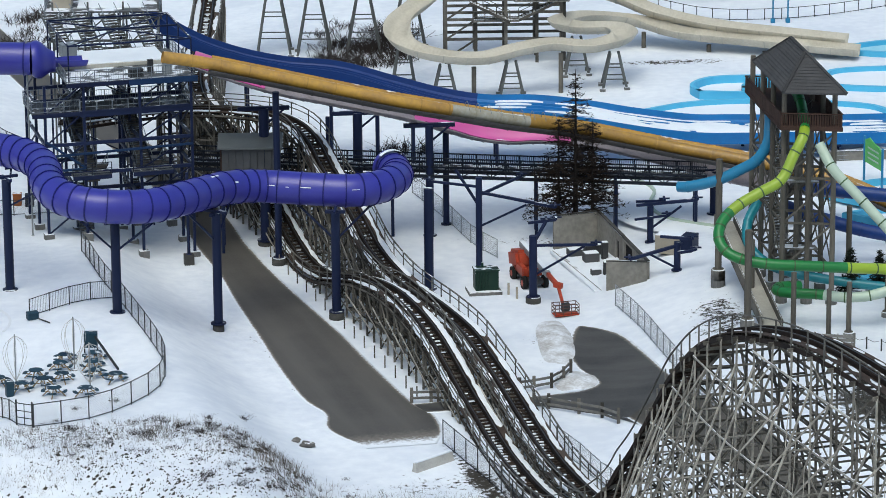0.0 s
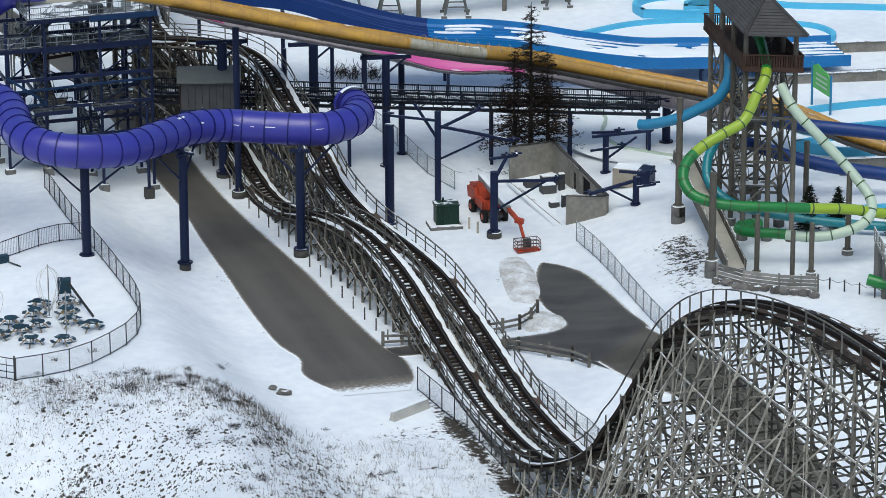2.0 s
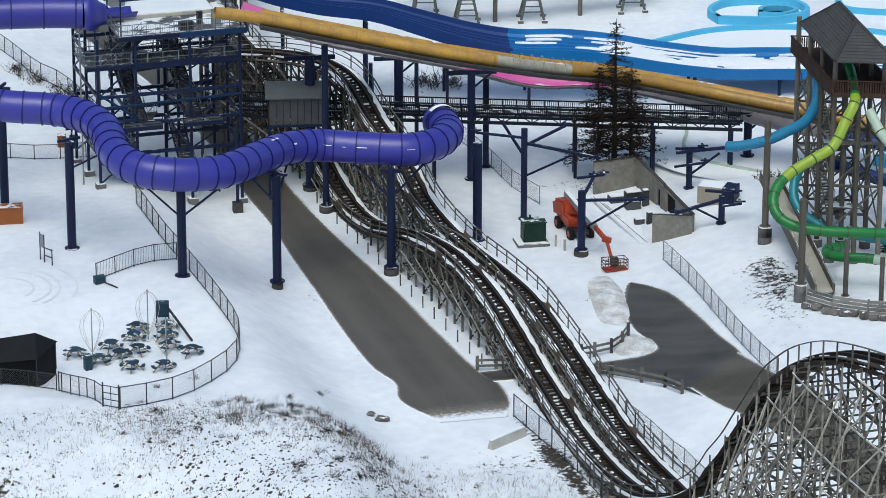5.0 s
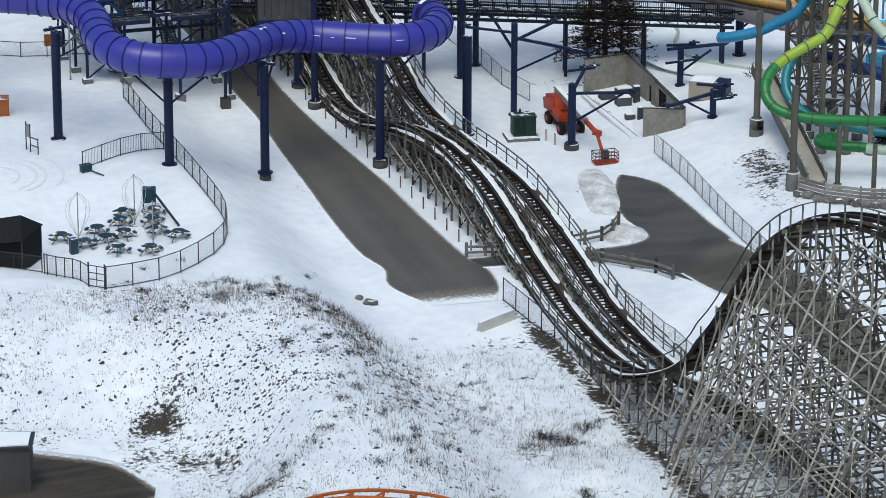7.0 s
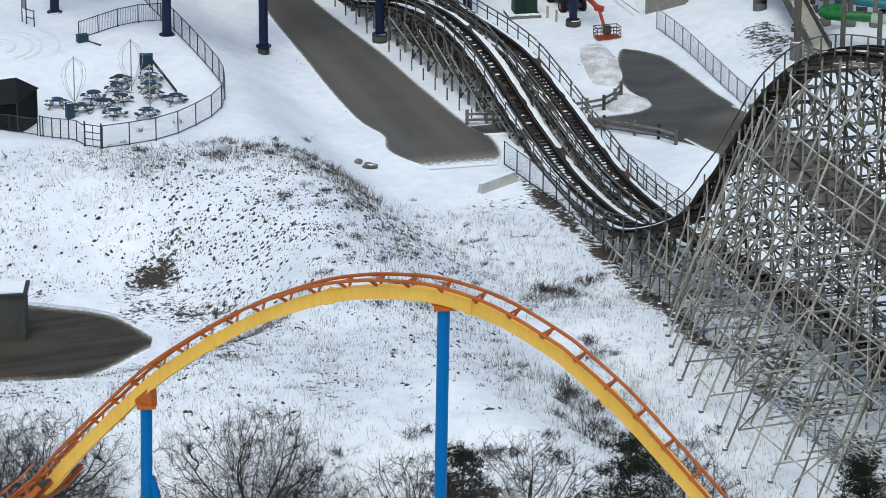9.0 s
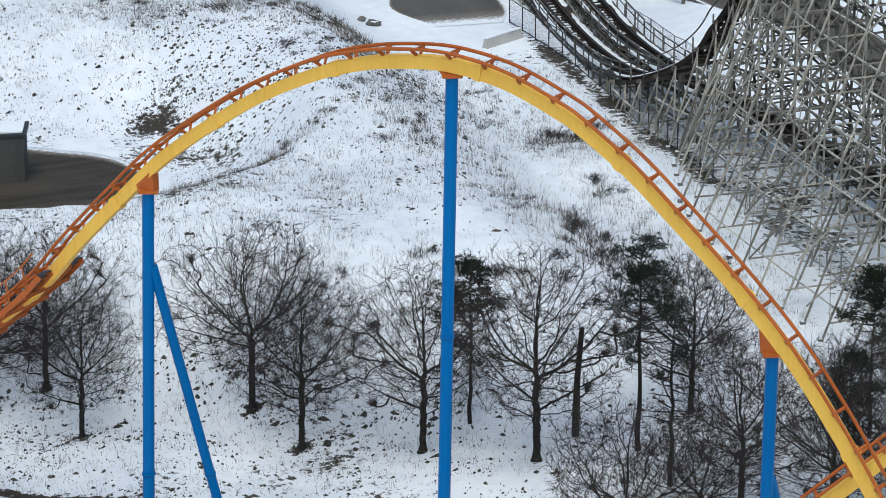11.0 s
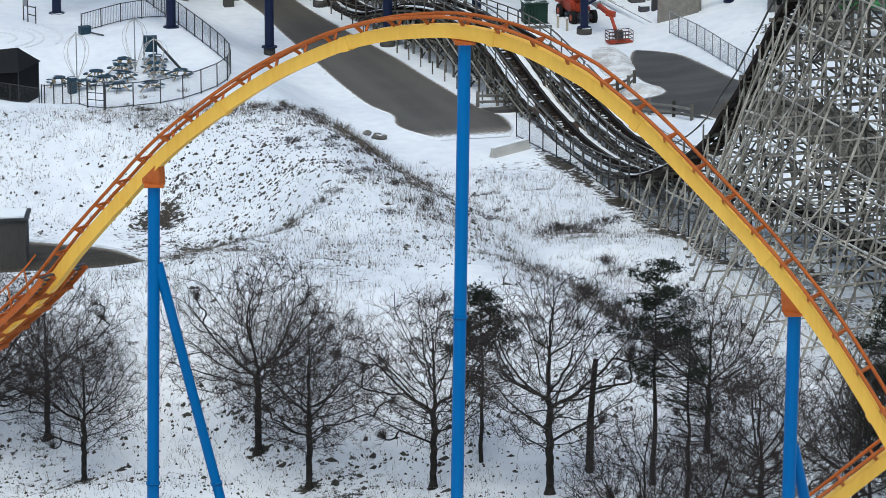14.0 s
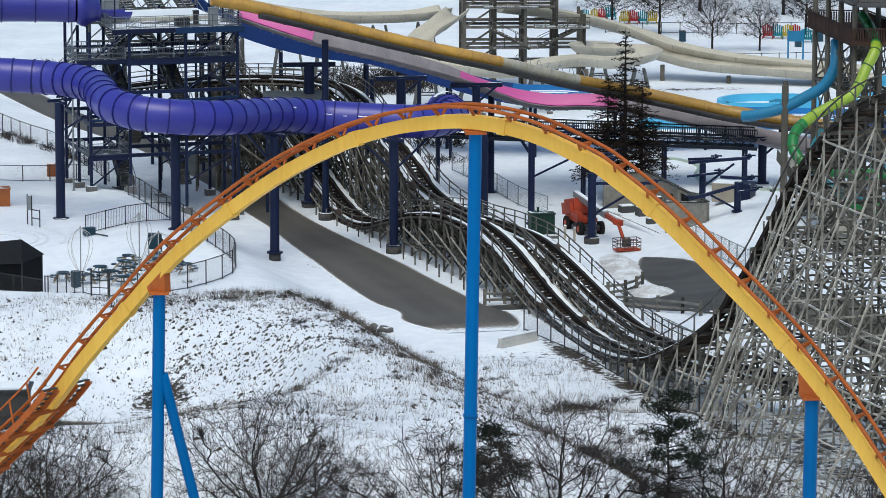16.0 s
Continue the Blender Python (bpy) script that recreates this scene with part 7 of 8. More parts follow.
tent = thing("canopy_tent", "black canvas tent with a low pitched roof", "tent", ground_point(-21.5, -25))
zt = land(-19.5, -29) + 0.35
foot_ = [(-26, -31.2), (-20.0, -29.9), (-18.6, -26.2), (-24.6, -27.5)]
slab("side_wall", foot_, zt - 0.6, zt + 2.45, BLACK, tent)
solid("roof", [(-26.2, -31.4, zt + 2.4), (-19.95, -30.1, zt + 2.4), (-18.4, -26.1, zt + 2.4), (-24.6, -27.3, zt + 2.4), (-24.6, -29.3, zt + 3.75), (-20.1, -28.1, zt + 3.95)], [(0, 1, 5, 4), (1, 2, 5), (2, 3, 4, 5), (3, 0, 4), (3, 2, 1, 0)], CANVAS, tent, "dark canvas hipped roof")
for x, y in foot_:
    bar("corner_pole", (x, y, zt), (x, y, zt + 2.5), 0.1, 0.1, DARKSTEEL, tent)
sg = thing("notice_board", "small grey notice board on a tubular frame", "sign", ground_point(-20.4, -1.6))
for x, y, h in ((-20.9, -0.8, 2.6), (-20.5, -1.6, 2.6), (-19.8, -2.4, 1.5)):
    bar("post", ground_point(x, y, -0.1), ground_point(x, y, h), 0.1, 0.1, DARKSTEEL, sg)
bar("board", ground_point(-20.9, -0.8, 1.9), ground_point(-20.5, -1.6, 1.9), 0.06, 1.2, STEEL, sg)
bar("rail", ground_point(-20.5, -1.6, 1.4), ground_point(-19.8, -2.4, 1.4), 0.08, 0.08, DARKSTEEL, sg)
bar("rail", ground_point(-20.5, -1.6, 0.7), ground_point(-19.8, -2.4, 0.7), 0.08, 0.08, DARKSTEEL, sg)
bx = thing("storage_box", "rust-brown storage box with snow on top", "box", ground_point(-24, 9.4))
block("body", (-24.2, 9.6, land(-24, 9.4) + 0.75), (2.6, 1.4, 1.5), BROWNBOX, bx, 5)
block("lid", (-24.2, 9.6, land(-24, 9.4) + 1.55), (2.7, 1.5, 0.12), BROWNBOX, bx, 5)
bb = thing("waste_bin", "dark bin lying beside the snowy path", "waste bin", ground_point(-15.5, -7.7))
block("body", (-15.5, -7.7, land(-15.5, -7.7) + 0.35), (0.95, 0.6, 0.6), TABLEBLUE, bb, 25)
block("lid", (-15.5, -7.7, land(-15.5, -7.7) + 0.66), (1.0, 0.65, 0.1), TABLEBLUE, bb, 25)
bar("handle", ground_point(-15.0, -8.2, 0.2), ground_point(-13.9, -9.6, 0.1), 0.1, 0.1, DARKSTEEL, bb)
for x, y, m in ((-19.2, 36, NAVY_RAIL), (-20.4, 36.5, BROWNBOX)):
    w = thing("waste_bin", "bin beside the far fence", "waste bin", ground_point(x, y))
    block("body", (x, y, land(x, y) + 0.55), (0.8, 0.8, 1.1), m, w)
    block("lid", (x, y, land(x, y) + 1.13), (0.85, 0.85, 0.1), m, w)
shed = thing("flat_roof_shed", "grey flat-roofed shed with snow on its roof", "shed", (-21, -66, 0))
slab("outer_wall", [(-27, -69.6), (-17.8, -68.9), (-17.7, -66.4), (-27, -66)], -0.2, 3.55, SHEDWALL, shed)
slab("roof_edge", [(-27.1, -69.8), (-17.6, -69.05), (-17.5, -66.2), (-27.1, -65.8)], 3.55, 3.72, DARKSTEEL, shed)
slab("roof_snow", [(-27, -69.6), (-17.9, -68.8), (-17.8, -66.5), (-27, -66)], 3.72, 3.82, DRIFT, shed, "smooth snow on the flat roof")
boulder(8.1, -31.8, (1.6, 0.7, 0.7), "rock", "grey rock half buried at the edge of the road")
boulder(7.2, -30.9, (0.9, 0.6, 0.6), "rock", "grey rock half buried at the edge of the road")
for radius, a0, a1 in ((2.4, -40, 95), (3.9, -50, 80), (4.7, -45, 70), (6.2, -20, 60)):
    arc = [(-23.6 + radius * math.cos(radians(a)), -8.2 + 1.1 * radius * math.sin(radians(a))) for a in range(a0, a1, 4)]
    mark = sweep("tyre_track", np.array([ground_point(*p, 0.012) for p in arc]), box(0.24, 0.05), PACKED, None, "tyre mark pressed into the snow", closed=True, smooth=False, caps=True, kind="structure")

# ---- the far side: white slides, pools, chairs ----


def flume(points, width, name, label, legs=(), step=0.6):
    path = glide(points, step)
    body = thing(name, label, "water slide", path[len(path) // 2])
    prof = trough(width, 1.0, 0.12, 0.1)
    sweep("trough", path, prof, CREAM, body, closed=True, caps=True)
    q = np.array(prof)[len(prof) // 2:] * (1.03, 1.0) - (0, 0.04)
    for i in range(3, len(path) - 1, 4):
        d = (path[i + 1] - path[i]) * 0.1
        sweep("rib", np.array([path[i] - d, path[i] + d]), q, CREAMRIM, body, smooth=False)
    return body, path


def splayed_legs(x, y, top, spread_, parent):
    for sx, sy in ((-1, -1), (1, -1), (1, 1), (-1, 1)):
        fx, fy = x + sx * spread_, y + sy * spread_
        bar("leg", ground_point(fx, fy, 0), (x + sx * spread_ * 0.35, y + sy * spread_ * 0.35, top), 0.22, 0.22, STEELDARK, parent)
        bar("leg_foot", ground_point(fx, fy, -0.1), ground_point(fx, fy, 0.3), 0.6, 0.6, CONCRETE, parent)
    for k in (0.3, 0.62):
        z = land(x, y) + (top - land(x, y)) * k
        s = spread_ * (1 - 0.65 * k)
        for a, b in (((-s, -s), (s, -s)), ((s, -s), (s, s)), ((s, s), (-s, s)), ((-s, s), (-s, -s))):
            bar("leg_tie", (x + a[0], y + a[1], z), (x + b[0], y + b[1], z), 0.12, 0.12, STEELDARK, parent)


w2, W2 = flume([(21, 88, 10.5), (19.2, 85, 9.6), (16.8, 82, 8.2), (17, 79, 6.7), (20.5, 77, 5.8), (25.4, 77.3, 5.3), (29.3, 78.4, 5.9), (33, 79.6, 6.2), (37, 79.2, 6.0), (40.6, 81, 6.5), (40, 85, 6.6), (36.2, 86.4, 6.4), (34.4, 89.5, 6.3), (37.5, 94.5, 5.8), (43, 97.5, 4.6), (48, 95.5, 3.6), (55, 93.5, 3.2), (61, 91.5, 2.9), (67, 90, 2.6)], 2.5, "winding_flume", "cream fibreglass flume winding over steel legs")
w1, W1 = flume([(-2, 103, 9.5), (2, 101, 9.0), (7, 99.4, 8.6), (12, 99.2, 8.5), (17, 100, 8.6), (20.5, 101.5, 9)], 2.8, "winding_flume", "high cream fibreglass flume on tall steel trestles")
flume([(26, 97.4, 9.8), (31, 99.4, 9.0), (36, 100.6, 8.0), (41, 100.8, 6.6), (46, 98.9, 5.0), (52, 96.9, 4.0), (59, 95, 3.5), (66, 93, 3.1)], 2.6, "winding_flume", "second cream fibreglass flume running beside the first")
for x, y, t in ((3, 100.3, 8.6), (7.5, 99.2, 8.2), (13, 99.2, 8.1), (18, 100.2, 8.3)):
    splayed_legs(x, y, t, 1.9, w1)
for x, y, t in ((17.2, 80.5, 7), (21.5, 77, 5.3), (28.6, 78, 5.3), (39.6, 79.6, 5.8), (36, 87, 5.8)):
    splayed_legs(x, y, t, 1.3, w2)
for x, y, t in ((33.9, 79, 5.9), (24.6, 77.4, 4.9), (44, 97.2, 3.9), (51, 94.6, 3.0), (57, 92.8, 2.6)):
    bar("post", ground_point(x, y, -0.1), (x, y, t), 0.5, 0.5, GREYPOLE, w2, "round")
wt = thing("stair_tower", "dark weathered timber stair tower behind the cream flumes", "stair tower", (27, 97, 1.5))
for x in (22, 25.3, 28.6, 32, 35):
    for y in (93.5, 97, 100.5):
        bar("post", ground_point(x, y, -0.1), (x, y, 15 if x < 33 else 10), 0.34, 0.34, WOOD, wt)
for z in (4.2, 6.4, 8.6, 10.8, 13):
    for y in (93.5, 97, 100.5):
        bar("beam", (22, y, z), (32 if z > 9 else 35, y, z), 0.18, 0.3, WOOD, wt)
    for x in (22, 25.3, 28.6, 32):
        bar("beam", (x, 93.5, z), (x, 100.5, z), 0.18, 0.3, WOOD, wt)
        bar("cross_brace", (x, 93.5, z - 2.2), (x, 97, z), 0.12, 0.2, WOOD, wt)
    bar("cross_brace", (22, 93.4, z - 2.2), (25.3, 93.4, z), 0.12, 0.2, WOOD, wt)
for z, x0, x1 in ((6.4, 25, 30), (8.6, 29.5, 35.5), (10.8, 24, 30)):
    block("deck", ((x0 + x1) / 2, 93.4, z), (x1 - x0, 2.2, 0.14), GREYWOOD, wt)
    railing(wt, (x0, 92.3), (x1, 92.3), z, WOOD, 1.15, 1.2)
stair(wt, (30, 93.2, 6.5), (34.5, 93.2, 8.6), 1.6, GREYWOOD, WOOD, WOOD)
stair(wt, (24.6, 92.6, 8.6), (29, 92.6, 6.4), 1.6, GREYWOOD, WOOD, WOOD)


def pool(points, name, label, deep=0.35, floor=POOL, edge=POOLEDGE):
    """A shallow pool: a curb all round and a painted floor just above the land."""
    loop = glide(list(points) + [points[0]], 0.8)[:-1]
    z = max(land(*p[:2]) for p in loop) + 0.05
    loop[:, 2] = z
    body = thing(name, label, "pool", (*loop.mean(0)[:2], z))
    closed_ = np.vstack([loop, loop[:2]])
    sweep("curb", closed_, box(0.5, deep + 0.5, 0, deep / 2 - 0.1), edge, body, closed=True, smooth=False)
    bm = bmesh.new()
    bmesh.ops.triangulate(bm, faces=[bm.faces.new([bm.verts.new((p[0], p[1], z + 0.06)) for p in loop])])
    part("floor", bm, floor, body)
    return body


POOLSNOW = material("snowy_pool_floor", (0.33, 0.62, 0.74), 0.6, other=(0.42, 0.68, 0.78), scale=0.12, fine=1.5, amount=0.8, bump=0.03, vary=0.02, snow=1.0)
pool([(48.3, 73, 0), (47.6, 76, 0), (49.5, 79, 0), (53, 79.8, 0), (57, 79, 0), (58, 75, 0), (54, 72.5, 0)], "splash_pool", "small curved blue pool edge round drifted snow", 0.7, DRIFT)
pool([(53, 75, 0), (53.4, 77, 0), (55.5, 77.5, 0), (57, 76, 0), (55, 74.5, 0)], "splash_pool", "small round pool curb in the snow", 0.5, DRIFT)
pool([(38, 63.5, 0), (42, 66.6, 0), (47, 69.6, 0), (53, 70.5, 0), (60, 69.5, 0), (66, 67, 0), (66, 62, 0), (54, 61.5, 0), (44, 60.8, 0)], "wave_pool", "shallow pale blue pool drifted over with snow", 0.4, POOLSNOW)
pool([(62, 80, 0), (64, 83.5, 0), (72, 84.5, 0), (84, 84, 0), (84, 74, 0), (70, 75, 0), (63, 76.5, 0)], "splash_pool", "pale blue pool floor with patches of snow", 0.4, POOLSNOW)
pool([(64, 93, 0), (72, 97, 0), (90, 99, 0), (90, 93, 0), (74, 90.5, 0)], "splash_pool", "long pale blue pool strip", 0.4, POOL)
pool([(57, 34.5, 0), (62, 37.4, 0), (72, 39.8, 0), (90, 41, 0), (90, 34.5, 0), (72, 33, 0), (62, 31, 0)], "lazy_river", "pale blue channel with snow on its floor", 0.5, POOLSNOW)
pool([(58, 27.6, 0), (63, 29.8, 0), (74, 32, 0), (90, 33, 0), (90, 28, 0), (73, 27, 0), (63, 25, 0)], "lazy_river", "pale blue channel with snow on its floor", 0.5, POOLSNOW)
pool([(56, 1.5, 0), (62, 2.6, 0), (72, 3.6, 0), (90, 4, 0), (90, -4, 0), (72, -4, 0), (60, -2.5, 0)], "lazy_river", "pale blue pool floor below the tower slides", 0.3, POOLSNOW)
for x0, y0, x1, y1, h in ((60, 13, 84, 16, 1.5), (54, 57.5, 80, 59, 1.0), (58, 47, 80, 48.6, 0.9)):
    w = thing("low_wall", "low stained concrete wall behind the pools", "wall", (x0, y0, land(x0, y0)))
    for k in range(4):
        a, b = k / 4, (k + 0.995) / 4
        p, q = (x0 + (x1 - x0) * a, y0 + (y1 - y0) * a), (x0 + (x1 - x0) * b, y0 + (y1 - y0) * b)
        bar("wall_panel", ground_point(*p, h / 2), ground_point(*q, h / 2), 0.35, h, RAW, w)
    bar("coping", ground_point(x0, y0, h + 0.05), ground_point(x1, y1, h + 0.05), 0.5, 0.12, CONCRETE, w)
rv = [(37.6, 43, 0), (39.6, 40.8, 0), (40.8, 37.5, 0), (40.1, 33.6, 0), (41.2, 30.2, 0), (44, 27.6, 0), (47.5, 24.6, 0)]
river = thing("river_channel", "winding pale channel bed edged with a thin green curb", "channel", (41, 33, 1.5))
path = glide(rv, 0.6)
path[:, 2] = [land(p[0], p[1]) + 0.12 for p in path]
sweep("curb", path, box(0.3, 0.5), PALEGREEN, river, closed=True, smooth=False)
_, rr, _ = frames(path)
sweep("bed", path, [(-0.2, 0.05), (2.0, 0.02), (4.2, 0.05)], DRIFT, river)
sgn = thing("sign_board", "green sign board between two teal posts", "sign", (62, 38, 2))
for x, y in ((61.4, 40.2), (62.6, 36)):
    bar("post", ground_point(x, y, -0.1), ground_point(x, y, 4.4), 0.24, 0.24, CYAN, sgn, "round")
bm = bmesh.new()
a, b = Vector((61.4, 40.2, 0)), Vector((62.6, 36.0, 0))
arc = [a.lerp(b, t) + Vector((0, 0, land(62, 38) + z)) for t, z in ((0.03, 2.0), (0.97, 2.0), (0.97, 3.7), (0.75, 4.2), (0.5, 4.3), (0.25, 4.6), (0.03, 4.2))]
f0 = [bm.verts.new(p) for p in arc]
f1 = [bm.verts.new(p + Vector((0.12, 0.05, 0))) for p in arc]
bm.faces.new(f0), bm.faces.new(f1[::-1])
for k in range(len(arc)):
    bm.faces.new((f0[k], f0[(k + 1) % len(arc)], f1[(k + 1) % len(arc)], f1[k]))
part("board", bm, SIGNGREEN, sgn)
for k in range(3):
    p, q = a.lerp(b, 0.2) + Vector((-0.03, 0, land(62, 38) + 2.6 + 0.5 * k)), a.lerp(b, 0.8) + Vector((-0.03, 0, land(62, 38) + 2.6 + 0.5 * k))
    bar("lettering_bar", p, q, 0.03, 0.16, PALEGREEN, sgn)
banner = thing("banner_stand", "teal banner frame near the far fence", "banner", (62, 108, 2))
for x in (59.5, 61.2):
    bar("post", ground_point(x, 108.6, 0), ground_point(x, 108.6, 4.2), 0.18, 0.18, CYAN, banner)
    bar("foot", ground_point(x, 108.6, 0), ground_point(x, 108.6, 0.5), 0.5, 0.5, CYAN, banner)
bar("cloth", ground_point(59.5, 108.6, 3.4), ground_point(61.2, 108.6, 3.4), 0.05, 1.2, CYAN, banner)


def lounge_chair(mat):
    c = thing("lounge_chair", "brightly painted slatted garden chair in the snow", "chair", (0, 0, 0), "painted garden chairs")
    for k in range(5):
        bar("back_slat", (-0.32 + 0.16 * k, 0.25, 0.3), (-0.36 + 0.18 * k, 0.6, 1.1 + 0.08 * (2 - abs(k - 2))), 0.13, 0.03, mat, c)
    bar("seat", (0, -0.35, 0.38), (0, 0.3, 0.26), 0.7, 0.04, mat, c)
    for s in (-0.42, 0.42):
        bar("arm", (s, -0.4, 0.58), (s, 0.4, 0.58), 0.14, 0.04, mat, c)
        bar("front_leg", (s, -0.35, 0), (s, -0.35, 0.57), 0.1, 0.05, mat, c)
        bar("rear_leg", (s, -0.3, 0.35), (s, 0.6, 0.0), 0.05, 0.12, mat, c)
    return c


kinds = {}
for i, (x, y) in enumerate([(40.8, 154.6), (41.9, 154.4), (42.9, 154.2), (43.9, 154), (45.2, 149.5), (46.3, 149.3), (47.4, 149.2), (48.5, 149.1), (60.8, 134.1), (61.9, 134), (63, 133.9), (64.1, 133.8), (64.8, 130.2)]):
    m = pose(x, y, land(x, y), 0, 0, 170 + 9 * math.sin(i * 2.1)) @ Matrix.Diagonal((1.2, 1.2, 1.2, 1))
    k = (i * 5 + i // 3) % 4
    if k not in kinds:
        kinds[k] = lounge_chair(CHAIRS[k])
        kinds[k].matrix_basis = m
    else:
        copy_thing(kinds[k], m)
for i, (x, y) in enumerate(((63.2, 126), (50.2, 131.5), (66.5, 131))):
    w = thing("waste_bin", "blue-grey bin by the far lawn", "waste bin", ground_point(x, y), "bins by the far lawn")
    block("body", (x, y, land(x, y) + 0.6), (0.75, 0.75, 1.2), TABLEBLUE, w)
    block("lid", (x, y, land(x, y) + 1.24), (0.8, 0.8, 0.1), DARKSTEEL, w)
chain_fence([(47, 116), (52, 111), (58, 110), (66, 112), (76, 118), (90, 128)], 1.3, 1.9, "far_fence", "dark post-and-wire fence across the far lawn", mesh=False)
chain_fence([(42, 141), (52, 139), (62, 138.5), (74, 142)], 1.3, 2.2, "far_fence", "dark post-and-wire fence by the painted chairs", mesh=False)
rail_ = thing("walk_railing", "pale metal railing beside the pools", "railing", (62, 50, 2))
railing(rail_, (55, 45.5), (62, 47.4), 2.2, STEEL, 1.1, 1.6, False)
railing(rail_, (62, 47.4), (84, 49.5), 2.2, STEEL, 1.1, 1.6, False)

# ---- trees ----


def limb(rows, a, b, r0, r1, n=5):
    rows.append((np.array(a), np.array(b), r0, r1, n))


def limb_mesh(rows):
    verts, faces = [], []
    for a, b, r0, r1, n in rows:
        d = b - a
        d = d / max(np.linalg.norm(d), 1e-6)
        u = np.cross(d, (0.3, 0.9, 0.2))
        u /= np.linalg.norm(u)
        v = np.cross(d, u)
        k = len(verts)
        for p, r in ((a, r0), (b, r1)):
            for i in range(n):
                t = 2 * math.pi * i / n
                verts.append(tuple(p + (u * math.cos(t) + v * math.sin(t)) * r))
        faces += [(k + i, k + (i + 1) % n, k + n + (i + 1) % n, k + n + i) for i in range(n)]
    return verts, faces


def grow(seed, high, lean=0.0, wide=1.0):
    """Trunk and branch pieces of a bare tree. Limbs grow step by step towards free places in a rounded crown,
    each as thick as the twigs beyond it need."""
    rng = np.random.default_rng(seed)
    n = 2100
    d = rng.normal(size=(n, 3))
    d /= np.linalg.norm(d, axis=1, keepdims=True)
    goal = d * (rng.uniform(0.05, 1.0, n) ** 0.42)[:, None]
    bulge = 1 + 0.22 * np.sin(3 * np.arctan2(d[:, 1], d[:, 0]) + seed) + rng.normal(0, 0.05, n)
    goal = goal * np.stack([0.47 * wide * bulge, 0.47 * wide * bulge, np.where(goal[:, 2] > 0, 0.43, 0.37)], 1) * high + (lean, 0, high * 0.57)
    fork = high * 0.19
    nodes, parent = [np.array((0, 0, -0.1)), np.array((0, 0, 0.15))], [-1, 0]
    steps = 6
    for i in range(1, steps + 1):
        nodes.append(np.array((lean * 0.2 * i / steps + rng.normal(0, 0.02), rng.normal(0, 0.02), 0.15 + (fork - 0.15) * i / steps)))
        parent.append(len(nodes) - 2)
    for i in range(1, 9):
        nodes.append(nodes[7] + np.array((lean * 0.5 * i / 8 + rng.normal(0, 0.05), rng.normal(0, 0.05), high * 0.26 * i / 8)))
        parent.append(len(nodes) - 2)
    near = np.full(n, 1e9)
    who = np.zeros(n, int)

    def heed(k):
        dist = np.linalg.norm(goal - nodes[k], axis=1)
        closer = dist < near
        near[closer], who[closer] = dist[closer], k

    for k in range(7, len(nodes)):
        heed(k)
    step, free = 0.29, np.ones(n, bool)
    for _ in range(60):
        pull = {}
        for k in np.unique(who[free]):
            mine = np.where(free & (who == k))[0]
            v = goal[mine] - nodes[k]
            v = (v / np.maximum(np.linalg.norm(v, axis=1, keepdims=True), 1e-6)).sum(0)
            pull[int(k)] = v
        grown_ = 0
        for k, v in pull.items():
            length = np.linalg.norm(v)
            if length < 1e-6:
                continue
            old = nodes[k] - nodes[parent[k]]
            old = old / max(np.linalg.norm(old), 1e-6)
            w = v / length + 0.45 * old + (0, 0, 0.22) + rng.normal(0, 0.15, 3)
            nodes.append(nodes[k] + w / np.linalg.norm(w) * step)
            parent.append(k)
            heed(len(nodes) - 1)
            grown_ += 1
        free &= near > 0.27
        if not grown_ or not free.any():
            break
    m = len(nodes)
    kids = np.zeros(m, int)
    for k in range(1, m):
        kids[parent[k]] += 1
    thick, thin = [], []
    load = np.zeros(m)
    for k in range(m - 1, 0, -1):
        if kids[k] == 0:
            load[k] = 1
        load[parent[k]] += load[k]
    width = high * 0.0165 / load[1] ** 0.42
    size = np.maximum(width * np.maximum(load, 1) ** 0.42, 0.011)
    for k in range(1, m):
        a, b, r0, r1 = nodes[parent[k]], nodes[k], size[k] * (1.04 if parent[k] > 1 else 2.1), size[k]
        if parent[k] == 1:
            r0 = size[k] * 1.45
        limb(thick if r1 > 0.03 else thin, a, b, r0, r1 if k > 1 else size[k] * 1.45, 7 if r1 > 0.07 else (4 if r1 > 0.03 else 3))
        if r1 < 0.028 and k > 15:
            along = (b - a) / max(np.linalg.norm(b - a), 1e-6)
            for _ in range(1 if kids[k] else 3):
                w = along * 0.9 + rng.normal(0, 0.55, 3) + (0, 0, 0.25)
                w = w / np.linalg.norm(w)
                p = a + (b - a) * rng.random()
                q = p + w * rng.uniform(0.22, 0.5)
                limb(thin, p, q, 0.0085, 0.006, 3)
                e = q + (w + rng.normal(0, 0.45, 3)) * rng.uniform(0.12, 0.3)
                limb(thin, q, e, 0.006, 0.0035, 3)
    return thick, thin


def bare_tree(seed, high, wide=1.0, lean=0.0):
    t = thing("bare_tree", "leafless dark-barked tree with a fine twiggy crown", "tree", (0, 0, 0), "bare trees on the slope")
    thick, thin = grow(seed, high, lean, wide)
    solid("trunk", *limb_mesh(thick), BARK, t, smooth=True)
    solid("crown", *limb_mesh(thin), TWIG, t, "fine bare twigs")
    return t


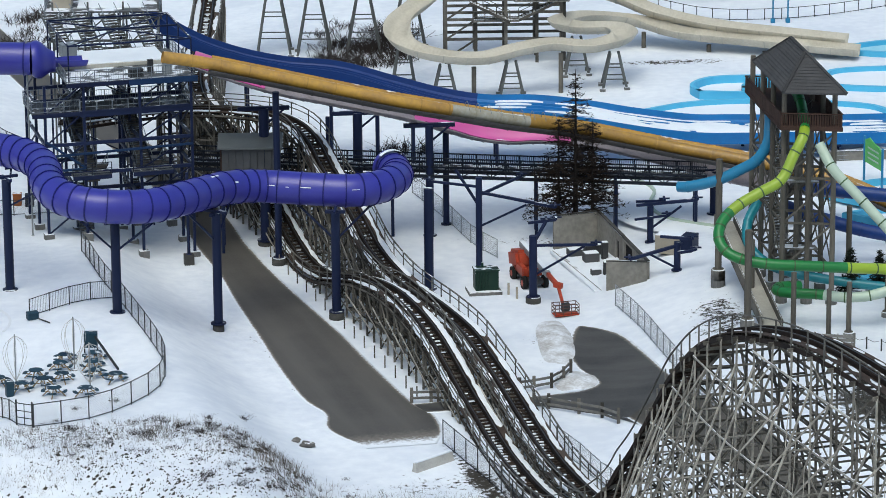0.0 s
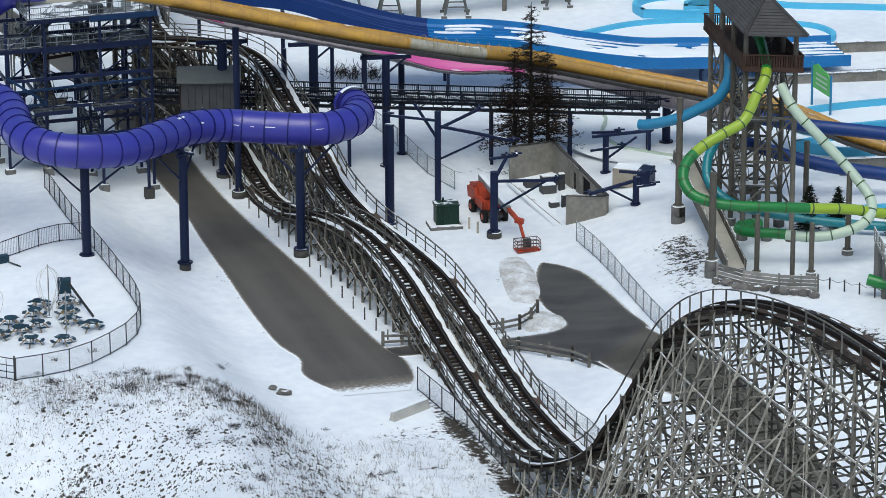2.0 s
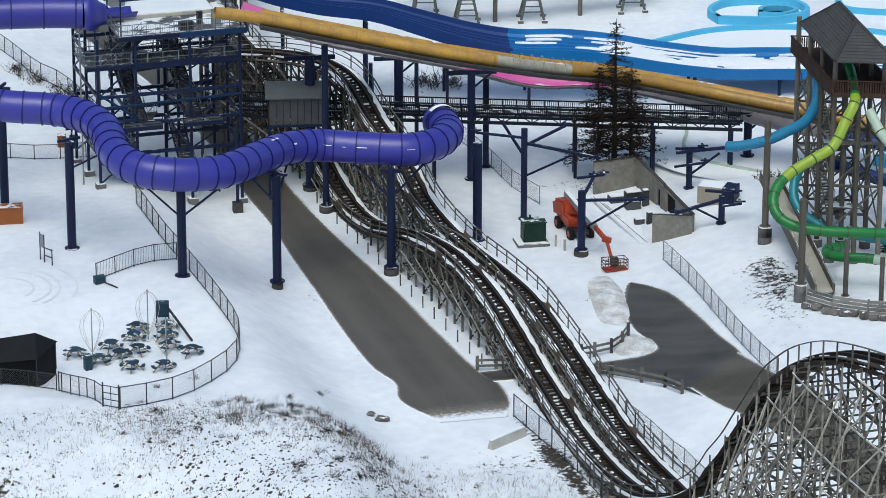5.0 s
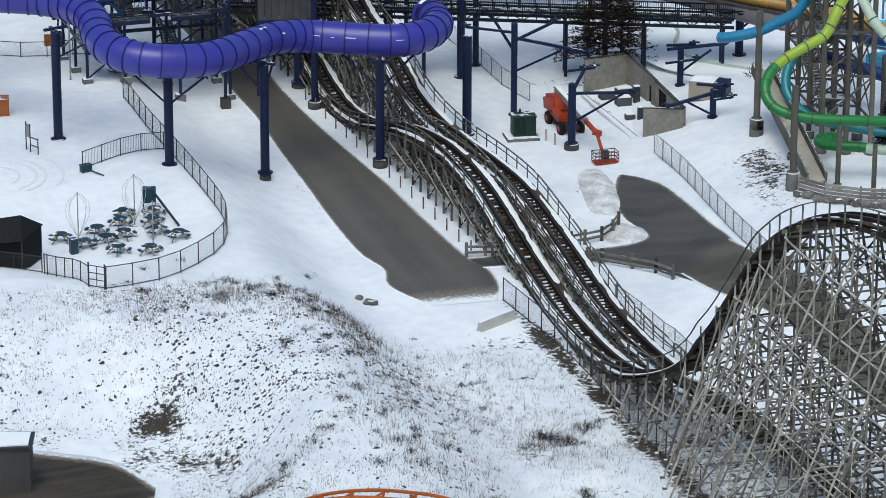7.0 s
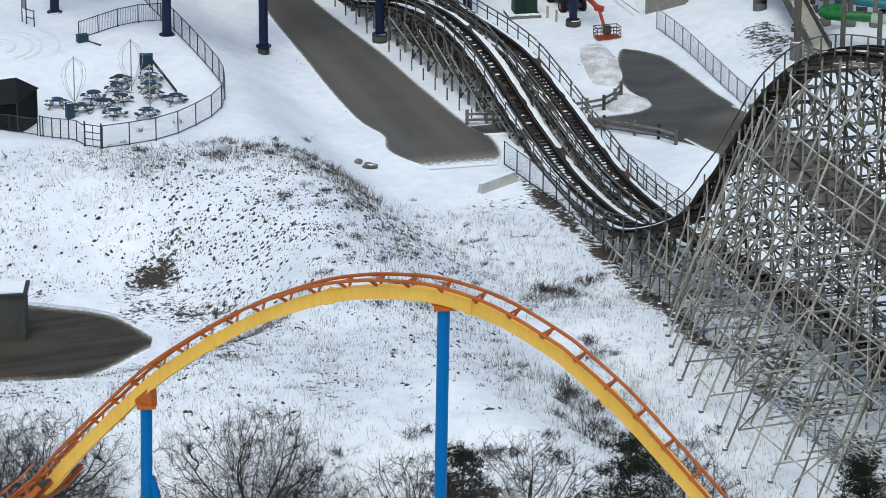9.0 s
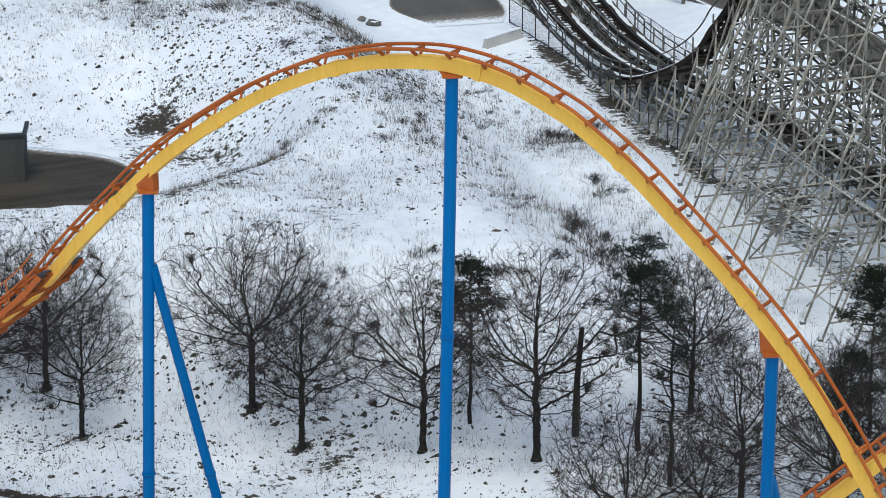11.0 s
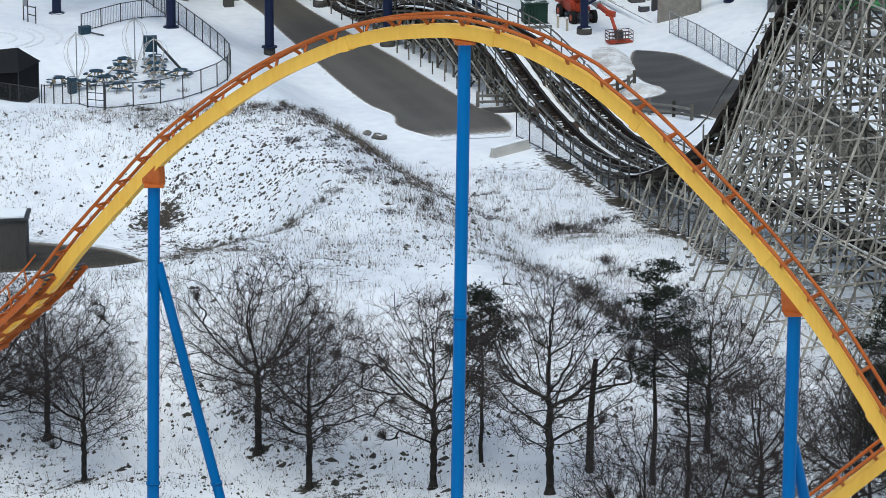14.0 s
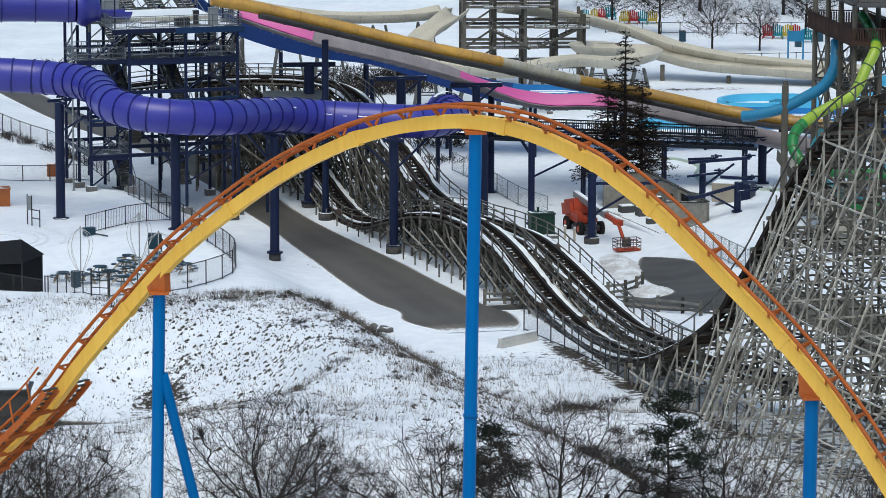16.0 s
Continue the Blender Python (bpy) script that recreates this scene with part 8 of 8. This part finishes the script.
def tuft(verts, faces, c, size, rng, blades, flat=0.5):
    for _ in range(blades):
        d = np.array((rng.gauss(0, 1), rng.gauss(0, 1), rng.gauss(0.2, flat)))
        d /= np.linalg.norm(d)
        s = np.cross(d, (rng.gauss(0, 1), rng.gauss(0, 1), rng.gauss(0, 1)))
        s /= max(np.linalg.norm(s), 1e-6)
        k, w = len(verts), size * 0.10
        verts += [tuple(c - s * w), tuple(c + s * w), tuple(c + d * size * rng.uniform(0.6, 1.2))]
        faces.append((k, k + 1, k + 2))


def pine(seed, high, start, label, mat=NEEDLE, droop=0.0, spread_=0.24, dense=1.0, taper=True, name="pine_tree", thickness=0.014):
    """A conifer: a straight trunk, whorls of limbs, and tufts of needles along them."""
    rng = random.Random(seed)
    t = thing(name, label, "tree", (0, 0, 0), "conifers")
    wood, verts, faces = [], [], []
    r = high * thickness
    for i in range(8):
        limb(wood, (0, 0, high * i / 8), (0, 0, high * (i + 1) / 8), r * (1 - i / 8.6), r * (1 - (i + 1) / 8.6), 7)
    z = high * start
    while z < high * 0.985:
        f = (z / high - start) / (1 - start)
        size = high * spread_ * ((1 - f) ** 0.8 + 0.06 if taper else (0.35 + 1.5 * f * (1.15 - f)) * 0.8)
        for k in range(rng.choice((4, 5, 6))):
            a, l = rng.uniform(0, 2 * math.pi), size * rng.uniform(0.55, 1.1)
            up = (0.32 if not taper else 0.12) - droop + rng.gauss(0, 0.1)
            d = np.array((math.cos(a), math.sin(a), up))
            p, q = np.array((0, 0, z)), np.array((0, 0, z)) + d * l
            limb(wood, p, q, max(r * 0.22 * (1 - f) + 0.012, 0.012), 0.01, 4)
            n = max(2, int(l * 5.0 * dense))
            for j in range(n):
                u = (j + 1) / n
                if u < 0.25 and not taper:
                    continue
                c = p + d * l * u + np.array((rng.gauss(0, 0.07), rng.gauss(0, 0.07), rng.gauss(0, 0.05) - droop * 0.25 * u)) * (1 + l * 0.35)
                tuft(verts, faces, c, 0.30 if taper else 0.36, rng, 6 if taper else 12, 0.4)
        z += high * rng.uniform(0.022, 0.04) / (0.7 + 0.3 * dense)
    solid("trunk", *limb_mesh(wood), BARK, t, smooth=True)
    solid("crown", verts, faces, mat, t, "clumps of needles")
    return t


def clump_pine(seed, high, start, label, most=5, full=1.0):
    """A pine with a bare lower trunk and an irregular crown of dense needle clumps at the ends of crooked limbs."""
    rng = random.Random(seed)
    t = thing("pine_tree", label, "tree", (0, 0, 0), "conifers")
    wood, verts, faces = [], [], []
    r, p = high * 0.0135, np.array((0.0, 0.0, -0.1))
    for i in range(9):
        q = np.array((rng.gauss(0, 0.05), rng.gauss(0, 0.05), high * (i + 1) / 9.4))
        limb(wood, p, q, r * (1 - i / 10), r * (1 - (i + 1) / 10), 7)
        p = q
    for i in range(46):
        f = (i + rng.random()) / 46
        z = high * (start + (0.98 - start) * f)
        thin_ = 0.1 < f < 0.34
        reach_ = high * 0.20 * (0.35 + 0.75 * math.sin(math.pi * min(1, 0.3 + 0.7 * f))) * rng.uniform(0.55, 1.05)
        a = rng.uniform(0, 6.28)
        e = np.array((math.cos(a) * reach_, math.sin(a) * reach_, z + rng.uniform(-0.1, 0.5)))
        m = np.array((e[0] * 0.5, e[1] * 0.5, z - 0.1 + rng.gauss(0, 0.12)))
        limb(wood, (0, 0, z - 0.3), m, 0.05, 0.03, 4)
        limb(wood, m, e, 0.03, 0.012, 4)
        if (thin_ and rng.random() < 0.75) or rng.random() > full:
            for _ in range(5):
                q = m + (e - m) * rng.random()
                limb(wood, q, q + np.array((rng.gauss(0, 0.4), rng.gauss(0, 0.4), rng.gauss(0.05, 0.2))), 0.011, 0.006, 3)
            continue
        for _ in range(rng.randint(most - 2, most)):
            c = e * rng.uniform(0.45, 1.05) * (1, 1, 0) + (0, 0, e[2] + rng.gauss(0.05, 0.16))
            c = c + np.array((rng.gauss(0, 0.28), rng.gauss(0, 0.28), 0))
            for _ in range(16):
                d = np.array((rng.gauss(0, 0.24), rng.gauss(0, 0.24), rng.gauss(0, 0.12)))
                tuft(verts, faces, c + d, 0.24, rng, 6, 0.75)
    solid("trunk", *limb_mesh(wood), BARK, t, smooth=True)
    solid("crown", verts, faces, NEEDLE, t, "clumps of dark green needles")
    return t


def put(ob, x, y, turn=0.0, size=1.0, sink=0.05):
    ob.matrix_basis = pose(x, y, land(x, y) - sink, 0, 0, turn) @ Matrix.Diagonal((size, size, size, 1))
    return ob


kindsof = [bare_tree(11, 10.8, 1.0), bare_tree(23, 10.2, 0.95, 0.1), bare_tree(37, 11.0, 0.85), bare_tree(41, 9.2, 1.05)]
used = set()
for k, x, y, turn, size in spots:
    if k not in used:
        put(kindsof[k], x, y, turn, size)
        used.add(k)
    else:
        copy_thing(kindsof[k], pose(x, y, land(x, y) - 0.05, 0, 0, turn)).scale = (size,) * 3
for k, x, y, turn, size in ((0, 43, 143, 10, 0.85), (1, 48.2, 138, 60, 0.9), (0, 52.5, 121.4, 100, 0.72), (3, 65.8, 137.5, 20, 0.9), (2, 58.2, 122.6, 0, 0.6), (3, 38, 165, 50, 1.2), (1, 56, 162, 5, 1.2), (0, 66, 158, 70, 1.1), (2, 74, 150, 0, 1.2), (1, 50, 172, 44, 1.3), (3, 60, 175, 12, 1.3), (0, 70, 172, 160, 1.3)):
    copy_thing(kindsof[k], pose(x, y, land(x, y) - 0.05, 0, 0, turn)).scale = (size,) * 3
p1 = put(clump_pine(5, 10.4, 0.42, "dark green pine with an open clumped crown", 5, 0.85), 10.23, -119.5)
p2 = put(clump_pine(9, 12.8, 0.5, "tall dark pine with a bare lower trunk", 5, 0.62), 19.6, -123.8)
put(clump_pine(14, 11.6, 0.3, "thin half-dead pine with few needle clumps", 4, 0.22), 20.97, -128.4, 70)
copy_thing(p1, pose(33.2, -122.5, land(33.2, -122.5), 0, 0, 200)).scale = (1.0,) * 3
copy_thing(p1, pose(30.2, -133, land(30.2, -133), 0, 0, 120)).scale = (1.0,) * 3
snag = thing("dead_trunk", "bare standing trunk snapped off at the top", "tree", ground_point(16.2, -121.7))
rows = []
limb(rows, ground_point(16.2, -121.7, -0.1), ground_point(16.25, -121.7, 3.4), 0.24, 0.19, 7)
limb(rows, ground_point(16.25, -121.7, 3.4), ground_point(16.5, -121.6, 6.6), 0.19, 0.15, 7)
solid("trunk", *limb_mesh(rows), BARK, snag, smooth=True)
for x, y, h, s in ((32.6, 26.4, 16.4, 3), (31.0, 26.2, 11.8, 8), (34.2, 26.6, 11.4, 15)):
    put(pine(s, h, 0.2 if h > 12 else 0.24, "dying brown spruce with drooping sparse branches", DEADNEEDLE, 0.16, 0.25 if h > 12 else 0.3, 1.2, name="spruce_tree", thickness=0.02), x, y)
for x, y, h, s in ((54.8, -3, 4.2, 31), (57.4, -2.4, 3.8, 32), (62.5, -6, 6.2, 33)):
    put(pine(s, h, 0.06, "small dark green spruce by the pool", NEEDLE, 0.05, 0.3, 1.6, name="spruce_tree"), x, y)


def bush(seed, size, label="leafless dark twiggy shrub standing in snow", mat=None):
    rng = random.Random(seed)
    rows = []
    for _ in range(42):
        a, e = rng.uniform(0, 6.28), rng.uniform(0.5, 1.45)
        d = np.array((math.cos(a) * math.cos(e), math.sin(a) * math.cos(e), math.sin(e)))
        l = size * rng.uniform(0.5, 1)
        p = np.array((rng.gauss(0, 0.38), rng.gauss(0, 0.38), -0.1)) * size
        limb(rows, p, p + d * l * 0.6, 0.014, 0.010, 3)
        for _ in range(3):
            q = p + d * l * rng.uniform(0.3, 0.6)
            limb(rows, q, q + (d + np.array((rng.gauss(0, 0.5), rng.gauss(0, 0.5), 0.2))) * l * 0.4, 0.011, 0.005, 3)
    ob = solid("shrub", *limb_mesh(rows), mat or TWIG)
    return tagged(ob, label, "shrub", "shrubs on the slope")


rng = random.Random(3)
b0 = [bush(i, 1.0) for i in range(3)]
# a few on the crest, a thicket by the trestle, a strip down the slope, more behind the pools
shrubs = [(3, -31, 0.6), (0.8, -52.5, 0.8), (-4, -42.6, 0.9)]
for x0, y0, x1, y1, n, wide, size in ((-12, -38, 4, -41, 30, 2.2, 0.55), (-12, -46, -2, -46, 8, 1.8, 0.6), (3, -42, 9.5, -78, 36, 2.6, 0.6), (13.3, -56, 15, -98, 12, 1.4, 0.45), (-6, -90, 4.5, -71, 10, 0.6, 0.5), (18, -84, 24, -97, 15, 2.6, 1.0), (20, -97, 25, -112, 15, 2.4, 1.3), (23, -106, 29, -116, 6, 2.2, 1.2), (18.5, -65, 22.5, -60, 8, 1.2, 0.9), (10, -44, 22, -58, 16, 2.6, 0.5), (21, -75, 22.5, -78, 5, 1.0, 1.0), (3, -108, 16, -108, 16, 1.8, 0.8)):
    for i in range(n):
        t = rng.random()
        shrubs.append((x0 + (x1 - x0) * t + rng.gauss(0, wide), y0 + (y1 - y0) * t + rng.gauss(0, wide), size * rng.uniform(0.6, 1.25)))
shrubs += [(rng.uniform(8, 17.5), rng.uniform(91, 112), rng.uniform(1.6, 2.6)) for _ in range(30)] + [(rng.uniform(-28, -21.5), rng.uniform(107, 128), rng.uniform(1.4, 2.2)) for _ in range(14)] + [(rng.uniform(-27, -24) + 0.6 * k, 63 - 1.05 * k, rng.uniform(0.9, 1.4)) for k in range(14)] + [(15.6, 54.9, 2.0), (17.2, 55.2, 2.3), (18.6, 54.6, 1.8)]
shrubs += [(48.5, 21, 1.3), (46.8, 22.8, 1.2), (33, 43, 1.4), (15.8, 44, 1.5), (17.5, 44.5, 1.4), (8, 93, 2.2), (12, 92, 2.4), (10, 95, 2.4)]
for i, (x, y, s) in enumerate(shrubs):
    ob = b0[i] if i < 3 else b0[i % 3].copy()
    if i >= 3:
        scene.collection.objects.link(ob)
    ob.matrix_basis = pose(x, y, land(x, y) + (0.1 if y < -50 else 0), 0, 0, i * 47) @ Matrix.Diagonal((s * 1.1, s * 1.1, s * 0.8, 1))


def grass():
    """Dead stalks standing through the snow, in drifts and clumps."""
    rng = np.random.default_rng(5)
    n = 90000
    x, y = rng.uniform(-24, 33, n), rng.uniform(-127, -31, n)
    keep = lumps(x / 3.1, y / 3.1) * 0.55 + lumps(x / 9 + 3, y / 9) * 0.4 + lumps(x / 1.1, y / 1.1 + 7) * 0.35
    spot = lambda cx, cy, rx, ry, v: v * np.exp(-(((x - cx) / rx) ** 2 + ((y - cy) / ry) ** 2))
    strip = lambda ax, ay, bx, by, w, v: v * np.exp(-((((x - ax) * (by - ay) - (y - ay) * (bx - ax)) / math.hypot(bx - ax, by - ay) / w) ** 2)) * rise(-0.15, 0.05, ((x - ax) * (bx - ax) + (y - ay) * (by - ay)) / ((bx - ax) ** 2 + (by - ay) ** 2)) * (1 - rise(0.95, 1.15, ((x - ax) * (bx - ax) + (y - ay) * (by - ay)) / ((bx - ax) ** 2 + (by - ay) ** 2)))
    hill = rise(-36, -41, y + 5 * rise(4, 9, x))
    zone = 0.24 * hill + spot(-3, -42.8, 10, 5, 0.58) + spot(-10, -47, 4, 3.5, 0.35) + strip(5.4, -42, 9.4, -80, 3.6, 0.6) + strip(13.2, -52, 15, -98, 1.9, 0.30) + strip(-7, -91, 4.5, -71, 1.1, 0.7) + spot(4, -90, 15, 9, 0.34) + spot(20, -88, 5, 9, 0.4) + spot(20, -62, 4, 8, 0.30) + spot(14, -50, 6, 7, 0.22) + spot(25, -104, 7, 10, 0.5) + spot(-2, -106, 14, 4, 0.5)
    zone = zone * (1 - spot(0, -60, 5, 6, 0.7)) * (1 - 0.6 * flank(x, y))
    ok = (keep * zone > rng.uniform(0.05, 0.8, n)) & ~((x < -8) & (y < -58) & (y > -80)) & ~((x > 8) & (y > -41))
    size = 1 + spot(-4, -41.5, 8, 4, 0.7) + strip(5.4, -42, 9.4, -80, 3.6, 0.7) + spot(20, -88, 5, 9, 0.8)
    x, y, size = x[ok], y[ok], size[ok]
    z = height(x, y)
    verts, faces = [], []
    for a, b, c, big in zip(x, y, z, size):
        tall = rng.uniform(0.5, 1.25) * big
        for _ in range(6):
            h, w = rng.uniform(0.12, 0.55) * tall, rng.uniform(0.007, 0.018)
            t, lean = rng.uniform(0, 6.28), rng.normal(0, 0.2, 2)
            ox, oy = rng.normal(0, 0.16, 2)
            dx, dy = math.cos(t) * w, math.sin(t) * w
            k = len(verts)
            verts += [(a + ox - dx, b + oy - dy, c - 0.15), (a + ox + dx, b + oy + dy, c - 0.15), (a + ox + lean[0], b + oy + lean[1], c + h)]
            faces.append((k, k + 1, k + 2))
    ob = solid("dead_grass", verts, faces, DRYGRASS, None, "dead grass and weed stalks standing through the snow", kind="stuff")
    return tagged(ob, category="grass")


grass()


def clods():
    """Dark clods of earth and stones lying on the snow."""
    rng = np.random.default_rng(8)
    base = np.array([(1, 0, 0), (0.3, 0.95, 0), (-0.8, 0.6, 0), (-0.8, -0.6, 0), (0.3, -0.95, 0), (0.1, 0.1, 0.25)])
    tri = [(0, 1, 5), (1, 2, 5), (2, 3, 5), (3, 4, 5), (4, 0, 5)]
    n = 78000
    x, y = rng.uniform(-24, 33, n), rng.uniform(-131, -34, n)
    zone = 0.75 * np.exp(-(((x + 2) / 8) ** 2 + ((y + 57) / 8) ** 2)) + 0.5 * rise(-103, -112, y) + 0.72 * rise(-36, -42, y + 5 * rise(4, 9, x)) * rise(-108, -98, y) * (1 - rise(12, 20, x)) * (1 - 0.6 * np.exp(-(((x + 15) / 5) ** 2 + ((y + 46) / 7) ** 2))) + 1.5 * np.exp(-(((x + 8.6) / 2.6) ** 2 + ((y + 57) / 2.4) ** 2)) + 1.0 * np.exp(-(((x + 3) / 2.8) ** 2 + ((y + 57) / 2) ** 2)) + 0.7 * np.exp(-(((x + 7) / 2.5) ** 2 + ((y + 49) / 2) ** 2))
    rough = lumps(x / 3, y / 3) * 0.6 + lumps(x / 1.2 + 5, y / 1.2) * 0.7
    zone = zone * (1 - 0.45 * rise(-60, -72, y) * (1 - rise(-100, -110, y)))
    ok = (zone * rough > rng.uniform(0.14, 1.2, n)) & ~((x < -8) & (y < -59) & (y > -78)) & (y + 128.4 + 0.53 * (x + 7.1) > 0)
    verts, faces = [], []
    for a, b, z in zip(x[ok], y[ok], height(x[ok], y[ok])):
        s = min(0.035 + rng.exponential(0.055), 0.28) if b > -100 else min(0.06 + rng.exponential(0.07), 0.4)
        t = rng.uniform(0, 6.28)
        c, d = math.cos(t), math.sin(t)
        k = len(verts)
        for p in base:
            q = p * s * rng.uniform(0.6, 1.3) * (1.2, 0.8, 0.8)
            verts.append((a + q[0] * c - q[1] * d, b + q[0] * d + q[1] * c, z + q[2] + (0.07 if p[2] > 0 else -0.08)))
        faces += [tuple(k + i for i in f) for f in tri]
    ob = solid("earth_clods", verts, faces, MUD, None, "dark clods of earth scattered over the snow", kind="stuff")
    return tagged(ob, category="earth")


clods()
